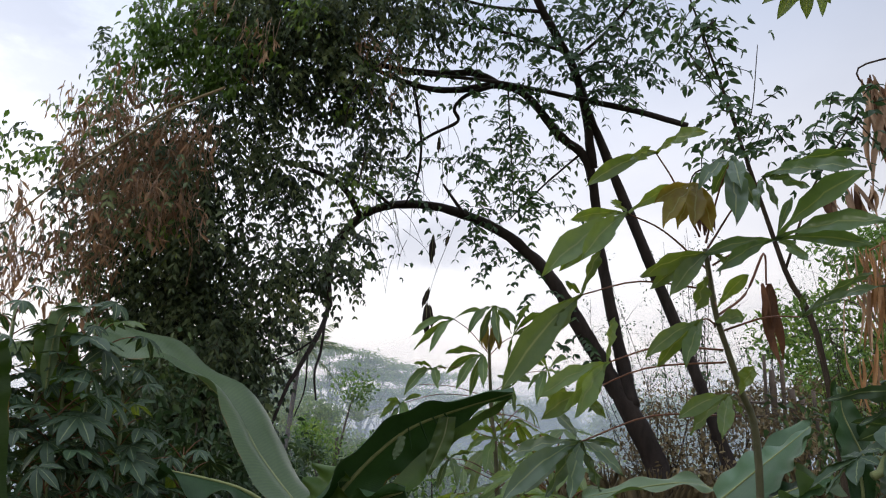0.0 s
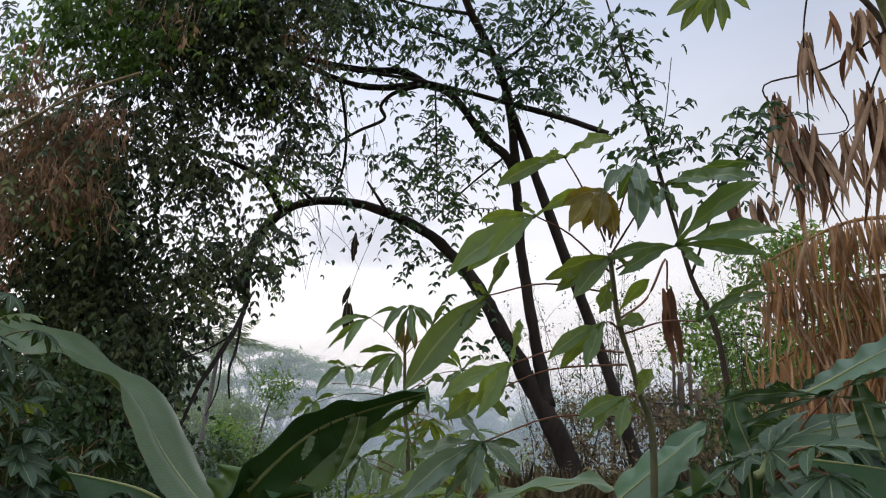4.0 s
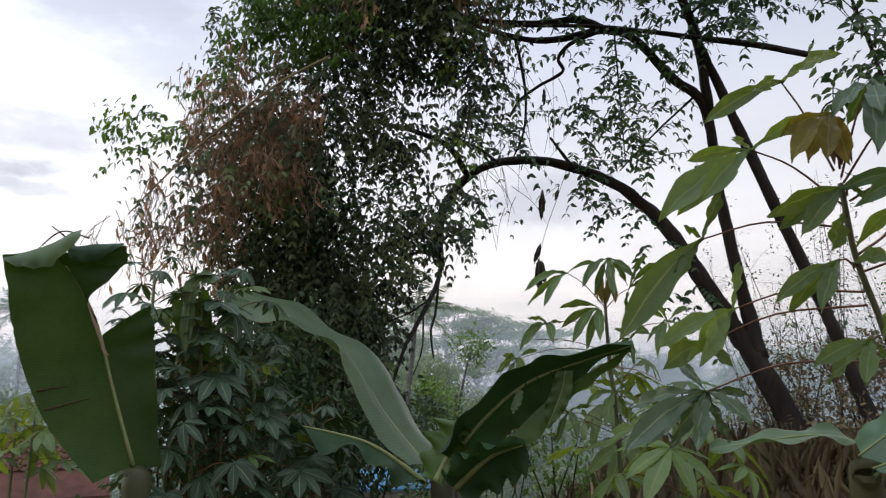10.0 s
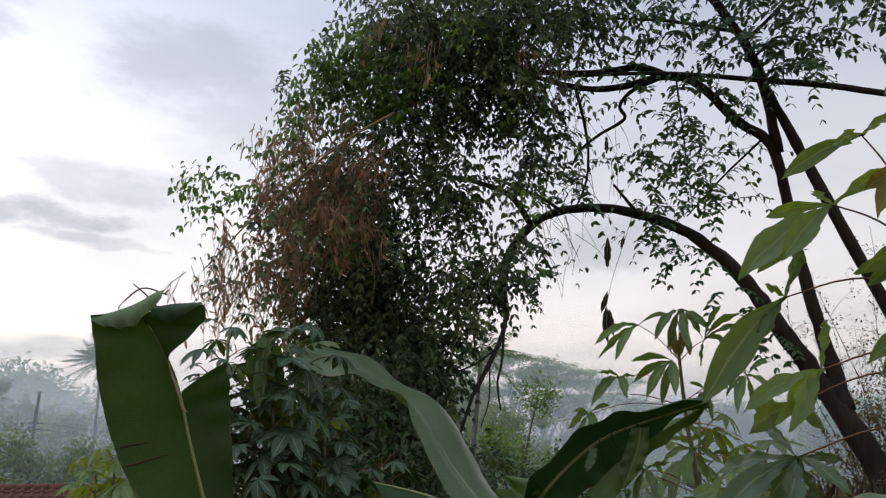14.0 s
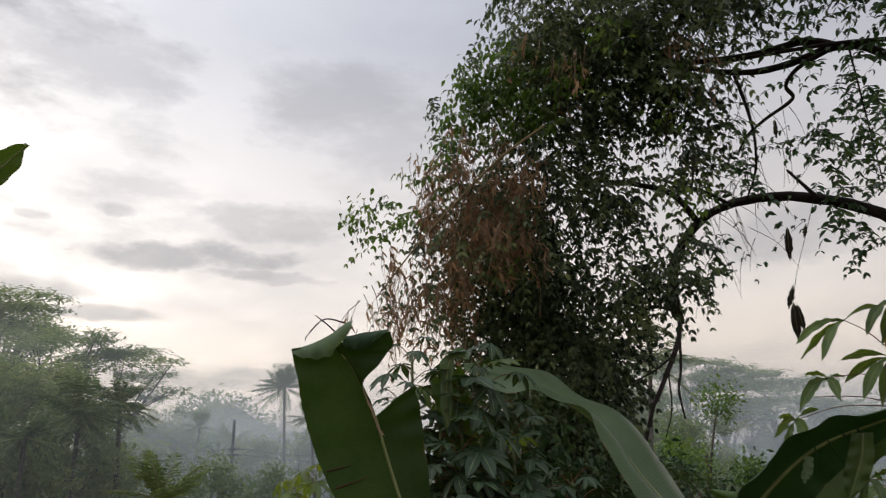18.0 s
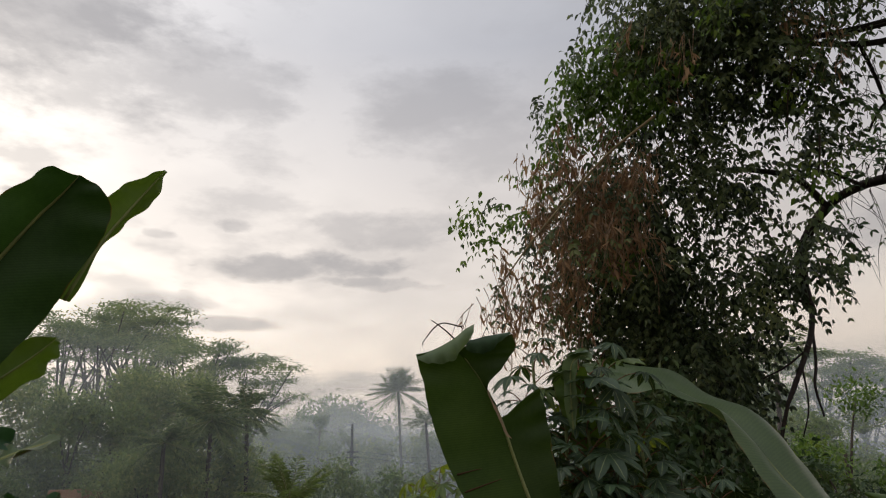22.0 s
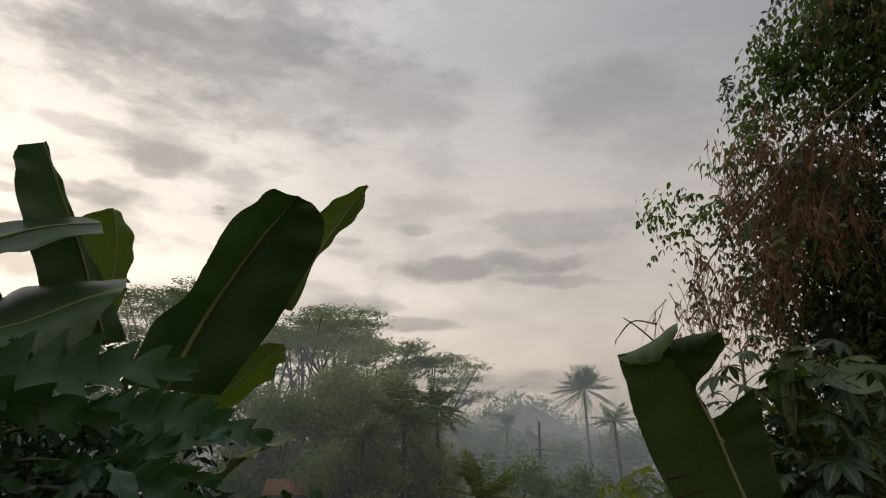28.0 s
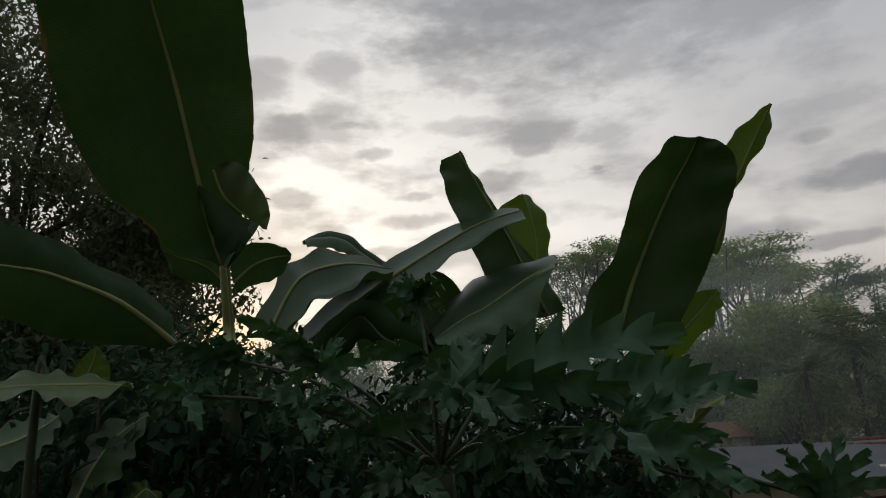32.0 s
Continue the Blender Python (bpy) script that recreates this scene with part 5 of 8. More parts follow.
def cassava(name, base, top, label, seed, leaves=14, size=0.2, reach=0.26, span=0.45, dull=False, group="cassava plants"):
    """A cassava with leaves all round its upper stem, the youngest and smallest at the top."""
    rg = random.Random(seed)
    base, top = Vector(base), Vector(top)
    pl = thing(name, base, label, "plant", group)
    mid = base.lerp(top, 0.5) + Vector((rg.uniform(-0.05, 0.05), rg.uniform(-0.05, 0.05), 0))
    stem(pl, [base, mid, top], 0.013, 0.007)
    for k in range(leaves):
        h = k / (leaves - 1)
        s = top - Vector((0, 0, span * (1 - h)))
        a = k * 2.4 + rg.uniform(-0.4, 0.4)
        d = Vector((math.cos(a), math.sin(a), 0.1 + 0.8 * h)).normalized()
        p = s + d * reach * rg.uniform(0.75, 1.15) * (1 - 0.55 * h)
        tip = p + Vector((math.cos(a), math.sin(a), rg.uniform(-0.75, 0.0)))
        pale = dull and rg.random() < 0.06
        palmate(pl, CASD if dull and not pale else CAS, rg.randrange(6), s, p, tip, size * rg.uniform(0.6, 1.15) * (1 - 0.4 * h ** 3), Vector((math.cos(a) * 0.3 + rg.uniform(-0.4, 0.4), math.sin(a) * 0.3 - 0.15 + rg.uniform(-0.4, 0.4), 1)), M_CASD if dull and not pale else None, 0.0025)
    return pl


def foot(p, d=0.0):
    p = Vector(p)
    return Vector((p.x, p.y, ground_z(p.x, p.y) - d))


cas_m = thing("cassava_plant", foot(at(-4.2, -3.7, 3.30)), "slender young cassava with hand-shaped leaves and a folded bronze top", "plant", "cassava plants")
stem(cas_m, [foot(at(-4.2, -3.7, 3.30)), at(-4.1, -1.8, 3.30), at(-3.8, 3.5, 3.32), at(-3.7, 8.5, 3.32), at(-3.8, 9.6, 3.32)], 0.012, 0.006, M_CSTEM)
for k, (s, hub, tips, wide) in enumerate((
    (at(-3.7, 8.5, 3.32), at(-4.1, 11.9, 3.30), (at(-2.0, 9.7, 3.13), at(-2.9, 8.9, 3.24), at(-4.5, 8.9, 3.09), at(-5.5, 9.7, 3.36), at(-6.1, 10.1, 3.20),), 0.26),
    (at(-3.7, 8.1, 3.32), at(-0.9, 10.9, 3.25), (at(2.6, 9.5, 3.09), at(2.3, 8.5, 3.19), at(1.1, 8.2, 3.05), at(-3.3, 11.6, 3.31), at(1.4, 10.4, 3.15),), 0.2),
    (at(-3.7, 6.8, 3.32), at(-3.2, 8.1, 3.25), (at(-1.0, 5.3, 3.09), at(-2.1, 4.8, 3.19), at(-3.2, 5.5, 3.05), at(-0.2, 6.6, 3.31), at(-0.2, 8.2, 3.15),), 0.26),
    (at(-3.7, 6.4, 3.32), at(0.8, 7.0, 3.20), (at(3.1, 4.9, 3.04), at(2.5, 6.4, 3.14), at(0.4, 5.4, 3.00), at(-0.2, 7.0, 3.26), at(2.3, 7.4, 3.10),), 0.26),
    (at(-3.7, 8.0, 3.32), at(-5.6, 9.5, 3.30), (at(-8.3, 11.3, 3.13), at(-8.8, 10.3, 3.24), at(-7.5, 9.0, 3.09), at(-5.2, 7.6, 3.36), at(-7.1, 12.0, 3.20),), 0.2),
    (at(-3.8, 5.1, 3.32), at(-8.3, 6.8, 3.10), (at(-5.9, 7.6, 2.95), at(-6.7, 5.4, 3.04), at(-7.3, 4.2, 2.91), at(-8.5, 4.6, 3.16), at(-9.8, 5.7, 3.00), at(-9.9, 7.7, 3.22), at(-7.1, 8.4, 2.95),), 0.25),
    (at(-3.8, 5.1, 3.32), at(-5.5, 5.7, 3.20), (at(-4.0, 3.8, 3.04), at(-5.6, 3.6, 3.14), at(-6.9, 5.9, 3.00), at(-4.3, 6.4, 3.26),), 0.26),
    (at(-3.9, 0.6, 3.30), at(-4.1, 1.7, 3.20), (at(-2.6, 2.5, 3.04), at(-5.7, 2.2, 3.14), at(-3.2, -1.0, 3.00), at(-4.9, -0.8, 3.26), at(-6.0, 0.6, 3.10), at(-1.8, 0.6, 3.32),), 0.28),
    (at(-3.9, -1.0, 3.30), at(-0.5, 0.2, 3.20), (at(1.3, -1.0, 3.04), at(0.5, -2.2, 3.14), at(-1.1, -1.8, 3.00), at(-2.2, 0.6, 3.26), at(1.2, 0.7, 3.10),), 0.28),
    (at(-3.9, -2.2, 3.28), at(-5.8, -1.4, 3.10), (at(-4.2, -3.3, 2.95), at(-6.1, -3.7, 3.04), at(-7.6, -2.5, 2.91), at(-7.6, -0.8, 3.16), at(-4.9, -0.4, 3.00),), 0.28),
    (at(-3.7, 4.7, 3.32), at(3.3, 4.3, 3.30), (at(4.9, 3.2, 3.13), at(4.3, 1.9, 3.24), at(2.8, 2.6, 3.09), at(1.7, 4.9, 3.36), at(4.4, 4.5, 3.20),), 0.28),
    (at(-3.9, -1.4, 3.32), at(2.4, 0.3, 3.35), (at(4.4, -0.5, 3.18), at(3.6, -1.8, 3.29), at(1.7, -1.8, 3.14), at(1.0, -0.2, 3.41), at(3.2, 1.3, 3.25),), 0.28),
)):
    lobed(cas_m, s, hub, tips, wide * 0.66, 0.12, 360 + k, M_CASM)
for k in range(4):
    hanging_leaf(cas_m, at(-3.8, 10.3, 3.28) + Vector((0.02 * (k - 1.5), 0, 0)), 0.11, 0.035, 90 + k, M_CASY, 0.0, "bud_leaf")
# spent stalks that lean out of it
for p, q in ((at(-3.7, 4.7, 3.30), at(1.9, 5.8, 3.20)), (at(-3.9, 2.6, 3.30), at(1.2, 0.7, 3.20)), (at(-3.9, 1.4, 3.30), at(-7.9, 0.2, 3.10)), (at(-3.8, 3.5, 3.30), at(-7.5, 2.4, 3.10))):
    tube("petiole", [p, p.lerp(q, 0.5) + Vector((0, 0, 0.02)), q], [0.0025, 0.002, 0.0015], M_PETIOLE, cas_m, "", 4)
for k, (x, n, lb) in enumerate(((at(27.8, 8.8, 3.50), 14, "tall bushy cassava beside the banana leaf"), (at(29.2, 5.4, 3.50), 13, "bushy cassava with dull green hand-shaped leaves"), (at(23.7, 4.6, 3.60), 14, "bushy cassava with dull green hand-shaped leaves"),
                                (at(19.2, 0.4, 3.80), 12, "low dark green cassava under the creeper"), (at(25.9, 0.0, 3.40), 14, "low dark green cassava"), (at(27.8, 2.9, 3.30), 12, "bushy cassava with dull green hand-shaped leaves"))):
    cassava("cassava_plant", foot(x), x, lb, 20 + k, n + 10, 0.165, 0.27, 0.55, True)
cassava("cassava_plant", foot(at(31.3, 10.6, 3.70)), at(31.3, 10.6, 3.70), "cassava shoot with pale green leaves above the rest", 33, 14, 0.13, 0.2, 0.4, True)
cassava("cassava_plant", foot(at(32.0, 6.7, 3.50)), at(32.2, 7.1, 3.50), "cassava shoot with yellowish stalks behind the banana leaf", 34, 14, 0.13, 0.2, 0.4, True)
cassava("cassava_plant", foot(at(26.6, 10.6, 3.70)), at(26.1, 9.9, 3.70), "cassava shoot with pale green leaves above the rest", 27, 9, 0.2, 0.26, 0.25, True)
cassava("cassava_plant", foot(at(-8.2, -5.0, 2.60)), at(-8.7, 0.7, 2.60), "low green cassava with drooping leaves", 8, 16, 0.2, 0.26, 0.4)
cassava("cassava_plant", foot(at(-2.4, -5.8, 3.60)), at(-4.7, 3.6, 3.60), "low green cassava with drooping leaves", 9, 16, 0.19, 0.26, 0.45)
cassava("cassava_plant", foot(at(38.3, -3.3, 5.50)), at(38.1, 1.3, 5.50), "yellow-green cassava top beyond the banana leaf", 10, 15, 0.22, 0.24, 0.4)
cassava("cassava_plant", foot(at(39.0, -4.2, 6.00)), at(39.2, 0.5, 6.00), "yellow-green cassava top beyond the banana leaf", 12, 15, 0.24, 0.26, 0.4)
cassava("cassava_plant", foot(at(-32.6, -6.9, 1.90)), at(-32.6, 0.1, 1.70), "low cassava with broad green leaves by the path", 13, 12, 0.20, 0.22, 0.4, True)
cas_c = thing("cassava_plant", foot(at(-30.3, -10.3, 1.50)), "overhanging cassava stem with broad green leaves", "plant", "cassava plants")
stem(cas_c, [foot(at(-31.0, -10.3, 1.50)), at(-32.6, -3.5, 1.45), at(-29.8, -1.0, 1.40)], 0.012, 0.007)
for k, (p, q, size, f) in enumerate(((at(-30.9, 0.7, 1.40), at(-35.7, 4.2, 1.40), 0.14, (-0.2, -0.4, 0.9)), (at(-33.6, 0.9, 1.30), at(-38.7, 2.2, 1.25), 0.10, (0, -0.3, 1)), (at(-34.4, -0.9, 1.25), at(-38.5, -3.3, 1.20), 0.11, (0, -0.4, 1)))):
    palmate(cas_c, CASD, k + 1, at(-30.8, -1.3, 1.42), p, q, size, f)
lobed(cas_c, at(-30.8, -1.3, 1.42), at(-35.0, 4.2, 1.40), (at(-27.6, 4.0, 1.36), at(-29.5, 2.3, 1.36), at(-39.5, 5.8, 1.40), at(-38.8, 3.1, 1.38), at(-35.1, 0.1, 1.36)), 0.10, 0.06, 400, M_CASD)
over = thing("cassava_plant", foot(at(-38.9, -3.3, 1.50)), "cassava top reaching in from above", "plant", "cassava plants")
stem(over, [foot(at(-38.9, -3.3, 1.50)), at(-42.8, 17.9, 1.50), at(-41.0, 35.3, 1.50)], 0.012, 0.006)
for k, (p, q) in enumerate(((at(-31.6, 33.6, 1.45), at(-32.0, 30.6, 1.42)), (at(-30.7, 33.4, 1.45), at(-29.4, 32.0, 1.42)))):
    palmate(over, CAS, k, at(-41.0, 35.3, 1.50), p, q, 0.085, (0, -1, 0.2))


# ---- banana plants ----
def banana_stem(plant, pts, r=0.06):
    tube("pseudostem", pts, [r * 1.3, r * 1.1, r * 0.8], M_DARKST if r < 0.03 else M_PSEUDO, plant, "", 10, 6, 0.15)


ban_a = thing("banana_plant", foot(at(30.5, -6.7, 3.10)), "banana plant with a broad upright leaf folded at its tip", "plant", "banana plants")
banana_stem(ban_a, [foot(at(30.6, -7.1, 3.10)), at(31.2, -6.3, 3.10), at(31.5, -4.0, 3.10)], 0.05)
loft_leaf(ban_a, [at(31.6, -3.3, 3.07), at(32.7, -0.1, 3.05), at(33.8, 3.3, 3.04), at(34.8, 6.5, 3.02), at(36.3, 9.3, 3.01), at(37.9, 11.3, 2.99)],
          [at(34.1, -4.4, 3.01), at(37.2, -0.6, 3.00), at(38.9, 2.8, 2.99), at(40.1, 6.3, 2.97), at(40.7, 9.0, 2.96), at(41.2, 10.9, 2.95)],
          None, M_BANA, rib_r=0.009, ripple=0.006, seed=4, belly=0.05)
loft_leaf(ban_a, [at(31.6, -3.3, 3.07), at(32.7, -0.1, 3.06), at(33.8, 3.3, 3.05), at(34.2, 4.5, 3.04), at(34.3, 5.3, 3.03), at(34.4, 5.8, 3.02)], None,
          [at(29.7, -3.4, 3.13), at(30.3, 0.5, 3.12), at(30.7, 3.7, 3.11), at(30.9, 5.8, 3.11), at(31.2, 7.2, 3.10), at(31.4, 8.1, 3.09)], M_BANA, rib_r=0, ripple=0.008, seed=5, belly=0.06)
loft_leaf(ban_a, [at(34.7, 6.3, 3.01), at(35.6, 8.0, 3.01), at(36.3, 9.3, 3.00), at(37.1, 10.3, 3.00), at(37.6, 10.8, 2.99), at(37.9, 11.3, 2.99)], None,
          [at(34.7, 6.3, 2.99), at(35.5, 8.3, 2.98), at(34.4, 9.6, 2.97), at(33.6, 10.7, 2.97), at(33.2, 11.3, 2.96), at(33.4, 12.3, 2.95)], M_BANA, rib_r=0, ripple=0.004, seed=6, belly=0.04)
# its withered tip, folded over
loft_leaf(ban_a, [at(41.2, 10.9, 2.97), at(40.2, 11.1, 2.97), at(39.2, 11.5, 2.97), at(38.1, 12.1, 2.97), at(37.2, 12.8, 2.97), at(36.4, 13.2, 2.97)],
          [at(41.1, 10.5, 2.94), at(40.1, 10.2, 2.94), at(39.1, 10.2, 2.94), at(38.2, 10.4, 2.94), at(37.6, 11.1, 2.94), at(36.5, 12.5, 2.94)], None, M_BANL, "folded_tip", 0, 0.006, 0.15, 7, "pale underside of the folded tip")
loft_leaf(ban_a, [at(37.1, 11.9, 2.98), at(36.4, 12.0, 2.98), at(35.6, 12.2, 2.98), at(34.8, 12.3, 2.98), at(34.2, 12.4, 2.98), at(33.8, 12.4, 2.98)],
          [at(37.2, 11.2, 2.95), at(36.4, 10.9, 2.95), at(35.7, 10.9, 2.95), at(35.0, 11.2, 2.95), at(34.4, 11.8, 2.95), at(33.5, 12.3, 2.95)], None, M_BANSH, "folded_tip", 0, 0.004, 0.2, 8, "dark brown-edged fold")
for p, q in ((at(38.1, 1.8, 2.99), at(36.2, 2.2, 3.02)), (at(37.6, 0.5, 3.00), at(34.7, 1.4, 3.03))):
    tube("tear", [p, p.lerp(q, 0.5), q], [0.004, 0.003, 0.001], M_POD, ban_a, "dark torn slit", 4)
loft_leaf(ban_a, [at(33.8, 4.3, 2.98), at(34.2, 4.9, 2.98), at(34.5, 5.7, 2.98), at(34.8, 6.5, 2.98), at(35.2, 7.2, 2.98), at(35.5, 8.0, 2.98)], [at(34.2, 4.5, 2.97), at(34.4, 4.9, 2.97), at(34.7, 5.7, 2.97), at(35.0, 6.4, 2.97), at(35.3, 7.1, 2.97), at(35.6, 8.0, 2.97)], None, M_DRYLEAF, "dried_edge", 0, 0.001, 0.0, 9, "dry tan edge along the rib")

ban_l = thing("banana_plant", foot(at(9.3, -7.2, 3.90)), "banana plant with one long arching pale green leaf", "plant", "banana plants")
banana_stem(ban_l, [foot(at(9.3, -7.2, 3.90)), at(9.3, -5.7, 3.90), at(10.0, -4.0, 3.90)], 0.05)
loft_leaf(ban_l, [at(10.2, -3.8, 3.85), at(12.1, -1.7, 3.94), at(14.0, 0.7, 4.04), at(15.3, 2.8, 4.13), at(17.3, 4.9, 4.23), at(19.4, 6.5, 4.33), at(21.9, 8.0, 4.42), at(24.3, 8.7, 4.52), at(26.9, 9.2, 4.61)],
          [at(8.1, -3.8, 4.06), at(10.7, -1.3, 4.15), at(12.4, 1.4, 4.25), at(13.5, 3.8, 4.34), at(16.1, 5.7, 4.43), at(18.5, 7.1, 4.54), at(21.2, 8.8, 4.63), at(23.9, 9.3, 4.73), at(26.9, 9.2, 4.82)],
          [at(11.9, -3.8, 3.73), at(14.3, -1.2, 3.81), at(15.9, 1.4, 3.89), at(16.8, 4.1, 3.97), at(18.4, 5.9, 4.07), at(20.7, 7.0, 4.15), at(23.1, 7.2, 4.23), at(25.1, 8.1, 4.31), at(26.9, 9.1, 4.39)], M_BANL, rib_r=0.006, ripple=0.016, seed=2, belly=0.12)
banana_leaf(ban_l, [at(26.9, 1.7, 3.60), at(27.6, 4.4, 3.55), at(28.1, 6.3, 3.50), at(28.6, 8.6, 3.50)], 0.17, (0.2, -0.9, 0.5), M_BANY, blunt=0.9, fold=0.1, ripple=0.015, seed=61, tears=3, wstart=0.8, rib=0.006)
banana_leaf(ban_l, [at(28.7, 4.3, 3.40), at(28.7, 7.4, 3.40), at(28.5, 9.6, 3.40), at(27.7, 10.3, 3.40), at(26.9, 9.9, 3.35)], 0.07, (0.2, -0.9, 0.5), M_BANL, fold=0.3, ripple=0.012, seed=62, rib=0.005)
loft_leaf(ban_l, [at(8.6, -3.2, 2.90), at(5.9, -0.2, 2.88), at(2.8, 2.3, 2.85), at(-0.7, 3.7, 2.82), at(-5.5, 5.1, 2.80)], [at(9.8, -2.9, 2.75), at(6.9, 0.7, 2.74), at(3.4, 3.6, 2.73), at(-0.8, 4.6, 2.71), at(-5.5, 5.4, 2.70)], [at(5.8, -3.6, 3.00), at(3.6, -1.0, 2.98), at(1.4, 0.3, 2.95), at(-0.8, 2.4, 2.92), at(-5.4, 4.9, 2.90)], M_BANSH, rib_r=0.010, ripple=0.012, seed=3, belly=0.15)
loft_leaf(ban_l, [at(4.7, -2.4, 2.84), at(2.0, 0.3, 2.84), at(-0.6, 2.2, 2.84), at(-2.8, 3.5, 2.84), at(-5.4, 4.9, 2.84)], None, [at(3.0, -2.6, 2.80), at(0.9, -0.8, 2.80), at(-0.9, 1.3, 2.80), at(-3.1, 2.9, 2.80), at(-5.5, 4.7, 2.80)], M_BANY, "torn_strip", 0, 0.008, 0.1, 61)
loft_leaf(ban_l, [at(-0.4, 3.3, 2.78), at(-0.1, 1.9, 2.78), at(0.5, 0.5, 2.78), at(1.2, -1.0, 2.78)], [at(0.3, 3.3, 2.78), at(0.8, 1.8, 2.78), at(1.3, 0.5, 2.78), at(1.3, -1.0, 2.78)], [at(-1.0, 3.3, 2.78), at(-0.8, 1.7, 2.78), at(-0.2, 0.3, 2.78), at(1.1, -1.1, 2.78)], M_CASM, "torn_strip", 0.002, 0.006, 0.1, 62)
loft_leaf(ban_l, [at(3.2, 1.9, 2.78), at(3.4, 1.2, 2.78), at(3.6, 0.6, 2.78), at(3.8, 0.1, 2.78)], [at(3.5, 1.8, 2.78), at(3.7, 1.1, 2.78), at(3.9, 0.6, 2.78), at(3.8, 0.1, 2.78)], [at(2.9, 1.8, 2.78), at(3.0, 1.1, 2.78), at(3.3, 0.5, 2.78), at(3.7, 0.1, 2.78)], M_BANL, "torn_strip", 0, 0.003, 0.1, 63)
for p, q in ((at(2.7, 2.5, 2.80), at(2.4, 0.6, 2.82)), (at(1.8, 2.9, 2.80), at(1.1, 1.2, 2.82)), (at(0.8, 3.3, 2.80), at(0.0, 2.0, 2.82)), (at(-0.1, 3.6, 2.80), at(-0.8, 2.6, 2.82))):
    tube("side_rib", [p, p.lerp(q, 0.5), q], [0.004, 0.003, 0.001], M_BANSH, ban_l, "", 4)
banana_leaf(ban_l, [at(9.7, -4.9, 2.90), at(8.4, -2.2, 2.90), at(7.6, -0.4, 2.90)], 0.20, (-0.5, -0.8, 0.3), M_BANY, fold=0.5, seed=5, wstart=0.7)
banana_leaf(ban_l, [at(8.2, -5.3, 2.80), at(5.6, -3.1, 2.70), at(2.9, -2.2, 2.60)], 0.22, (0.2, 0.6, 0.8), M_BAN, fold=-0.4, seed=6, wstart=0.7)
banana_leaf(ban_l, [at(10.6, -4.9, 3.60), at(14.9, -2.0, 3.50), at(20.8, -0.5, 3.40)], 0.26, (0, -0.3, 1), M_BAN, fold=-0.35, seed=8)

ban_r = thing("banana_plant", foot(at(-18.4, -10.4, 2.20)), "young banana plant with bluish green leaves close to the ground", "plant", "banana plants")
banana_stem(ban_r, [foot(at(-19.8, -10.3, 2.30)), at(-20.0, -6.9, 2.25), at(-20.1, -4.3, 2.20)], 0.04)
banana_leaf(ban_r, [at(-21.0, -3.2, 2.25), at(-18.9, -1.6, 2.20), at(-15.3, -1.8, 2.10), at(-10.4, -2.6, 2.00)], 0.08, (0, -0.35, 1), M_BANL, fold=0.15, seed=11, ripple=0.012, rib=0.005)
banana_leaf(ban_r, [at(-20.5, -4.3, 2.20), at(-22.2, -2.2, 2.20), at(-24.3, 0.0, 2.25), at(-26.7, 2.6, 2.30)], 0.11, (-0.6, -0.5, 0.7), M_BANM, fold=0.45, seed=12, ripple=0.012, rib=0.005)
banana_leaf(ban_r, [at(-28.9, -4.0, 2.00), at(-29.1, -0.5, 2.00), at(-28.7, 2.1, 2.00), at(-28.5, 5.1, 2.05)], 0.065, (-0.5, -0.8, 0.3), M_BAN, fold=0.35, seed=13, rib=0.005)
banana_leaf(ban_r, [at(-22.0, -4.3, 2.00), at(-24.7, -2.6, 1.95), at(-27.6, -1.2, 1.90)], 0.11, (0, -0.4, 1), M_BANL, fold=0.3, seed=14, rib=0.005)

loft_leaf(ban_r, [at(-29.6, -0.2, 1.98), at(-29.0, 1.7, 1.98), at(-28.6, 3.3, 1.98), at(-28.7, 4.9, 1.98)], [at(-28.2, -0.2, 1.93), at(-28.1, 2.1, 1.93), at(-28.2, 3.7, 1.93), at(-28.6, 4.9, 1.93)], [at(-30.0, -0.2, 1.98), at(-29.9, 2.1, 1.98), at(-29.4, 3.7, 1.98), at(-28.7, 4.9, 1.98)], M_BANM, rib_r=0.003, ripple=0.004, seed=51, belly=0.1)
loft_leaf(ban_r, [at(-19.8, -2.9, 2.02), at(-22.5, -0.8, 2.02), at(-24.6, 0.8, 2.02), at(-26.5, 2.3, 2.03)], [at(-19.6, -1.8, 2.12), at(-22.0, 0.4, 2.12), at(-24.2, 1.0, 2.12), at(-26.4, 2.4, 2.13)], [at(-22.9, -3.3, 1.92), at(-24.4, -1.2, 1.92), at(-25.5, 0.4, 1.92), at(-26.5, 2.3, 1.93)], M_BANM, rib_r=0.003, ripple=0.006, seed=52, belly=0.1)
loft_leaf(ban_r, [at(-30.4, 0.7, 1.73), at(-33.2, 1.8, 1.73), at(-35.4, 2.2, 1.73), at(-38.2, 2.6, 1.73)], [at(-30.3, 0.8, 1.81), at(-32.9, 2.4, 1.81), at(-35.3, 3.0, 1.81), at(-38.3, 3.4, 1.81)], [at(-30.5, 0.6, 1.67), at(-33.1, 0.9, 1.67), at(-35.5, 1.4, 1.67), at(-38.1, 1.7, 1.67)], M_BANL, rib_r=0.003, ripple=0.004, seed=53, belly=0.1)
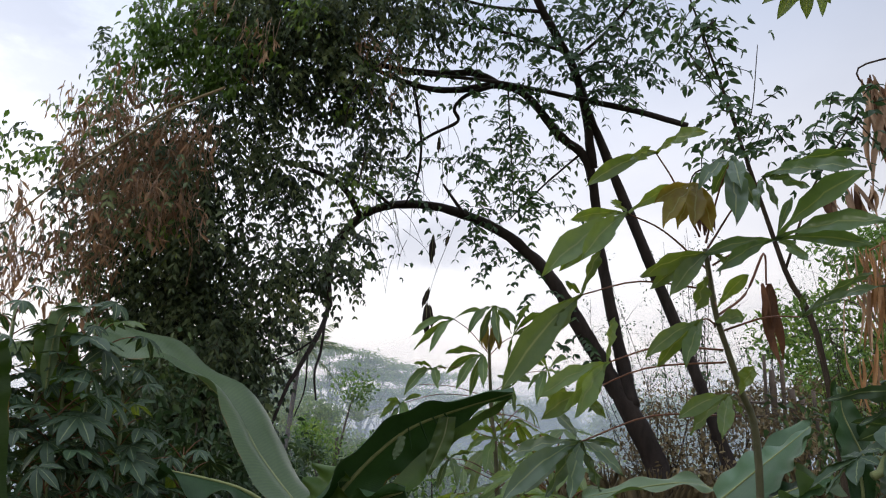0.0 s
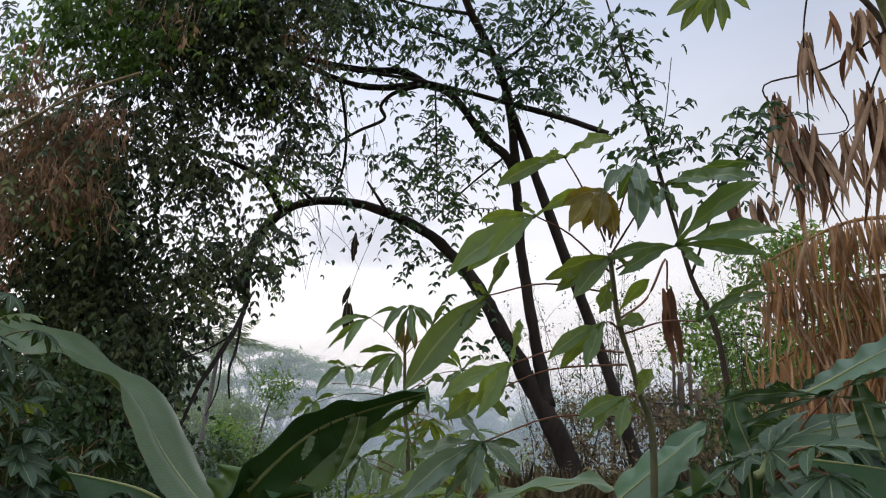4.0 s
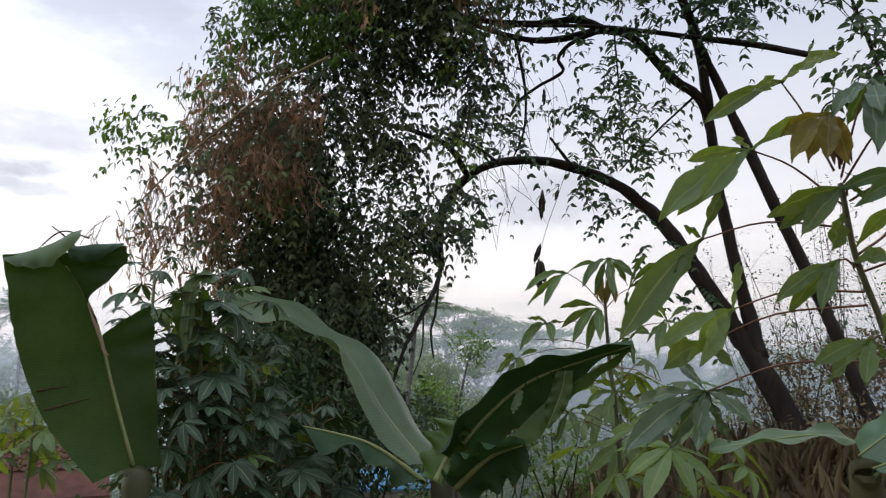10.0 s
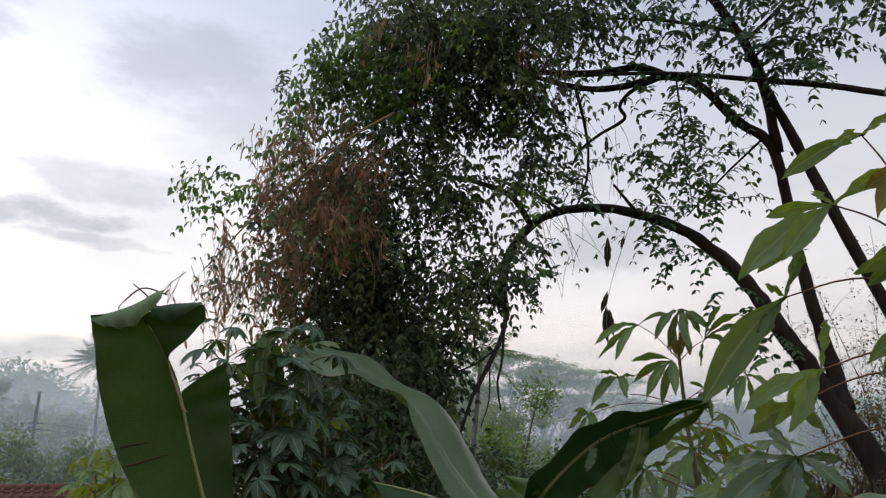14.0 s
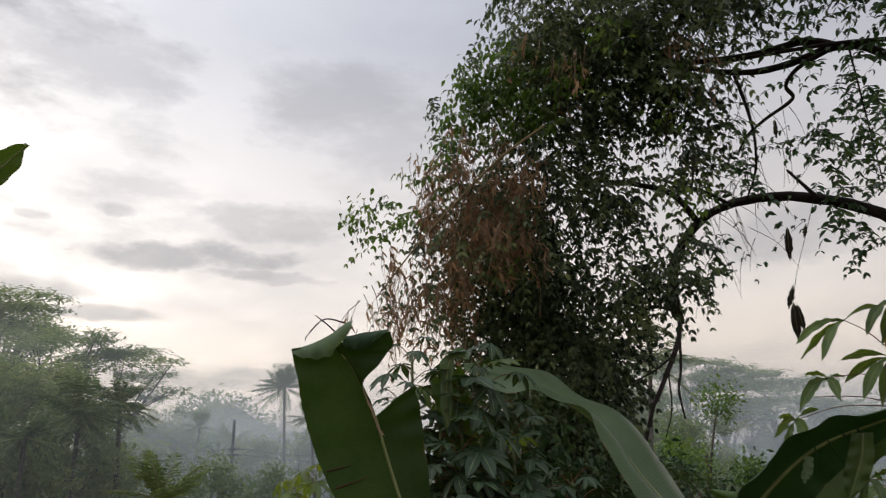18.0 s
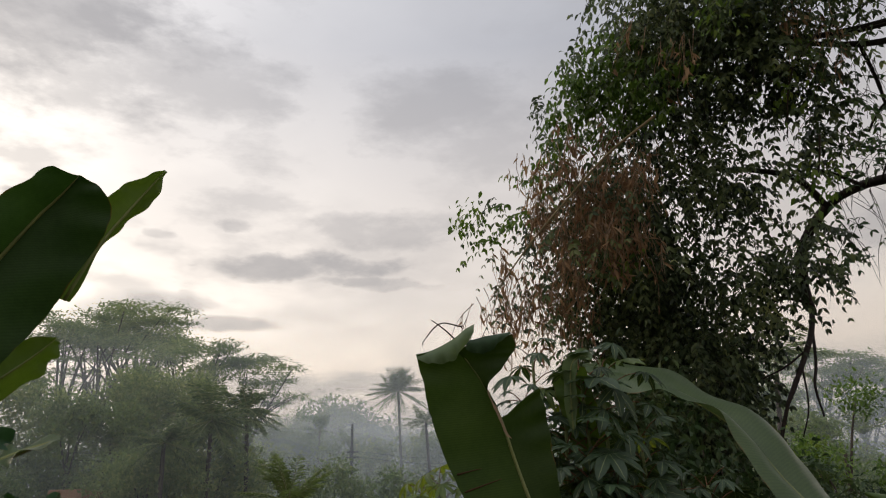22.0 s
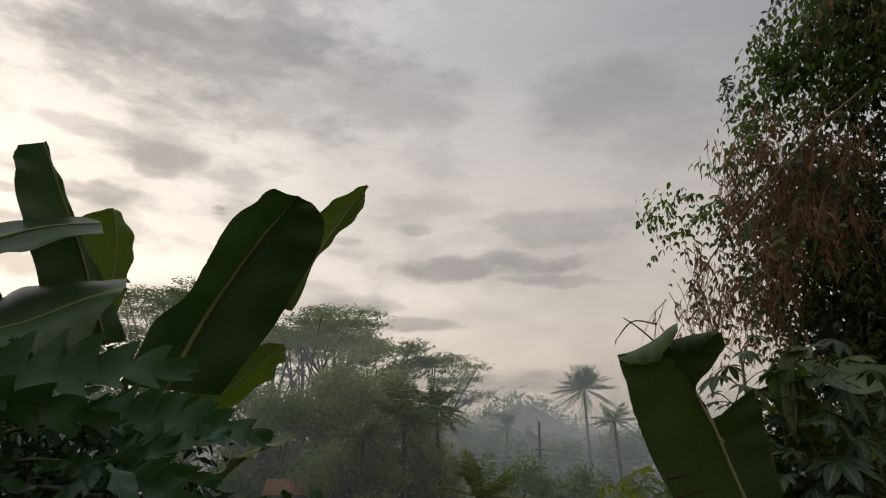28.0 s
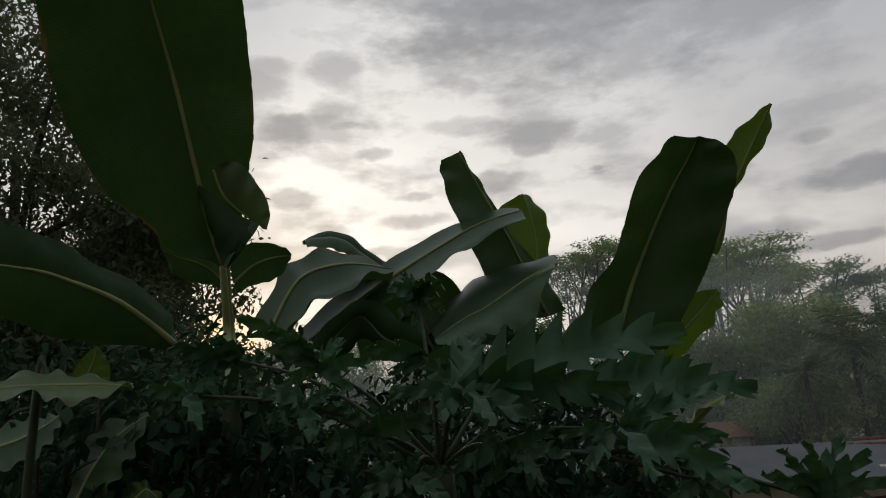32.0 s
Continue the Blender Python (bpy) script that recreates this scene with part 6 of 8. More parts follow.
loft_leaf(ban_r, [at(-33.0, 0.1, 1.63), at(-34.6, -0.1, 1.63), at(-36.1, -0.3, 1.63), at(-37.8, -0.6, 1.63)], [at(-33.0, 0.2, 1.69), at(-34.5, 0.4, 1.69), at(-36.1, 0.3, 1.69), at(-37.8, 0.0, 1.69)], [at(-33.0, -0.0, 1.58), at(-33.7, -1.7, 1.58), at(-35.0, -3.1, 1.58), at(-37.3, -3.5, 1.58)], M_BANSH, rib_r=0.003, ripple=0.005, seed=54, belly=0.1)
loft_leaf(ban_r, [at(-33.0, 4.3, 1.63), at(-35.0, 5.2, 1.63), at(-37.1, 6.3, 1.63), at(-39.2, 7.3, 1.63)], [at(-32.9, 4.4, 1.71), at(-34.9, 6.0, 1.71), at(-36.9, 7.0, 1.71), at(-39.3, 8.3, 1.71)], [at(-33.1, 4.2, 1.58), at(-35.3, 4.7, 1.58), at(-37.3, 5.5, 1.58), at(-39.0, 5.9, 1.58)], M_BANM, rib_r=0.003, ripple=0.004, seed=55, belly=0.1)
loft_leaf(ban_r, [at(-37.4, 0.1, 1.68), at(-37.0, 2.3, 1.68), at(-36.7, 3.9, 1.68), at(-36.5, 5.5, 1.68)], [at(-36.9, 0.1, 1.68), at(-36.3, 2.1, 1.68), at(-36.2, 3.8, 1.68), at(-36.5, 5.6, 1.68)], [at(-38.2, 0.4, 1.68), at(-37.9, 2.6, 1.68), at(-37.5, 4.1, 1.68), at(-36.6, 5.5, 1.68)], M_BANM, rib_r=0.003, ripple=0.004, seed=56, belly=0.1)
loft_leaf(ban_r, [at(-20.5, -3.7, 1.92), at(-23.4, -2.5, 1.92), at(-25.4, -1.7, 1.92), at(-27.4, -1.0, 1.93)], [at(-21.4, -2.7, 2.00), at(-23.6, -1.6, 2.00), at(-25.6, -1.2, 2.00), at(-27.4, -0.9, 2.01)], [at(-22.5, -4.1, 1.86), at(-24.5, -3.3, 1.86), at(-26.2, -2.4, 1.87), at(-27.5, -1.1, 1.87)], M_BANM, rib_r=0.003, ripple=0.005, seed=57, belly=0.1)
loft_leaf(ban_r, [at(-30.2, 0.3, 1.78), at(-30.9, -1.0, 1.78), at(-31.6, -2.1, 1.78), at(-32.8, -3.5, 1.78)], [at(-30.2, 0.4, 1.83), at(-31.4, -0.3, 1.83), at(-32.7, -1.5, 1.83), at(-33.8, -3.1, 1.83)], [at(-30.1, 0.3, 1.73), at(-30.0, -1.2, 1.73), at(-30.5, -2.6, 1.73), at(-31.4, -3.9, 1.73)], M_BANM, rib_r=0.003, ripple=0.005, seed=58, belly=0.1)
lobed(ban_r, at(-33.4, 3.7, 1.78), at(-33.0, 4.4, 1.73), (at(-31.1, 5.1, 1.69), at(-30.1, 4.1, 1.73), at(-34.4, 5.3, 1.75), at(-35.2, 4.5, 1.69)), 0.42, 0.08, 440, M_CASD)

ban_b = thing("banana_plant", foot(at(73.6, -7.1, 2.80)), "banana plant with broad upright leaves against the sky", "plant", "banana plants")
banana_stem(ban_b, [foot(at(73.6, -7.1, 2.80)), at(74.3, -2.1, 2.80), at(74.9, 2.3, 2.80)], 0.06)
loft_leaf(ban_b, [at(75.0, 7.5, 2.95), at(73.7, 11.4, 2.93), at(71.7, 15.6, 2.90), at(69.7, 19.1, 2.87), at(68.5, 20.8, 2.85), at(67.5, 22.4, 2.82)],
          [at(78.2, 7.7, 2.91), at(76.7, 11.8, 2.88), at(74.2, 15.0, 2.85), at(73.4, 17.9, 2.83), at(71.4, 21.0, 2.80), at(69.3, 22.7, 2.77)],
          [at(71.5, 7.3, 2.89), at(68.3, 12.3, 2.86), at(66.2, 16.6, 2.83), at(65.1, 19.2, 2.81), at(65.5, 21.4, 2.79), at(67.4, 22.4, 2.78)], M_BAN, rib_r=0.012, ripple=0.012, seed=21, belly=-0.08)
tube("petiole", [at(74.3, 1.5, 2.85), at(76.1, 4.7, 2.97), at(75.0, 7.5, 2.95)], [0.02, 0.016, 0.012], M_RIB, ban_b, "", 7)
loft_leaf(ban_b, [at(67.0, 13.8, 3.05), at(65.3, 17.7, 3.09), at(63.7, 20.3, 3.13), at(62.3, 22.3, 3.18), at(61.3, 23.7, 3.22)],
          [at(67.6, 13.9, 3.00), at(66.2, 18.2, 3.04), at(65.1, 21.4, 3.09), at(63.2, 22.8, 3.13), at(61.4, 23.8, 3.18)],
          [at(66.6, 13.7, 3.11), at(64.6, 18.4, 3.15), at(62.5, 20.6, 3.18), at(61.5, 22.0, 3.20), at(61.2, 23.7, 3.24)], M_BANY, rib_r=0.008, ripple=0.008, seed=22, belly=0.1)
loft_leaf(ban_b, [at(73.8, 4.9, 3.07), at(71.8, 6.8, 3.06), at(69.6, 8.7, 3.05), at(68.0, 10.2, 3.05), at(67.1, 11.2, 3.04)],
          [at(74.5, 6.2, 3.08), at(72.7, 7.9, 3.07), at(70.2, 10.0, 3.06), at(68.7, 11.1, 3.05), at(67.1, 11.3, 3.04)],
          [at(72.9, 4.5, 3.17), at(69.8, 6.9, 3.15), at(67.5, 8.9, 3.14), at(66.8, 10.3, 3.14), at(66.9, 11.2, 3.14)], M_BANY, rib_r=0.006, ripple=0.008, seed=30, belly=0.1)
loft_leaf(ban_b, [at(78.9, 10.2, 3.50), at(80.4, 13.8, 3.51), at(81.8, 16.9, 3.52), at(83.1, 19.3, 3.53), at(84.2, 21.3, 3.53), at(85.2, 23.0, 3.53)],
          [at(82.0, 10.0, 3.47), at(83.5, 13.3, 3.48), at(84.9, 16.6, 3.48), at(86.1, 19.2, 3.49), at(86.7, 21.3, 3.49), at(86.8, 22.4, 3.49)],
          [at(77.6, 10.6, 3.51), at(79.1, 13.7, 3.52), at(81.3, 16.8, 3.53), at(82.7, 19.3, 3.53), at(83.8, 21.2, 3.54), at(85.1, 23.1, 3.54)], M_BANM, rib_r=0.009, ripple=0.01, seed=23, belly=0.06)
loft_leaf(ban_b, [at(78.9, 10.2, 4.10), at(78.7, 14.1, 4.11), at(78.8, 16.7, 4.11), at(79.1, 18.3, 4.11), at(79.5, 19.6, 4.11)],
          [at(81.1, 10.3, 4.08), at(81.3, 14.2, 4.09), at(81.6, 17.1, 4.09), at(81.6, 18.5, 4.09), at(79.9, 19.5, 4.08)],
          [at(78.3, 10.1, 4.15), at(77.8, 14.0, 4.15), at(77.6, 16.6, 4.15), at(77.9, 18.2, 4.15), at(79.2, 19.5, 4.16)], M_BANY, rib_r=0.008, ripple=0.008, seed=24, belly=0.06)
# long drooping blades between them
loft_leaf(ban_b, [at(87.7, 7.4, 3.49), at(88.5, 10.8, 3.50), at(89.0, 12.9, 3.50), at(89.9, 14.0, 3.50), at(90.9, 14.6, 3.51)], [at(93.3, 7.6, 3.56), at(93.6, 10.9, 3.57), at(93.0, 13.0, 3.56), at(92.2, 14.0, 3.56), at(91.0, 14.6, 3.56)], [at(83.9, 7.2, 3.42), at(84.9, 10.6, 3.43), at(85.9, 13.0, 3.44), at(87.4, 14.1, 3.44), at(90.7, 14.6, 3.46)], M_BANM, rib_r=0.008, ripple=0.006, seed=39, belly=0.15)
loft_leaf(ban_b, [at(97.8, 8.6, 3.33), at(94.2, 11.6, 3.32), at(91.2, 13.7, 3.31), at(87.6, 15.8, 3.29), at(84.0, 17.6, 3.28), at(80.7, 18.4, 3.26)],
          [at(98.7, 9.4, 3.53), at(95.2, 12.2, 3.52), at(91.5, 14.7, 3.51), at(87.5, 16.9, 3.49), at(83.9, 18.2, 3.48), at(80.7, 18.7, 3.46)],
          [at(96.7, 8.3, 3.19), at(92.7, 11.4, 3.17), at(90.4, 12.9, 3.16), at(87.4, 14.6, 3.15), at(84.7, 16.1, 3.14), at(80.6, 17.8, 3.12)], M_BANM, rib_r=0.012, ripple=0.007, seed=25, belly=0.12)
loft_leaf(ban_b, [at(78.5, 14.2, 3.10), at(80.5, 13.4, 3.11), at(82.4, 12.3, 3.12), at(84.2, 11.2, 3.13), at(85.9, 10.5, 3.13), at(88.1, 9.1, 3.14)], [at(78.0, 14.5, 3.35), at(80.5, 14.3, 3.36), at(83.2, 13.8, 3.37), at(85.4, 12.8, 3.38), at(87.0, 11.3, 3.39), at(88.0, 9.5, 3.39)], [at(78.8, 13.8, 3.00), at(79.8, 12.5, 3.01), at(80.5, 10.4, 3.01), at(81.7, 9.0, 3.01), at(84.1, 8.5, 3.02), at(88.1, 8.6, 3.04)], M_BANM, rib_r=0.008, ripple=0.006, seed=26, belly=0.12)
loft_leaf(ban_b, [at(100.3, 9.4, 3.24), at(99.3, 11.8, 3.24), at(97.9, 13.9, 3.23), at(95.6, 14.7, 3.22), at(93.5, 14.8, 3.22), at(91.2, 14.4, 3.21)],
          [at(101.3, 10.2, 3.49), at(100.0, 12.6, 3.49), at(98.6, 14.9, 3.49), at(96.3, 15.8, 3.48), at(93.5, 15.5, 3.47), at(91.3, 14.5, 3.46)],
          [at(99.6, 9.0, 3.04), at(98.4, 11.0, 3.03), at(97.0, 12.2, 3.03), at(95.1, 12.6, 3.02), at(93.4, 13.9, 3.02), at(91.3, 14.3, 3.01)], M_BANM, rib_r=0.01, ripple=0.008, seed=27, belly=0.2)
loft_leaf(ban_b, [at(91.3, 14.2, 3.61), at(93.0, 15.3, 3.62), at(94.3, 16.4, 3.62), at(95.6, 16.6, 3.63), at(97.4, 16.2, 3.63)],
          [at(90.8, 14.6, 3.71), at(92.6, 15.9, 3.71), at(94.2, 17.0, 3.72), at(96.2, 17.0, 3.73), at(97.4, 16.2, 3.73)],
          [at(91.8, 13.8, 3.46), at(93.5, 14.9, 3.47), at(94.8, 15.7, 3.47), at(95.9, 16.0, 3.48), at(97.3, 16.0, 3.48)], M_BAN, rib_r=0.006, ripple=0.006, seed=28, belly=0.2)
loft_leaf(ban_b, [at(89.7, 8.4, 3.00), at(92.1, 9.3, 3.01), at(93.8, 11.0, 3.02), at(95.5, 9.8, 3.02), at(97.1, 7.8, 3.03)],
          [at(88.9, 9.2, 2.94), at(91.3, 10.9, 2.96), at(93.4, 12.2, 2.96), at(96.0, 11.0, 2.97), at(98.0, 8.2, 2.98)], [at(90.0, 7.5, 3.05), at(91.7, 8.0, 3.06), at(93.3, 9.3, 3.06), at(94.6, 8.5, 3.07), at(95.8, 6.9, 3.07)], M_BANSH, rib_r=0.008, ripple=0.006, seed=33, belly=0.2)
banana_leaf(ban_b, [at(71.7, 1.5, 2.60), at(69.7, 3.3, 2.55), at(66.9, 4.6, 2.50)], 0.16, (0, -0.5, 1), M_BANL, fold=0.2, ripple=0.007, seed=29, tears=2)

ban_h = thing("banana_plant", foot(at(104.5, -4.5, 2.10)), "tall banana plant with a huge upright leaf and drooping older ones", "plant", "banana plants")
banana_stem(ban_h, [foot(at(104.5, -4.5, 2.10)), at(104.5, 2.3, 2.10), at(104.6, 6.3, 2.10)], 0.022)
loft_leaf(ban_h, [at(104.9, 14.2, 2.33), at(106.0, 17.2, 2.33), at(107.0, 20.2, 2.32), at(108.1, 23.5, 2.31), at(109.2, 26.6, 2.31), at(110.4, 29.3, 2.30), at(111.6, 31.8, 2.29), at(112.7, 33.9, 2.28)],
          [at(105.9, 14.9, 2.30), at(108.6, 15.4, 2.30), at(110.1, 17.0, 2.29), at(112.8, 18.7, 2.29), at(115.2, 21.9, 2.29), at(116.9, 25.2, 2.28), at(118.1, 28.3, 2.27), at(118.8, 31.3, 2.25)],
          [at(104.9, 14.2, 2.31), at(104.0, 17.3, 2.30), at(103.6, 21.2, 2.29), at(103.4, 23.6, 2.28), at(103.7, 26.6, 2.27), at(104.3, 29.5, 2.26), at(104.9, 32.2, 2.25), at(105.9, 34.8, 2.24)], M_BAN, rib_r=0.010, ripple=0.004, seed=31, belly=-0.06)
tube("petiole", [at(104.6, 6.3, 2.10), at(104.4, 9.6, 2.35), at(104.7, 12.3, 2.33), at(105.0, 14.6, 2.32)], [0.014, 0.012, 0.011, 0.010], M_RIB, ban_h, "", 6)
tube("petiole", [at(104.4, 6.3, 2.12), at(104.0, 9.6, 2.37), at(104.4, 12.3, 2.35), at(104.7, 15.8, 2.33)], [0.010, 0.008, 0.007, 0.005], M_RIB, ban_h, "", 6)
# the torn lower corner, curled back on itself
loft_leaf(ban_h, [at(106.1, 21.0, 2.26), at(105.4, 19.4, 2.25), at(104.3, 18.4, 2.25), at(103.3, 17.8, 2.25), at(102.8, 17.5, 2.25)], None, [at(105.7, 21.5, 2.23), at(104.4, 21.6, 2.23), at(103.1, 20.3, 2.23), at(102.2, 18.8, 2.22), at(102.2, 17.3, 2.22)], M_BANL, "curled_blade", 0.005, 0.006, 0.15, 32, "pale underside, curled back")
loft_leaf(ban_h, [at(107.1, 19.9, 2.25), at(105.8, 19.1, 2.25), at(104.6, 18.3, 2.24), at(103.6, 17.8, 2.24), at(102.8, 17.5, 2.24)], [at(107.0, 19.4, 2.27), at(106.2, 17.2, 2.27), at(105.6, 15.7, 2.27), at(105.1, 14.6, 2.26), at(104.8, 14.4, 2.26)], None, M_BANSH, "curled_blade", 0, 0.004, 0.25, 33)
loft_leaf(ban_h, [at(102.8, 17.5, 2.22), at(103.2, 16.8, 2.22), at(103.7, 16.2, 2.22), at(104.4, 15.6, 2.22), at(105.0, 14.4, 2.22)], [at(103.5, 17.8, 2.25), at(104.1, 17.0, 2.25), at(104.5, 16.2, 2.25), at(104.8, 15.4, 2.25), at(105.0, 14.5, 2.25)], None, M_BANM, "curled_blade", 0, 0.003, 0.2, 34)
loft_leaf(ban_h, [at(103.6, 13.4, 2.65), at(102.6, 14.4, 2.65), at(101.6, 15.0, 2.64), at(100.6, 15.3, 2.64), at(99.6, 15.4, 2.64)], [at(104.0, 15.0, 2.63), at(103.1, 16.0, 2.63), at(101.7, 16.3, 2.62), at(100.5, 16.1, 2.62), at(99.6, 15.6, 2.62)], [at(103.3, 12.7, 2.67), at(102.1, 13.3, 2.67), at(101.2, 13.5, 2.66), at(100.2, 14.1, 2.66), at(99.6, 15.2, 2.66)], M_BANM, rib_r=0.006, ripple=0.004, seed=35, belly=0.1)
loft_leaf(ban_h, [at(104.1, 13.4, 2.65), at(105.1, 14.2, 2.66), at(106.1, 14.7, 2.66), at(107.2, 15.0, 2.66), at(108.4, 15.4, 2.67)], [at(104.2, 14.6, 2.63), at(105.2, 15.3, 2.64), at(106.2, 15.7, 2.64), at(107.3, 15.9, 2.64), at(108.7, 15.9, 2.65)], [at(104.1, 12.8, 2.67), at(105.2, 13.2, 2.68), at(106.4, 13.4, 2.68), at(107.5, 13.8, 2.68), at(108.1, 14.6, 2.68)], M_BANM, rib_r=0.006, ripple=0.004, seed=36, belly=0.1)
# old leaf bent down beside it
loft_leaf(ban_h, [at(108.5, 9.3, 1.98), at(110.1, 10.6, 1.97), at(112.4, 12.1, 1.95), at(114.9, 13.0, 1.94), at(117.2, 13.6, 1.93), at(120.7, 13.7, 1.91)], [at(108.5, 9.9, 2.01), at(109.6, 12.1, 2.00), at(112.9, 13.9, 1.98), at(116.3, 15.5, 1.96), at(118.2, 16.0, 1.94), at(121.1, 16.3, 1.92)], [at(108.3, 9.1, 2.01), at(110.8, 9.2, 2.00), at(113.8, 9.4, 1.99), at(116.0, 9.8, 1.97), at(117.9, 10.6, 1.96), at(120.2, 11.3, 1.94)], M_BAN, rib_r=0.008, ripple=0.006, seed=37, belly=0.08)
loft_leaf(ban_h, [at(111.7, 6.8, 1.72), at(113.5, 7.0, 1.70), at(115.3, 7.0, 1.69), at(117.4, 7.0, 1.67), at(120.1, 6.8, 1.66)], [at(111.5, 6.9, 1.77), at(113.6, 7.4, 1.76), at(115.5, 7.7, 1.74), at(117.3, 7.6, 1.72), at(120.0, 7.2, 1.71)], [at(111.9, 6.8, 1.67), at(113.9, 6.2, 1.65), at(115.8, 6.0, 1.64), at(117.2, 6.4, 1.62), at(120.2, 6.3, 1.61)], M_BANL, rib_r=0.005, ripple=0.008, seed=38, belly=0.1)
tube("petiole", [foot(at(116.3, 1.4, 1.78)), at(116.7, 3.6, 1.76), at(116.2, 6.4, 1.72)], [0.01, 0.008, 0.006], M_DARKST, ban_h, "", 6)

loft_leaf(ban_h, [at(118.4, 3.1, 2.08), at(116.8, 3.6, 2.08), at(115.4, 4.4, 2.08), at(114.7, 5.0, 2.08)], [at(118.3, 4.1, 2.18), at(116.9, 4.7, 2.18), at(115.4, 4.9, 2.18), at(114.5, 5.0, 2.18)], [at(118.4, 1.9, 1.98), at(116.4, 2.5, 1.98), at(115.2, 3.6, 1.98), at(114.8, 5.0, 1.98)], M_BAN, rib_r=0.004, ripple=0.006, seed=41, belly=0.1)
loft_leaf(ban_h, [at(113.6, -0.4, 2.07), at(112.7, 1.8, 2.07), at(111.5, 3.6, 2.07), at(109.8, 4.9, 2.06)], [at(113.8, -0.4, 2.17), at(113.4, 2.3, 2.17), at(112.2, 4.2, 2.17), at(109.5, 4.9, 2.16)], [at(112.4, -0.4, 1.97), at(111.6, 1.2, 1.96), at(110.7, 2.8, 1.96), at(109.9, 4.8, 1.96)], M_BAN, rib_r=0.004, ripple=0.006, seed=42, belly=0.1)
loft_leaf(ban_h, [at(113.3, 6.4, 2.17), at(113.2, 7.3, 2.18), at(112.9, 8.2, 2.18), at(112.8, 9.1, 2.18)], [at(114.0, 6.5, 2.18), at(114.0, 7.5, 2.18), at(113.6, 8.3, 2.18), at(112.8, 9.2, 2.18)], [at(112.0, 6.4, 2.17), at(111.9, 7.3, 2.17), at(112.1, 8.2, 2.17), at(112.7, 9.1, 2.18)], M_BANY, rib_r=0.003, ripple=0.004, seed=43, belly=0.1)
loft_leaf(ban_h, [at(111.2, -0.5, 1.96), at(110.4, 0.1, 1.96), at(109.8, 0.5, 1.96), at(109.0, -0.3, 1.96)], [at(111.3, 0.1, 2.01), at(110.7, 0.7, 2.01), at(109.8, 0.9, 2.01), at(108.7, -0.2, 2.00)], [at(111.0, -0.8, 1.91), at(110.4, -0.7, 1.91), at(109.8, -0.5, 1.91), at(109.1, -0.8, 1.90)], M_BANY, rib_r=0.003, ripple=0.004, seed=44, belly=0.1)

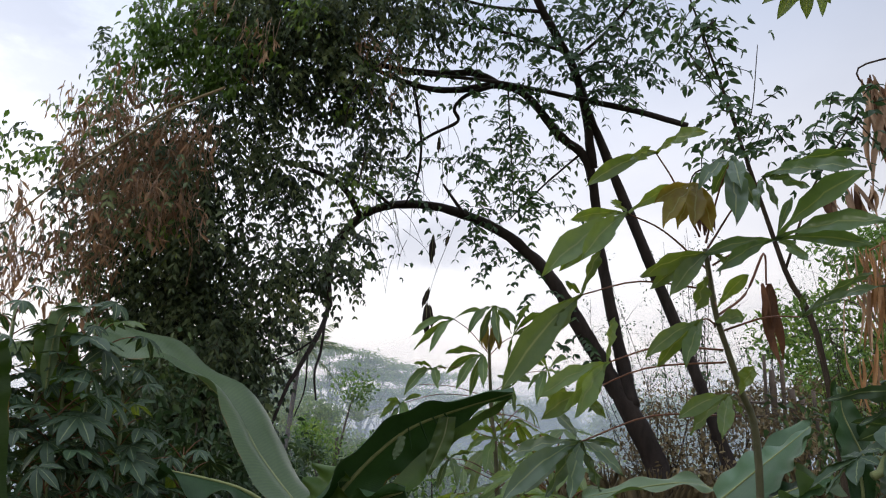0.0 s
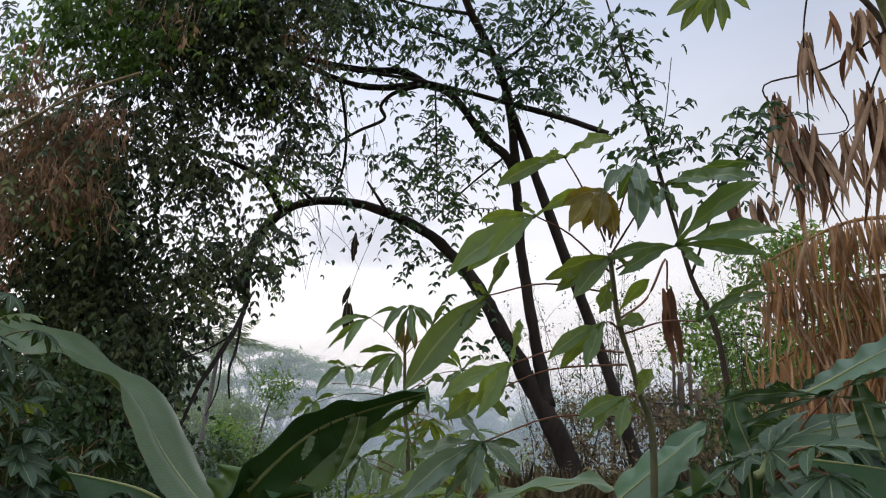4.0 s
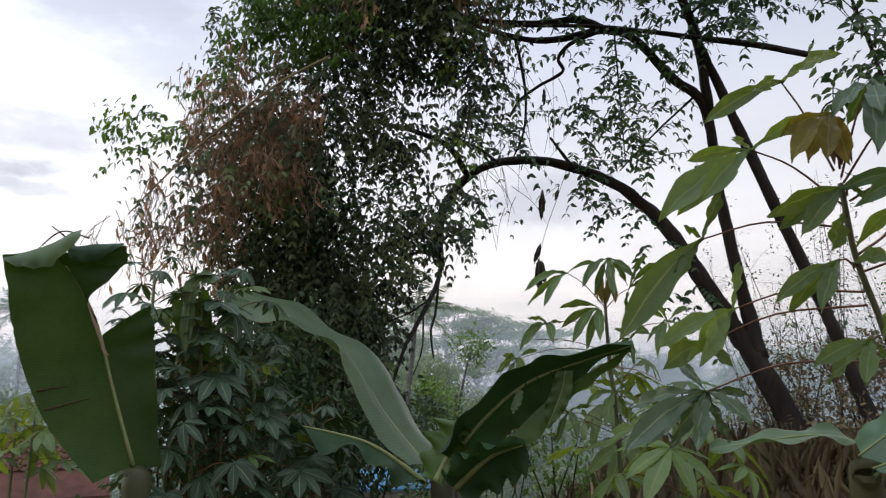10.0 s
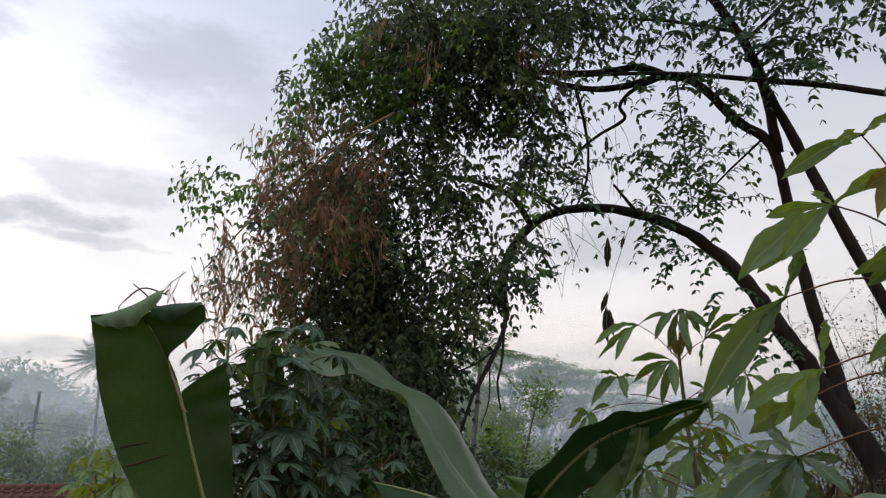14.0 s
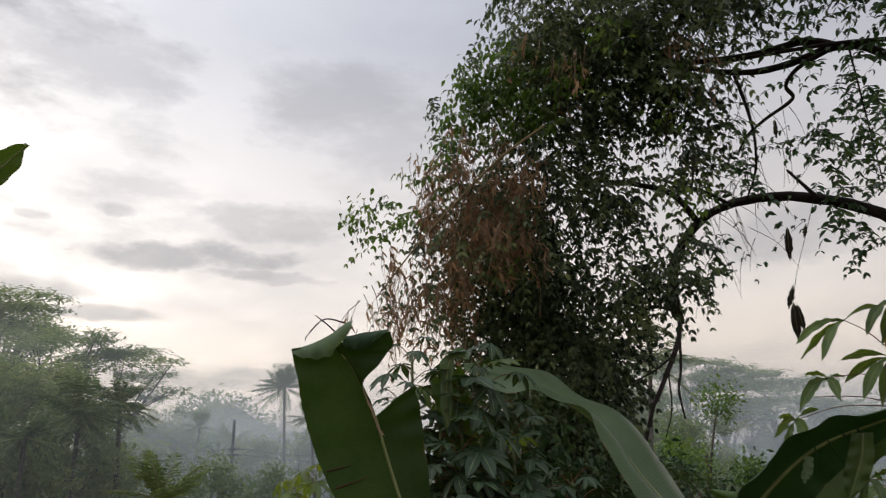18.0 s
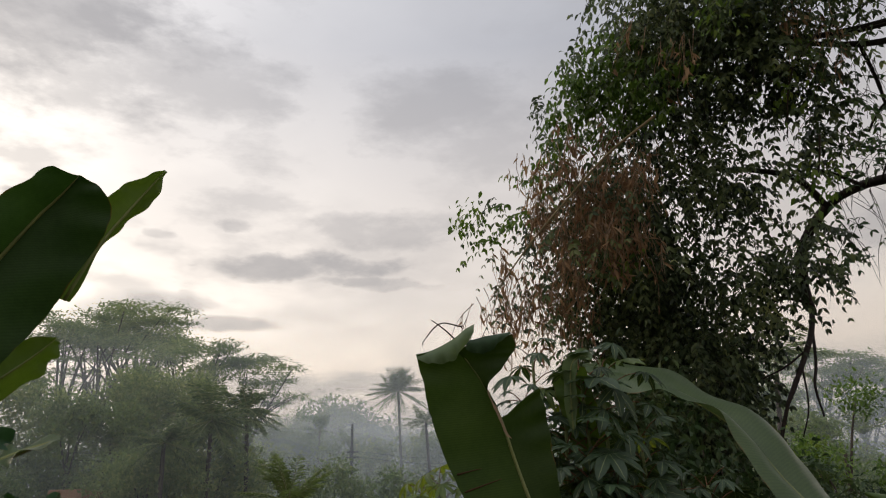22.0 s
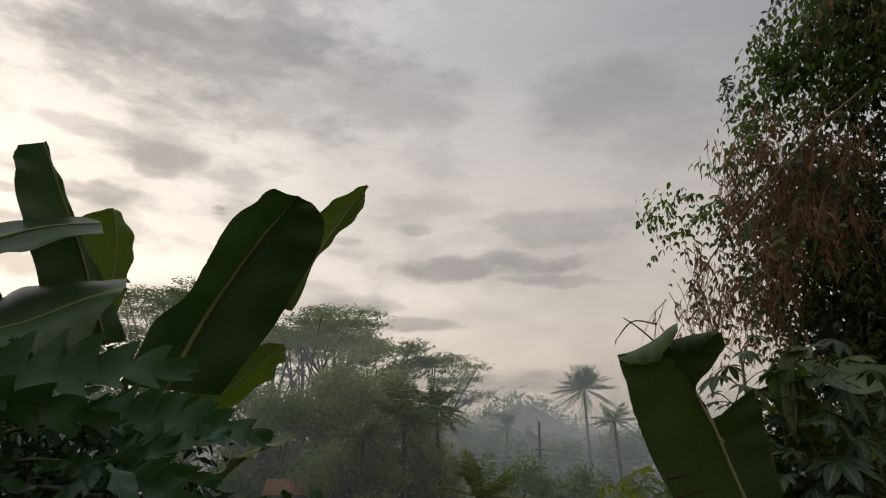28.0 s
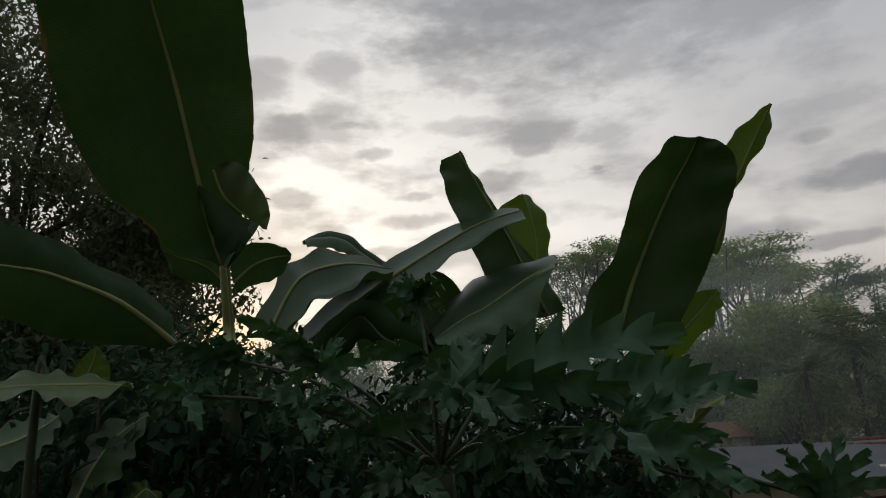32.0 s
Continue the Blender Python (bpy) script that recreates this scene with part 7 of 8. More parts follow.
# ---- papaya ----
papaya = thing("papaya_plant", foot(at(93.6, -13.8, 1.50)), "low papaya with deeply cut, jagged green leaves", "plant")
tube("trunk", [foot(at(93.6, -13.8, 1.50)), at(93.1, -4.7, 1.50), at(93.1, 1.2, 1.50)], [0.03, 0.025, 0.018], M_DARKST, papaya, "", 8)
for k, (p, hub, tips, wide) in enumerate((
    (at(93.1, 1.2, 1.50), at(93.2, 6.5, 1.30), (at(78.6, 9.7, 1.18), at(83.1, 6.3, 1.15), at(89.9, 4.7, 1.16), at(92.9, 4.6, 1.14), at(95.5, 5.0, 1.20), at(97.7, 6.3, 1.32), at(94.8, 8.3, 1.41), at(91.1, 9.9, 1.44), at(88.7, 9.3, 1.38),), 0.3),
    (at(93.1, 1.2, 1.50), at(93.0, 12.7, 1.76), (at(95.4, 13.3, 1.69), at(94.6, 11.1, 1.73), at(91.7, 13.6, 1.65), at(90.9, 11.6, 1.78), at(93.3, 10.2, 1.71), at(93.8, 14.1, 1.82), at(92.4, 14.2, 1.67),), 0.42),
    (at(93.1, 1.2, 1.50), at(101.0, 8.1, 1.53), (at(104.5, 10.5, 1.49), at(106.2, 11.4, 1.53), at(99.3, 6.6, 1.45), at(103.2, 6.7, 1.56), at(97.8, 8.4, 1.48), at(99.2, 9.9, 1.58), at(102.2, 10.0, 1.48),), 0.34),
    (at(93.1, 1.2, 1.50), at(98.5, 3.8, 1.42), (at(101.9, 3.0, 1.37), at(97.1, 2.4, 1.39), at(94.8, 4.7, 1.32), at(96.5, 6.0, 1.43), at(100.6, 5.8, 1.39), at(99.4, 1.6, 1.46),), 0.36),
    (at(93.1, 1.2, 1.50), at(82.0, 3.4, 1.34), (at(75.7, -0.4, 1.20), at(75.3, 2.5, 1.31), at(76.6, 5.0, 1.42), at(74.2, 5.4, 1.46), at(85.3, 1.0, 1.25), at(86.4, 3.1, 1.31), at(81.7, 0.4, 1.18),), 0.26),
    (at(93.1, 1.2, 1.50), at(83.8, 5.9, 1.51), (at(78.9, 3.8, 1.41), at(71.0, 5.0, 1.54), at(80.7, 5.4, 1.41), at(86.7, 4.9, 1.55), at(85.9, 7.2, 1.48), at(73.7, 6.3, 1.61),), 0.28),
    (at(93.1, 1.2, 1.50), at(105.2, 8.4, 1.75), (at(109.8, 9.2, 1.70), at(108.4, 7.7, 1.73), at(107.3, 9.9, 1.67), at(103.1, 8.3, 1.77), at(104.2, 6.6, 1.70), at(105.8, 6.2, 1.81),), 0.34),
    (at(93.1, 1.2, 1.50), at(71.3, -1.3, 1.23), (at(74.7, 0.5, 1.19), at(73.2, 1.8, 1.22), at(72.1, 2.3, 1.17), at(69.1, 2.2, 1.24), at(68.3, 1.4, 1.18), at(66.6, -0.5, 1.25),), 0.3),
    (at(93.1, 1.2, 1.50), at(93.9, 8.3, 1.45), (at(98.5, 9.5, 1.41), at(96.3, 9.9, 1.45), at(92.2, 9.1, 1.37), at(90.4, 7.4, 1.46), at(96.9, 7.7, 1.43), at(93.7, 6.4, 1.50),), 0.36),
    (at(93.1, 1.2, 1.50), at(90.7, 2.6, 1.23), (at(94.8, 1.8, 1.20), at(92.9, 0.3, 1.22), at(89.5, 0.6, 1.15), at(86.6, 2.0, 1.23), at(88.0, 4.0, 1.19), at(92.0, 3.6, 1.28),), 0.36),
    (at(93.1, 1.2, 1.50), at(86.0, 8.7, 1.62), (at(89.5, 9.6, 1.57), at(87.7, 10.5, 1.60), at(84.5, 9.8, 1.52), at(82.3, 8.3, 1.63), at(85.2, 7.1, 1.57), at(88.2, 7.7, 1.68),), 0.36),
    (at(93.1, 1.2, 1.50), at(102.1, 5.6, 1.49), (at(105.6, 6.5, 1.44), at(104.7, 4.7, 1.47), at(101.9, 3.6, 1.40), at(99.1, 4.8, 1.49), at(100.2, 6.7, 1.44), at(103.3, 7.0, 1.54),), 0.36),
    (at(93.1, 1.2, 1.50), at(97.7, 1.3, 1.21), (at(100.9, 0.6, 1.17), at(98.6, -0.6, 1.19), at(95.9, 0.0, 1.14), at(94.6, 1.8, 1.22), at(97.2, 3.1, 1.18), at(99.7, 2.0, 1.26),), 0.36),
    (at(93.1, 1.2, 1.50), at(77.9, 0.0, 1.27), (at(80.8, -1.5, 1.22), at(76.4, -2.1, 1.24), at(75.5, -0.6, 1.18), at(75.8, 0.9, 1.28), at(79.5, 1.6, 1.24),), 0.34),
    (at(93.1, 1.2, 1.50), at(109.3, 6.5, 1.51), (at(112.2, 6.9, 1.46), at(111.3, 5.2, 1.50), at(109.0, 4.6, 1.43), at(106.5, 5.7, 1.52), at(107.6, 7.5, 1.47), at(110.2, 7.8, 1.56),), 0.36),
)):
    lobed(papaya, p, hub, tips, wide * 1.35, 0.05, 420 + k, M_PAP, 0.004, 1)


# ---- dried leaves on the other side ----
dry = thing("dead_branch", foot(at(-36.5, 0.1, 3.90)), "dead branch with bunches of dry brown leaves", "dead plant")
for pts, r in (
    ([foot(at(-41.4, 0.0, 3.90)), at(-43.9, 17.7, 3.85), at(-41.9, 28.0, 3.80), at(-39.1, 32.6, 3.80)], 0.02),
    ([at(-41.9, 28.0, 3.80), at(-37.6, 26.6, 3.80), at(-33.2, 26.4, 3.80), at(-33.9, 24.2, 3.80)], 0.006),
    ([at(-37.4, 32.3, 3.80), at(-36.4, 28.8, 3.80), at(-35.8, 22.6, 3.80)], 0.005),
    ([at(-42.7, 28.1, 3.80), at(-40.7, 25.3, 3.80), at(-39.8, 23.7, 3.80)], 0.006),
    ([at(-36.5, 27.2, 3.80), at(-38.4, 22.5, 3.80), at(-35.7, 22.3, 3.80)], 0.004),
    ([at(-43.0, 24.7, 3.80), at(-37.9, 21.8, 3.80), at(-35.5, 18.7, 3.80)], 0.004),
):
    tube("twig", pts, [r, r * 0.8, r * 0.6], M_TWIG, dry, "", 5)
kk = 0
for p, n, ln in ((at(-33.9, 25.8, 3.83), 13, 0.62), (at(-33.9, 24.0, 3.83), 9, 0.55), (at(-35.6, 23.1, 3.83), 20, 0.58), (at(-35.7, 22.5, 3.83), 8, 0.50), (at(-36.4, 29.4, 3.83), 10, 0.42), (at(-38.0, 22.3, 3.83), 10, 0.44), (at(-39.8, 25.0, 3.83), 13, 0.55), (at(-40.1, 24.0, 3.83), 10, 0.62), (at(-38.6, 30.1, 3.83), 4, 0.20), (at(-39.5, 28.1, 3.83), 5, 0.26), (at(-40.5, 29.9, 3.83), 9, 0.3), (at(-41.5, 28.5, 3.83), 6, 0.3), (at(-32.6, 18.6, 3.93), 4, 0.2), (at(-30.1, 18.8, 3.93), 6, 0.2), (at(-31.3, 19.0, 3.93), 5, 0.22)):
    for i in range(n):
        kk += 1
        j = Vector((rng.normal() * 0.012, rng.normal() * 0.012, -0.04 * rng.random()))
        hanging_leaf(dry, Vector(p) + j, ln * (0.45 + 0.55 * rng.random()), 0.020 + 0.022 * rng.random(), 100 + kk, M_DRYLEAF if i % 5 else M_POD, rng.normal() * 0.08, "leaf", (rng.normal() * 0.16, rng.normal() * 0.12))
thatch = thing("dead_banana_plant", foot(at(-37.2, -3.4, 4.70)), "dead banana plant with a curtain of dry rusty leaves", "dead plant")
tube("stem", [foot(at(-37.8, -3.4, 4.70)), at(-39.5, 7.2, 4.70), at(-40.2, 15.5, 4.70)], [0.09, 0.08, 0.06], M_RUST, thatch, "", 8)
for pts in ([at(-40.6, 15.8, 4.70), at(-36.9, 15.9, 4.60), at(-31.8, 14.0, 4.50)], [at(-39.7, 12.1, 4.70), at(-36.2, 11.8, 4.60), at(-31.1, 12.0, 4.50)], [at(-39.1, 8.8, 4.70), at(-35.8, 9.1, 4.60), at(-31.4, 6.7, 4.50)], [at(-38.9, 7.3, 4.60), at(-35.8, 6.8, 4.50), at(-32.7, 4.3, 4.40)]):
    tube("rib", pts, [0.014, 0.01, 0.006], M_RUST, thatch, "", 5)
    c = spline(pts, 10)
    for i, p in enumerate(c):
        for _ in range(7):
            kk += 1
            hanging_leaf(thatch, p + Vector((rng.normal() * 0.05, rng.normal() * 0.08, 0)), rng.uniform(0.12, 0.5), rng.uniform(0.010, 0.030), 300 + kk, M_RUST if kk % 3 else M_DRYLEAF, rng.normal() * 0.1, "leaf", (rng.normal() * 0.16, rng.normal() * 0.1))

# slender sapling with feathered leaves
sap = thing("sapling", foot(at(-27.4, -3.0, 3.20)), "slender sapling with small paired leaves against the sky", "tree", "saplings")
tube("trunk", [foot(at(-27.7, -3.0, 3.20)), at(-28.0, 5.1, 3.20), at(-26.3, 13.3, 3.20), at(-24.9, 20.5, 3.20), at(-23.5, 27.4, 3.20), at(-22.0, 33.3, 3.20), at(-21.2, 36.1, 3.20)], [0.016, 0.013, 0.011, 0.009, 0.006, 0.004, 0.003], M_TWIG, sap, "", 6)
tube("branch", [at(-24.9, 20.5, 3.20), at(-21.2, 21.4, 3.20), at(-20.0, 19.9, 3.20)], [0.005, 0.003], M_TWIG, sap, "", 5)
tube("branch", [at(-26.3, 13.3, 3.20), at(-29.0, 19.0, 3.20), at(-32.7, 23.5, 3.20)], [0.006, 0.003], M_TWIG, sap, "", 5)
tube("branch", [at(-24.1, 24.0, 3.20), at(-25.4, 24.8, 3.20), at(-26.6, 29.6, 3.20)], [0.003, 0.0015], M_TWIG, sap, "", 4)
sprays(sap, [(at(-23.9, 25.7, 3.20), 0.12, 9), (at(-22.2, 30.0, 3.20), 0.14, 12), (at(-21.7, 32.5, 3.20), 0.14, 14), (at(-23.3, 31.0, 3.20), 0.1, 8), (at(-24.9, 23.8, 3.20), 0.14, 9), (at(-31.2, 23.4, 3.20), 0.16, 12), (at(-29.1, 22.2, 3.20), 0.14, 10), (at(-33.1, 23.7, 3.20), 0.12, 8), (at(-26.1, 23.6, 3.20), 0.1, 6), (at(-22.3, 23.4, 3.20), 0.1, 5)], M_PINNATE, 17, (0.10, 0.2), 0.05, True, (3, 6))


# ---- shrubs, scrub and far trees ----
def shrub(name, place, radius, label, seed, material=M_SHRUB, size=0.06, dens=1.0, squash=(1, 1, 0.8), category="shrub", group="shrubs", clumps=None):
    rg = np.random.default_rng(seed)
    place = Vector(place)
    b = foot(place)
    sh = thing(name, b, label, category, group)
    st = []
    for _ in range(6):
        q = place + Vector(rand_dirs(rg, 1)[0] * radius * 0.7)
        st.append(tube_data([b + Vector((rg.normal() * 0.05, rg.normal() * 0.05, 0)), b.lerp(q, 0.5) + Vector(rg.normal(size=3) * 0.1 * radius), q], [size * 0.25, size * 0.15, size * 0.07], 4, 4))
    for v, f in st:
        part("stem", mesh_from("stem", v, f), M_TWIG, sh)
    k = clumps or int(90 * dens * (radius / size / 8) ** 2)
    lv = [clump_leaves(rg, place + Vector(rand_dirs(rg, 1)[0] * radius * 0.55), radius * rg.uniform(0.4, 0.7), max(3, k // 7), 8, size, 0.4, squash) for _ in range(7)]
    o = part("foliage", leaf_cloud("foliage", *cat(lv)), material, sh)
    o["kind"] = "stuff"
    return sh


def broadleaf(place_top, place_base, crown_r, label, seed, material=M_FAR, size=0.35, blobs=14, dens=1.0, flat=False, squash=0.75, group="far trees", name="tree"):
    """A tree far off: tapered trunk, limbs to each clump of leaves, a crown with gaps."""
    rg = np.random.default_rng(seed)
    top, b = Vector(place_top), Vector(place_base)
    t = thing(name, b, label, "tree", group)
    h = (top - b).length
    fork_at = b.lerp(top, 0.45)
    r0 = max(0.05, h * 0.014)
    tube("trunk", [b - Vector((0, 0, 0.3)), b.lerp(top, 0.25) + Vector((rg.normal() * 0.02 * h, 0, 0)), fork_at, b.lerp(top, 0.75)], [r0 * 1.3, r0, r0 * 0.8, r0 * 0.4], M_BARKL, t, "", 7)
    lv, lm = [], []
    for i in range(blobs):
        d = rand_dirs(rg, 1)[0]
        if flat:
            # thin level plates of leaves on an umbrella of limbs
            rho, a = rg.random() ** 0.5, rg.uniform(0, 2 * math.pi)
            r = crown_r * rg.uniform(0.15, 0.30)
            c = top + Vector((math.cos(a) * rho * crown_r * 1.15, math.sin(a) * rho * crown_r, -crown_r * (0.30 * rho ** 2 + 0.24 * rg.integers(0, 4) * rho) - 0.1 * r))
            q = clump_leaves(rg, c, r, int(dens * (r / size) ** 2 * 2.3) + 4, 5, size, 0.05, (1.5, 1.5, 0.06), 0.0, 0.0)
            q[0][:, 2] = c.z + (q[0][:, 2] - c.z) * 0.35
            q[1][:, 2] *= 0.35
            q[2][:, 2] += 1.2
        else:
            r, sq = crown_r * rg.uniform(0.20, 0.36), (1, 1, squash)
            c = b.lerp(top, 0.6) + Vector((d[0] * crown_r * 0.8, d[1] * crown_r * 0.8, d[2] * h * 0.40 - r * 0.4))
            k = int(dens * (r / size) ** 2 * 3.4) + 4
            q = clump_leaves(rg, c, r, k, 6, size, 0.25, sq, 0.6, 1.3)
        lv.append(q)
        if i < (14 if flat else 9):
            s = b.lerp(top, rg.uniform(0.4, 0.65))
            lm.append(tube_data([s, s.lerp(c, 0.5) + Vector((0, 0, 0.03 * h)), c], [r0 * 0.4, r0 * 0.28, r0 * 0.12], 5, 4))
    for v, f in lm:
        part("limb", mesh_from("limb", v, f), M_BARKL, t)
    o = part("crown", leaf_cloud("crown", *cat(lv)), material, t)
    o["kind"] = "stuff"
    return t


def palm(crown_at, base, frond, label, seed, n=20, young=False, group="palms"):
    rg = np.random.default_rng(seed)
    c, b = Vector(crown_at), Vector(base)
    t = thing("coconut_palm", b, label, "palm tree", group)
    if not young:
        r = 0.15
        tube("trunk", [b - Vector((0, 0, 0.3)), b.lerp(c, 0.4) + Vector((rg.normal() * 0.3, 0, 0)), c], [r * 1.3, r, r * 0.75], M_BARKL, t, "", 8)
    for i in range(n):
        a = i * 2.4 + rg.uniform(-0.3, 0.3)
        e = rg.uniform(-0.7, 1.45) if not young else rg.uniform(0.15, 1.35)
        ln = frond * rg.uniform(0.85, 1.1)
        d = Vector((math.cos(a) * math.cos(e), math.sin(a) * math.cos(e), math.sin(e)))
        s = np.linspace(0, 1, 22)
        path = np.array(c)[None] + np.array(d)[None] * (s * ln)[:, None] + np.array((0, 0, -1.0))[None] * (ln * (0.20 + 0.05 * max(0, e)) * s ** 2.0)[:, None]
        tang = np.gradient(path, axis=0)
        side = np.cross(tang, (0, 0, 1.0))
        side /= np.maximum(np.linalg.norm(side, axis=1, keepdims=True), 1e-6)
        tang /= np.linalg.norm(tang, axis=1, keepdims=True)
        p2 = np.concatenate([path[2:], path[2:]])
        ax = np.concatenate([side[2:] + tang[2:] * 0.6, -side[2:] + tang[2:] * 0.6])
        ax[:, 2] -= 0.2 if young else 0.55
        ax += rg.normal(size=ax.shape) * 0.15
        nor = rand_dirs(rg, len(ax)) + np.array((0, -0.3, 0.3))[None]
        l2 = frond * 0.20 * np.tile(np.sin(np.pi * (0.12 + 0.82 * s[2:])), 2)
        fr = part("frond", leaf_cloud("frond", p2, ax, nor, l2, np.full(len(l2), frond * (0.016 if young else 0.024))), M_YPALM if young else M_PALM, t)
        v, f = tube_data([Vector(q) for q in path[::5]], [0.035, 0.02, 0.008], 4, 2)
        part("rachis", mesh_from("rachis", v, f), M_RIB, fr)
    return t


SEED = 900
# woods in the valley: bearing, rise of the top, distance, crown radius, flat-topped or not
WOODS = [
    (61.7, 13.2, 80, 6.5, 1), (59.3, 13.8, 85, 5.0, 1), (55.7, 11.3, 70, 5.0, 1), (51.8, 10.1, 70, 5.5, 1), (64.0, 11.8, 80, 5.0, 1),
    (60.1, 8.7, 55, 5.0, 0), (56.4, 8.7, 52, 5.0, 0), (53.8, 6.6, 50, 4.0, 0), (63.1, 6.6, 52, 4.5, 0), (57.8, 3.7, 45, 4.0, 0), (67.0, 8.4, 60, 5.0, 0),
    (49.0, 5.1, 95, 5.0, 0), (46.9, 4.4, 95, 5.0, 0), (50.3, 3.6, 80, 5.0, 0), (44.2, 3.9, 80, 4.5, 0), (41.6, 3.5, 70, 4.0, 0), (38.5, 4.0, 75, 4.5, 0), (35.4, 4.1, 75, 5, 0),
    (44.7, 2.3, 45, 3.0, 0), (41.6, 1.8, 45, 3.0, 0),
    (8.8, 8.6, 95, 6.0, 1), (6.4, 7.7, 95, 6.0, 1), (3.1, 7.2, 110, 7.0, 1), (5.0, 5.3, 100, 5.0, 1), (1.0, 5.4, 120, 7.0, 0), (-2.3, 4.7, 120, 7, 0), (-5.5, 4.4, 120, 7, 0), (-8.6, 4.1, 120, 8, 0),
    (12.5, 6.7, 60, 4.0, 0), (10.6, 4.4, 50, 4.0, 0), (5.8, 2.4, 60, 4.0, 0), (2.4, 1.0, 60, 5.0, 0), (-2.4, 0.4, 70, 5.0, 0), (15.2, 6.0, 60, 5.0, 0), (19.7, 5.4, 60, 5.0, 0), (23.7, 5.1, 60, 5.0, 0),
    (-14.5, 4.8, 90, 7.0, 0), (-17.9, 4.3, 90, 7.0, 0), (-21.6, 4.3, 80, 7.0, 0),
    (70.5, 14.6, 75, 6.0, 1), (72.9, 13.9, 75, 5.0, 1), (59.4, 12.2, 80, 5.5, 1), (78.7, 9.9, 60, 5.0, 0), (69.8, 9.2, 55, 5.0, 0), (83.3, 8.9, 55, 5.0, 0), (89.6, 8.7, 60, 5.0, 0), (94.1, 9.3, 55, 4.5, 0),
]
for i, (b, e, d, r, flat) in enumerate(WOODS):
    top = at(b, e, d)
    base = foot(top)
    # crowns take the haze-lightened leaf colour
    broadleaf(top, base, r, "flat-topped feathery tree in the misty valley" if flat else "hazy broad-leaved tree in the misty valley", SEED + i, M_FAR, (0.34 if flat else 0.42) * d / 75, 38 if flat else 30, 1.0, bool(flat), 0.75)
# undergrowth between the trees, and the woods on the hill
rg = np.random.default_rng(61)
lv, lh = [], []
for _ in range(330):
    a, r = radians(rg.uniform(-24, 84)), rg.uniform(34, 78)
    x, y = -math.sin(a) * r, math.cos(a) * r
    rr = rg.uniform(1.2, 2.6)
    lv.append(clump_leaves(rg, (x, y, ground_z(x, y) + rr * 0.7), rr, 34, 6, 0.0062 * r, 0.2, (1, 1, 0.9), 0.6, 1.2))
for _ in range(620):
    a, r = radians(rg.uniform(26, 66)), rg.uniform(150, 400)
    x, y = -math.sin(a) * r, math.cos(a) * r
    rr = rg.uniform(3.0, 6.5)
    lh.append(clump_leaves(rg, (x, y, ground_z(x, y) + rr * 0.8), rr, 9, 6, 0.006 * r, 0.2, (1, 1, 1.1), 0.6, 1.2))
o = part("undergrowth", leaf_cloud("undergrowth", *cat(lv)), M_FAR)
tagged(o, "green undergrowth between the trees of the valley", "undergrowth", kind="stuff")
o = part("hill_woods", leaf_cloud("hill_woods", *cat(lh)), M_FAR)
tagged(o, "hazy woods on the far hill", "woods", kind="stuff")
# yellow-green tree nearer
broadleaf(at(7.8, 7.2, 22.00), foot(at(9.2, -4.2, 22.00)), 1.5, "slim yellow-green young tree with drooping foliage", 77, M_LIME, 0.13, 20, 1.3, False, 0.8, "near trees")
broadleaf(at(8.0, 3.0, 18.00), foot(at(8.8, -4.2, 18.00)), 1.2, "drooping green young tree", 78, M_SHRUB, 0.14, 12, 1.0, False, 0.5, "near trees")
broadleaf(at(-32.6, 15.9, 13.00), foot(at(-31.1, 1.6, 13.00)), 1.7, "leafy bright green tree behind the dry leaves", 79, M_LIME, 0.12, 20, 1.1, False, 0.8, "near trees")
broadleaf(at(-36.0, 15.8, 13.00), foot(at(-34.6, 1.5, 13.00)), 1.5, "leafy bright green tree behind the dry leaves", 80, M_LIME, 0.12, 18, 1.1, False, 0.8, "near trees")
# dark trees by the hidden sun
broadleaf(at(116.6, 32.6, 13.00), foot(at(113.4, 1.6, 13.00)), 3.2, "tall dark tree with dense small leaves", 81, M_BACKLIT, 0.10, 28, 0.95, False, 0.9, "near trees")
broadleaf(at(109.9, 17.8, 12.00), foot(at(108.7, 1.4, 12.00)), 2.2, "dark bushy tree beside the bananas", 82, M_BACKLIT, 0.10, 22, 1.3, False, 0.9, "near trees")
broadleaf(at(120.9, 23.0, 12.00), foot(at(118.3, 1.9, 12.00)), 2.6, "dark bushy tree beside the bananas", 83, M_BACKLIT, 0.10, 22, 1.3, False, 0.9, "near trees")
broadleaf(at(103.6, 12.4, 14.00), foot(at(103.1, 1.0, 14.00)), 1.8, "dark bushy tree beside the bananas", 84, M_BACKLIT, 0.10, 16, 1.3, False, 0.9, "near trees")

for k, (p, q, r) in enumerate(((at(109.4, 21.4, 11.27), at(108.0, 5.2, 11.26), 1.9), (at(115.5, 22.9, 11.28), at(113.8, 5.3, 11.28), 2.2), (at(103.9, 16.1, 12.26), at(103.4, 5.0, 12.25), 1.3), (at(113.3, 27.5, 14.27), at(111.0, 5.2, 14.27), 2.6))):
    broadleaf(p, foot(q), r, "dark bushy tree beside the bananas", 90 + k, M_BACKLIT, 0.10, 24, 0.8, False, 0.9, "near trees")

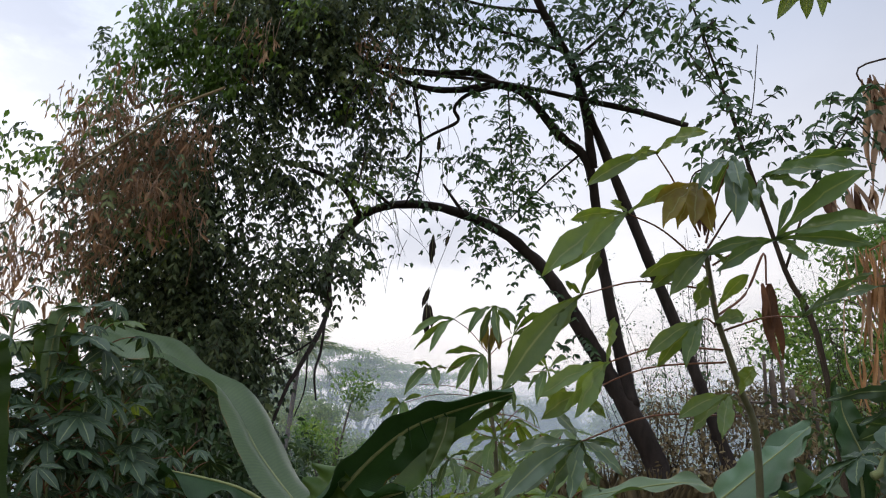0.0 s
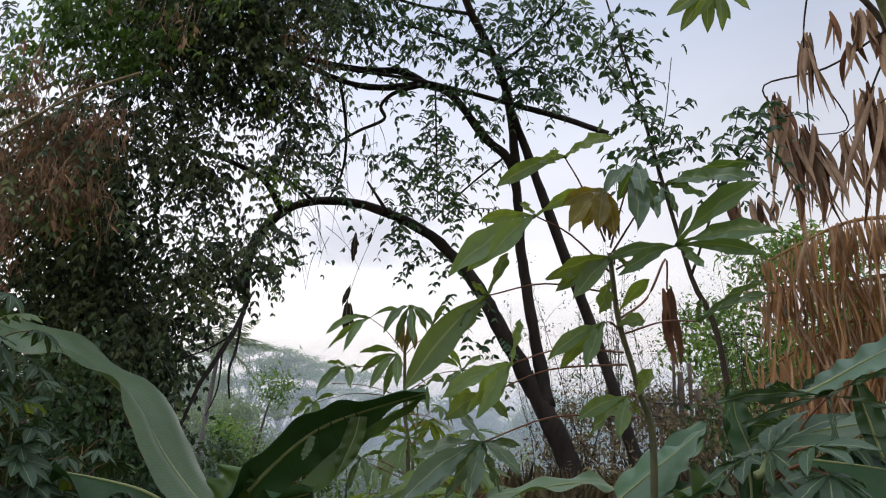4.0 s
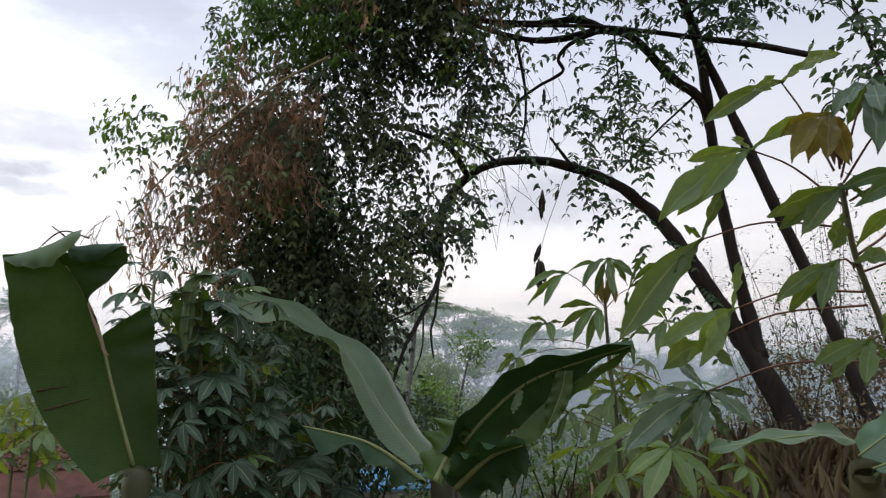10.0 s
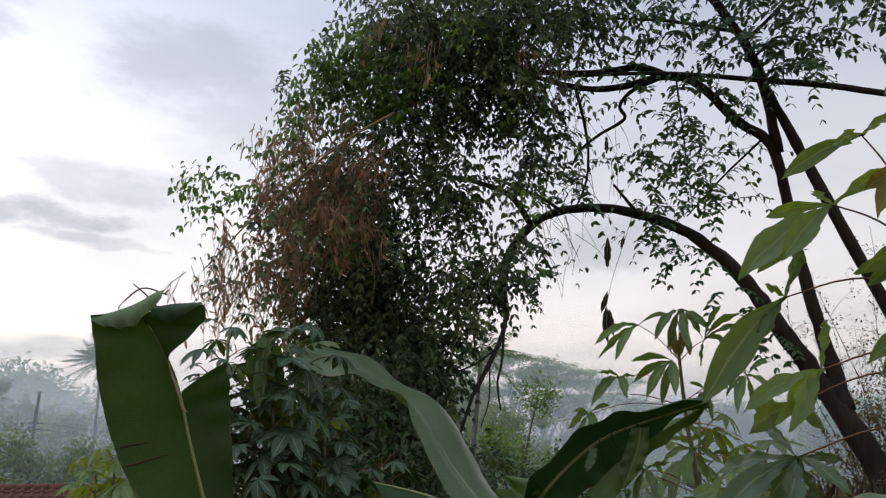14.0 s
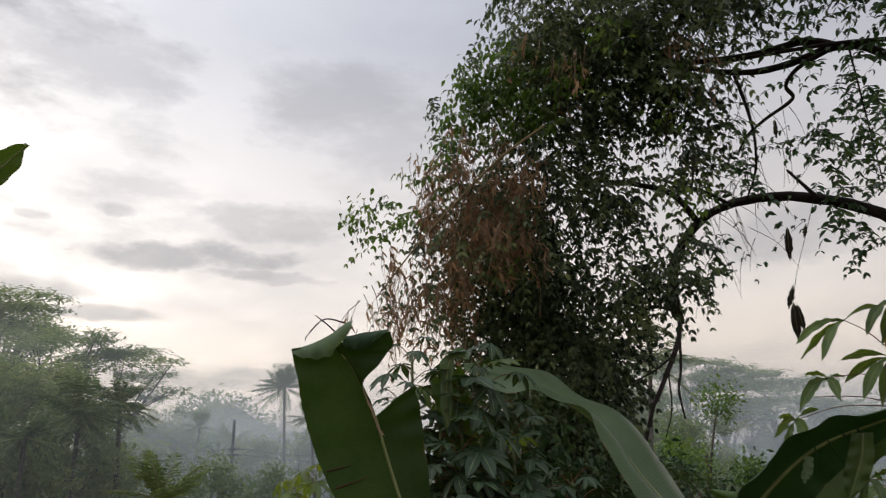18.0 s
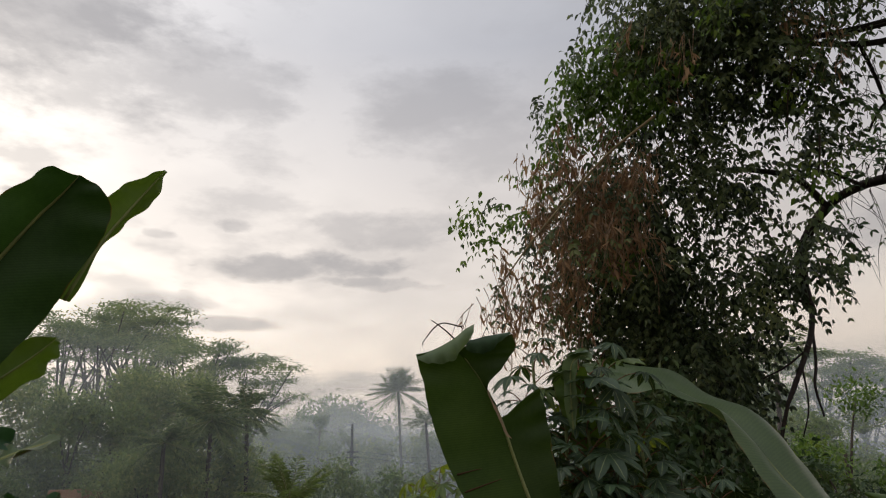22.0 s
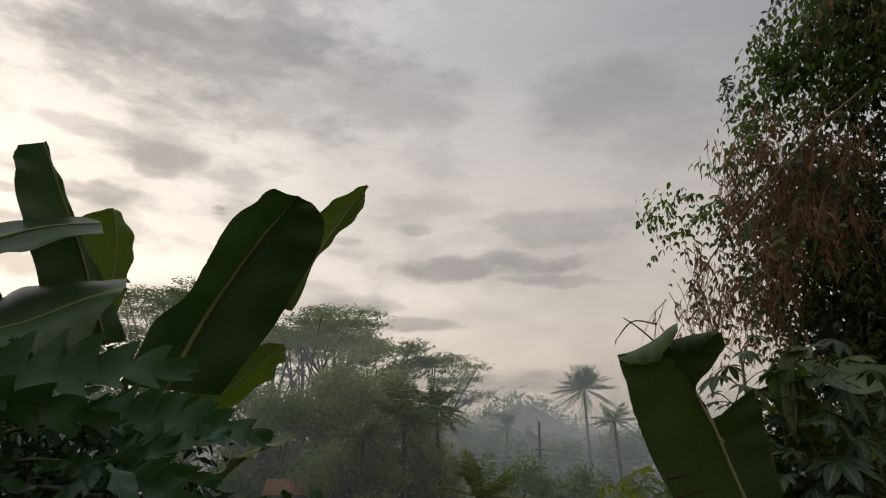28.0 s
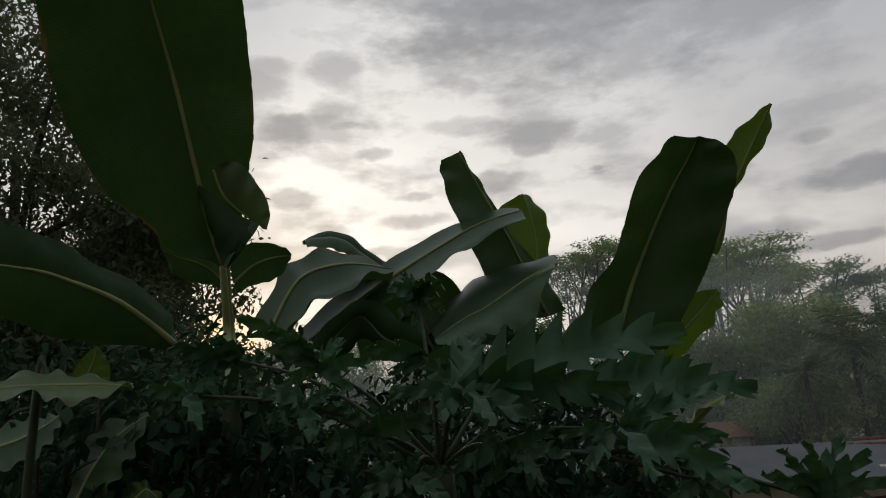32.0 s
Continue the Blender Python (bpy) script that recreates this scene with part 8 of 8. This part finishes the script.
palm(at(39.7, 7.5, 72.00), foot(at(39.4, 0, 72.0)), 3.3, "tall coconut palm with a slender trunk", 1, 44)
palm(at(32.2, 1.5, 40.00), foot(at(32.4, -0.9, 40.00)), 3.2, "coconut palm half hidden by trees", 2, 16)
palm(at(37.6, 5.1, 60.00), foot(at(37.8, -0.8, 60.00)), 2.4, "coconut palm half hidden by trees", 3, 16)
palm(at(11.2, 8.8, 42.00), foot(at(12.4, -2.5, 42.00)), 3.2, "coconut palm half hidden by trees", 4, 18)
palm(at(53.8, 5.4, 45.00), foot(at(53.5, -0.4, 45.00)), 3.4, "bushy coconut palm among the trees", 5, 34)
palm(at(51.3, 6.2, 48.00), foot(at(51.1, -0.4, 48.00)), 2.6, "bushy coconut palm among the trees", 6, 30)
palm(at(57.0, 3.8, 42.00), foot(at(56.8, -0.2, 42.00)), 2.4, "bushy coconut palm among the trees", 7, 30)
palm(at(48.0, -0.5, 30.00), foot(at(48.0, -2.0, 30.00)), 2.7, "young bright green coconut palm", 8, 18, True)
palm(at(43.3, 3.5, 75.00), foot(at(43.4, -0.7, 75.00)), 3.0, "small far coconut palm", 9, 14)
palm(at(45.7, 4.6, 85.00), foot(at(45.7, -0.6, 85.00)), 3.0, "small far coconut palm", 10, 14)
palm(at(74.6, 7.9, 30.00), foot(at(75.5, -0.6, 30.00)), 2.6, "coconut palm behind the bananas", 12, 16)
palm(at(6.6, 2.9, 55.00), foot(at(7.3, -2.7, 55.00)), 2.6, "young hazy coconut palm", 13, 14, True)

# shrubs near by
for i, (p, r, mt, sz, dn) in enumerate((
    (at(21.8, 2.0, 5.20), 0.6, M_SHRUB, 0.07, 1.2), (at(27.1, -0.8, 4.60), 0.5, M_SHRUB, 0.07, 1.2), (at(15.7, -1.8, 5.50), 0.6, M_SHRUB, 0.07, 1.2), (at(21.7, -2.9, 4.40), 0.5, M_SHRUB, 0.06, 1.2), (at(28.7, -0.1, 4.20), 0.5, M_SHRUB, 0.06, 1.2),
    (at(1.0, -3.4, 5.50), 0.4, M_LIME, 0.06, 0.6), (at(5.3, -1.8, 7.00), 0.5, M_SHRUB, 0.06, 0.8), (at(-16.9, 2.3, 8.50), 0.6, M_SCRUB, 0.05, 0.7), (at(-22.3, 1.8, 8.00), 0.6, M_SCRUB, 0.05, 0.7), (at(-26.1, 0.6, 7.00), 0.6, M_SCRUB, 0.05, 0.7),
    (at(-19.4, -0.5, 6.50), 0.5, M_SCRUB, 0.05, 0.5), (at(-25.4, 2.9, 9.00), 0.7, M_SCRUB, 0.06, 0.5), (at(-14.6, -0.6, 7.50), 0.5, M_SCRUB, 0.05, 0.5), (at(-28.6, 1.3, 8.00), 0.8, M_SCRUB, 0.06, 0.5), (at(-34.0, 1.6, 6.50), 0.7, M_SCRUB, 0.06, 0.5),
    (at(-21.6, 1.8, 8.00), 0.6, M_SCRUB, 0.05, 0.7), (at(-27.3, -1.0, 5.00), 0.5, M_SHRUB, 0.06, 0.7), (at(-35.6, -1.7, 4.50), 0.6, M_SHRUB, 0.07, 0.9),
    # added filler: these shrubs darken the shaded ground by their leaf colour
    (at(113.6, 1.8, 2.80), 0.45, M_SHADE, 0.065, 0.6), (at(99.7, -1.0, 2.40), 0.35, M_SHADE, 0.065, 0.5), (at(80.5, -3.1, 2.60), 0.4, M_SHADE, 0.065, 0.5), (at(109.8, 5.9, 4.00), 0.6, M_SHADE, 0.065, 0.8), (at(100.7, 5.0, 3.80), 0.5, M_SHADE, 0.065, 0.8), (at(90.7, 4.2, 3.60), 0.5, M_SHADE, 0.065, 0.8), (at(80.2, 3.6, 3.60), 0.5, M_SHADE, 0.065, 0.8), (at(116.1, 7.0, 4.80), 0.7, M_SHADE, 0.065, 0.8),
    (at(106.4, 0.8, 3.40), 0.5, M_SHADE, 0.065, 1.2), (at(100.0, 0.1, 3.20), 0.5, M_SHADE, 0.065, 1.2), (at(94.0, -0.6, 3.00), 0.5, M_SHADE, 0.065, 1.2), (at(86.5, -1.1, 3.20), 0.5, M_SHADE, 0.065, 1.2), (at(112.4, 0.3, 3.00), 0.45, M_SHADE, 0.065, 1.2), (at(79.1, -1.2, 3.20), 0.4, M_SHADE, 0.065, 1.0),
)):
    shrub("shrub", p, r, {0: "low leafy green shrub"}.get(0 if mt is not M_SCRUB else 1, "low dry brownish scrub bush"), 500 + i, mt, sz, dn)

# more dark filler shrubs, standing in for the black shade under the papaya
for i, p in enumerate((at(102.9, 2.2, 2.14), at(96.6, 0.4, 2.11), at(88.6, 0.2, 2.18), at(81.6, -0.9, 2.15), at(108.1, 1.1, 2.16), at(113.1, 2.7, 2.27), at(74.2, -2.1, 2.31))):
    shrub("shrub", p, 0.24, "low shrub added under the papaya, deep shade put into its dark colour", 560 + i, M_SHADE, 0.055, 2.0)

# thin bare shrubs against the pale sky
for i, (x0, d) in enumerate(((at(-17.5, 0, 8.5), 8.5), (at(-20.0, 0, 8.0), 8.0), (at(-24.0, 0, 8.5), 8.5), (at(-28.0, 0, 9.0), 9.0), (at(-31.0, 0, 9.0), 9.0), (at(-15.0, 0, 9.0), 9.0))):
    b = foot(x0)
    bush = thing("bare_shrub", b, "thin upright shrub, nearly bare, with tiny leaves", "shrub", "bare shrubs")
    rg = np.random.default_rng(700 + i)
    st, lv = [], []
    for _ in range(9):
        h = rg.uniform(1.2, 3.0)
        q = b + Vector((rg.normal() * 0.35, rg.normal() * 0.3, h))
        mid = b.lerp(q, 0.5) + Vector((rg.normal() * 0.08, 0, 0))
        st.append(tube_data([b + Vector((rg.normal() * 0.2, rg.normal() * 0.2, 0)), mid, q], [0.008, 0.005, 0.002], 4, 4))
        for _ in range(5):
            s = mid.lerp(q, rg.random())
            e2 = s + Vector((rg.normal() * 0.2, rg.normal() * 0.15, rg.uniform(0.05, 0.3)))
            st.append(tube_data([s, s.lerp(e2, 0.5) + Vector((0, 0, 0.03)), e2], [0.003, 0.002, 0.0015], 3, 3))
            lv.append(clump_leaves(rg, e2, 0.12, 4, 3, 0.035, 0.2))
    o = part("stem_growth", mesh_from("stem_growth", *join_data(st)), M_TWIG, bush)
    o["kind"] = "stuff"
    o = part("foliage", leaf_cloud("foliage", *cat(lv)), M_SHRUB, bush)
    o["kind"] = "stuff"

# old bamboo fence on the bank
fence = thing("bamboo_fence", foot(at(-24.2, 2.2, 7.50)), "broken old fence of weathered grey bamboo posts", "fence")
for p, q, r in ((at(-23.5, 2.2, 7.50), at(-24.1, 7.4, 7.50), 0.018), (at(-24.1, 2.2, 7.50), at(-24.5, 6.3, 7.50), 0.03), (at(-24.7, 2.1, 7.50), at(-25.2, 6.9, 7.50), 0.022), (at(-25.3, 1.9, 7.60), at(-25.6, 4.9, 7.60), 0.04), (at(-25.9, 1.8, 7.60), at(-26.2, 4.4, 7.60), 0.03), (at(-26.8, 1.7, 7.70), at(-27.0, 4.8, 7.70), 0.02), (at(-22.7, 2.2, 7.50), at(-22.8, 4.6, 7.50), 0.02), (at(-27.8, 1.4, 7.70), at(-28.4, 4.4, 7.70), 0.02)):
    tube("post", [foot(p), foot(p).lerp(q, 0.5), q], [r, r, r * 0.9], M_POST, fence, "", 7, 4, 0.2)
for p, q in ((at(-22.1, 3.2, 7.45), at(-28.8, 2.6, 7.60)), (at(-22.5, 4.1, 7.45), at(-26.6, 3.8, 7.55))):
    tube("rail", [p, p.lerp(q, 0.5), q], [0.012, 0.012, 0.01], M_POST, fence, "", 6)

# dry grass and litter on the bank
rg = np.random.default_rng(31)
n = 9000
ang = np.radians(rg.uniform(-42, 42, n))
rad = rg.uniform(3.0, 13.0, n)
gx, gy = np.sin(ang) * rad, np.cos(ang) * rad
gp = np.array([(x, y, ground_z(x, y)) for x, y in zip(gx, gy)])
ax = np.stack([rg.normal(size=n) * 0.35, rg.normal(size=n) * 0.35, np.ones(n)], 1)
ln = rg.uniform(0.15, 0.55, n)
grass = part("dry_grass", leaf_cloud("dry_grass", gp, ax, rand_dirs(rg, n), ln, np.full(n, 0.014)), M_SCRUB)
tagged(grass, "dry straw-coloured grass and weeds on the bank", "grass", kind="stuff")


# ---- houses below ----
def gable(label, centre, width, depth, ridge_z, pitch, facing, roof_mat, tiles=True):
    """A small house: walls, two roof slopes, ridge, tiles."""
    cx, cy = centre
    gz = ground_z(cx, cy)
    rot = Matrix.Rotation(radians(facing), 4, "Z")
    hs = thing("house", (cx, cy, gz), label, "house", "houses")
    drop = math.tan(radians(pitch)) * depth / 2
    m = Matrix.Translation((cx, cy, 0)) @ rot

    def box(name, x0, x1, y0, y1, z0, z1, mt):
        v = [m @ Vector(p) for p in ((x0, y0, z0), (x1, y0, z0), (x1, y1, z0), (x0, y1, z0), (x0, y0, z1), (x1, y0, z1), (x1, y1, z1), (x0, y1, z1))]
        return part(name, mesh_from(name, v, [(0, 3, 2, 1), (4, 5, 6, 7), (0, 1, 5, 4), (1, 2, 6, 5), (2, 3, 7, 6), (3, 0, 4, 7)], False), mt, hs)

    w, d, ez = width / 2 - 0.4, depth / 2 - 0.5, ridge_z - drop
    box("wall", -w, w, -d, -d + 0.15, gz - 0.5, ez + 0.15, M_WALL)
    box("wall", -w, w, d - 0.15, d, gz - 0.5, ez + 0.15, M_WALL)
    for sx in (-1, 1):
        v = [m @ Vector((sx * w + dx, y, z)) for dx in (0, -sx * 0.15) for y, z in ((-d + 0.16, gz - 0.5), (d - 0.16, gz - 0.5), (d - 0.16, ez + 0.3), (0, ridge_z - 0.15), (-d + 0.16, ez + 0.3))]
        part("gable_wall", mesh_from("gable_wall", v, [(0, 1, 2, 3, 4), (9, 8, 7, 6, 5)] + [(i, (i + 1) % 5, 5 + (i + 1) % 5, 5 + i) for i in range(5)], False), M_WALL, hs)
    slope = math.hypot(depth / 2, drop)
    for sy in (-1, 1):
        v = []
        for lift in (0, 0.06):
            for x in (-width / 2, width / 2):
                for k in (0, 1):
                    v.append(m @ Vector((x, sy * depth / 2 * k, ridge_z - drop * k + lift)))
        part("roof", mesh_from("roof_slab", v, [(0, 1, 3, 2), (4, 6, 7, 5), (0, 4, 5, 1), (2, 3, 7, 6), (1, 5, 7, 3), (0, 2, 6, 4)], False), roof_mat, hs)
    if tiles:
        # one tile: a shallow trough with a raised roll, 0.24 x 0.30 m
        tv, tf = [], []
        prof = [(-0.12, 0.0), (-0.05, -0.008), (0.02, 0.0), (0.06, 0.035), (0.10, 0.042), (0.13, 0.012)]
        for y in (0.0, 0.32):
            for x, z in prof:
                tv.append((x, y, z + (0.03 if y == 0 else 0.0)))
        for x, z in prof:
            tv.append((x, 0.0, z + 0.008))
        for i in range(5):
            tf += [(i, i + 1, i + 7, i + 6), (i, 12 + i, 13 + i, i + 1)]
        tile = mesh_from("tile", tv, tf, False)
        tile.materials.append(roof_mat)
        near = -1
        cols, rows_ = int(width / 0.24), min(6, int(slope / 0.28))
        ang = math.atan2(drop, depth / 2)
        for r in range(rows_):
            for c in range(cols):
                x = -width / 2 + 0.14 + c * 0.24
                s = (r + 1) * 0.28
                pz = ridge_z - math.sin(ang) * s + 0.075
                py = near * math.cos(ang) * s
                mm = m @ Matrix.Translation((x, py, pz)) @ Matrix.Rotation(ang, 4, "X") @ Matrix.Rotation(random.uniform(-0.03, 0.03), 4, "Z")
                part("tile", tile, roof_mat, hs, "", mm)
        rt, rf = tube_data([(0, 0, 0), (0.2, 0, 0.0), (0.42, 0, 0.0)], [0.11, 0.115, 0.125], 8, 1)
        ridge_me = mesh_from("ridge_tile", rt, rf)
        ridge_me.materials.append(roof_mat)
        for c in range(int(width / 0.4)):
            part("ridge_tile", ridge_me, roof_mat, hs, "", m @ Matrix.Translation((-width / 2 + c * 0.4, 0, ridge_z + 0.05)) @ Matrix.Rotation(random.uniform(-0.04, 0.04), 4, "Y"))
    return hs


def gable_at(label, b, e, d, width, depth, facing, mt, tiles=True, pitch=30):
    p = at(b, e, d)
    return gable(label, (p.x, p.y), width, depth, p.z, pitch, facing, mt, tiles)


gable_at("house with a weathered red clay tile roof", 49.8, -1.1, 26.0, 4.8, 6.0, 49, M_TILE)
gable_at("house with a weathered red clay tile roof", 40.2, -1.3, 24.0, 5.5, 5.0, 39, M_TILE)
gable_at("small old house with a rusty orange roof", 62.3, 0.7, 45.0, 2.6, 3.0, 55, M_OLDROOF, False)
gable_at("long shed with a grey sheet roof", 59.7, -1.1, 22.0, 5.0, 5.0, 62, M_METAL, False, 18)
gable_at("house with a red clay tile roof", 51.9, -1.5, 22.0, 3.4, 5.0, 54, M_TILE, True)
gable_at("small house with a blue sheet roof", 13.4, -3.9, 24.0, 3.0, 3.0, 15, M_BLUE, False, 18)

# pole with wires
pole = thing("utility_pole", foot(at(43.3, -0.7, 60.00)), "thin utility pole with crossbars and wires", "utility pole")
tube("post", [foot(at(43.3, -0.7, 60.00)), at(43.3, 2.7, 60.00), at(43.3, 5.1, 60.00)], [0.14, 0.12, 0.10], M_WIRE, pole, "", 7)
for a, b in ((at(43.7, 3.0, 60.00), at(42.8, 3.0, 60.00)), (at(43.7, 2.6, 60.00), at(42.8, 2.6, 60.00))):
    tube("crossbar", [a, a.lerp(b, 0.5), b], [0.06, 0.06, 0.06], M_WIRE, pole, "", 5)
for p, q in ((at(43.7, 3.0, 60.00), at(62.8, 3.2, 50.00)), (at(43.7, 2.6, 60.00), at(62.7, 2.7, 50.00)), (at(42.8, 3.0, 60.00), at(31.2, 2.9, 60.00)), (at(42.8, 2.6, 60.00), at(31.2, 2.5, 60.00))):
    tube("wire", [p, p.lerp(q, 0.5) - Vector((0, 0, 0.6)), q], [0.018, 0.018, 0.018], M_WIRE, pole, "", 4)


# ---- morning mist between the trees ----
def mist(r, top, dens, name="mist"):
    m, nt, o = mat_new(name)
    tc = nt.nodes.new("ShaderNodeTexCoord")
    sp = nt.nodes.new("ShaderNodeSeparateXYZ")
    nlink(nt, tc.outputs["Object"], sp.inputs[0])
    mr = nt.nodes.new("ShaderNodeMapRange")
    nlink(nt, sp.outputs[2], mr.inputs["Value"])
    mr.inputs["From Min"].default_value, mr.inputs["From Max"].default_value = top * 0.3, top
    mr.inputs["To Min"].default_value, mr.inputs["To Max"].default_value = dens, 0.0
    n = noise_of(nt, 0.06, 3.0)
    mu = nt.nodes.new("ShaderNodeMath")
    mu.operation = "MULTIPLY"
    nlink(nt, mr.outputs[0], mu.inputs[0])
    ad = nt.nodes.new("ShaderNodeMath")
    ad.operation = "MULTIPLY_ADD"
    nlink(nt, n, ad.inputs[0])
    ad.inputs[1].default_value, ad.inputs[2].default_value = 1.0, 0.5
    nlink(nt, ad.outputs[0], mu.inputs[1])
    df, tl = nt.nodes.new("ShaderNodeBsdfDiffuse"), nt.nodes.new("ShaderNodeBsdfTranslucent")
    for q in (df, tl):
        q.inputs[0].default_value = (0.80, 0.89, 1.0, 1)
    both, tr, ms = nt.nodes.new("ShaderNodeMixShader"), nt.nodes.new("ShaderNodeBsdfTransparent"), nt.nodes.new("ShaderNodeMixShader")
    both.inputs[0].default_value = 0.72
    nlink(nt, df.outputs[0], both.inputs[1])
    nlink(nt, tl.outputs[0], both.inputs[2])
    nlink(nt, mu.outputs[0], ms.inputs[0])
    nlink(nt, tr.outputs[0], ms.inputs[1])
    nlink(nt, both.outputs[0], ms.inputs[2])
    nlink(nt, ms.outputs[0], o.inputs[0])
    v, f = [], []
    k = 60
    for i in range(k + 1):
        a = radians(-40 + 170 * i / k)
        for z in (-12.0, top):
            v.append((-math.sin(a) * r, math.cos(a) * r, z))
    for i in range(k):
        f.append((2 * i, 2 * i + 2, 2 * i + 3, 2 * i + 1))
    ob = part("mist", mesh_from("mist", v, f), m)
    tagged(ob, "thin bank of morning mist between the trees", "mist", kind="structure")


mist(38.0, 10.0, 0.10)
mist(49.0, 14.0, 0.14)
mist(57.0, 16.0, 0.14)
mist(64.0, 20.0, 0.24)
mist(90.0, 17.0, 0.30)
mist(130.0, 20.0, 0.40)
mist(200.0, 34.0, 0.42)
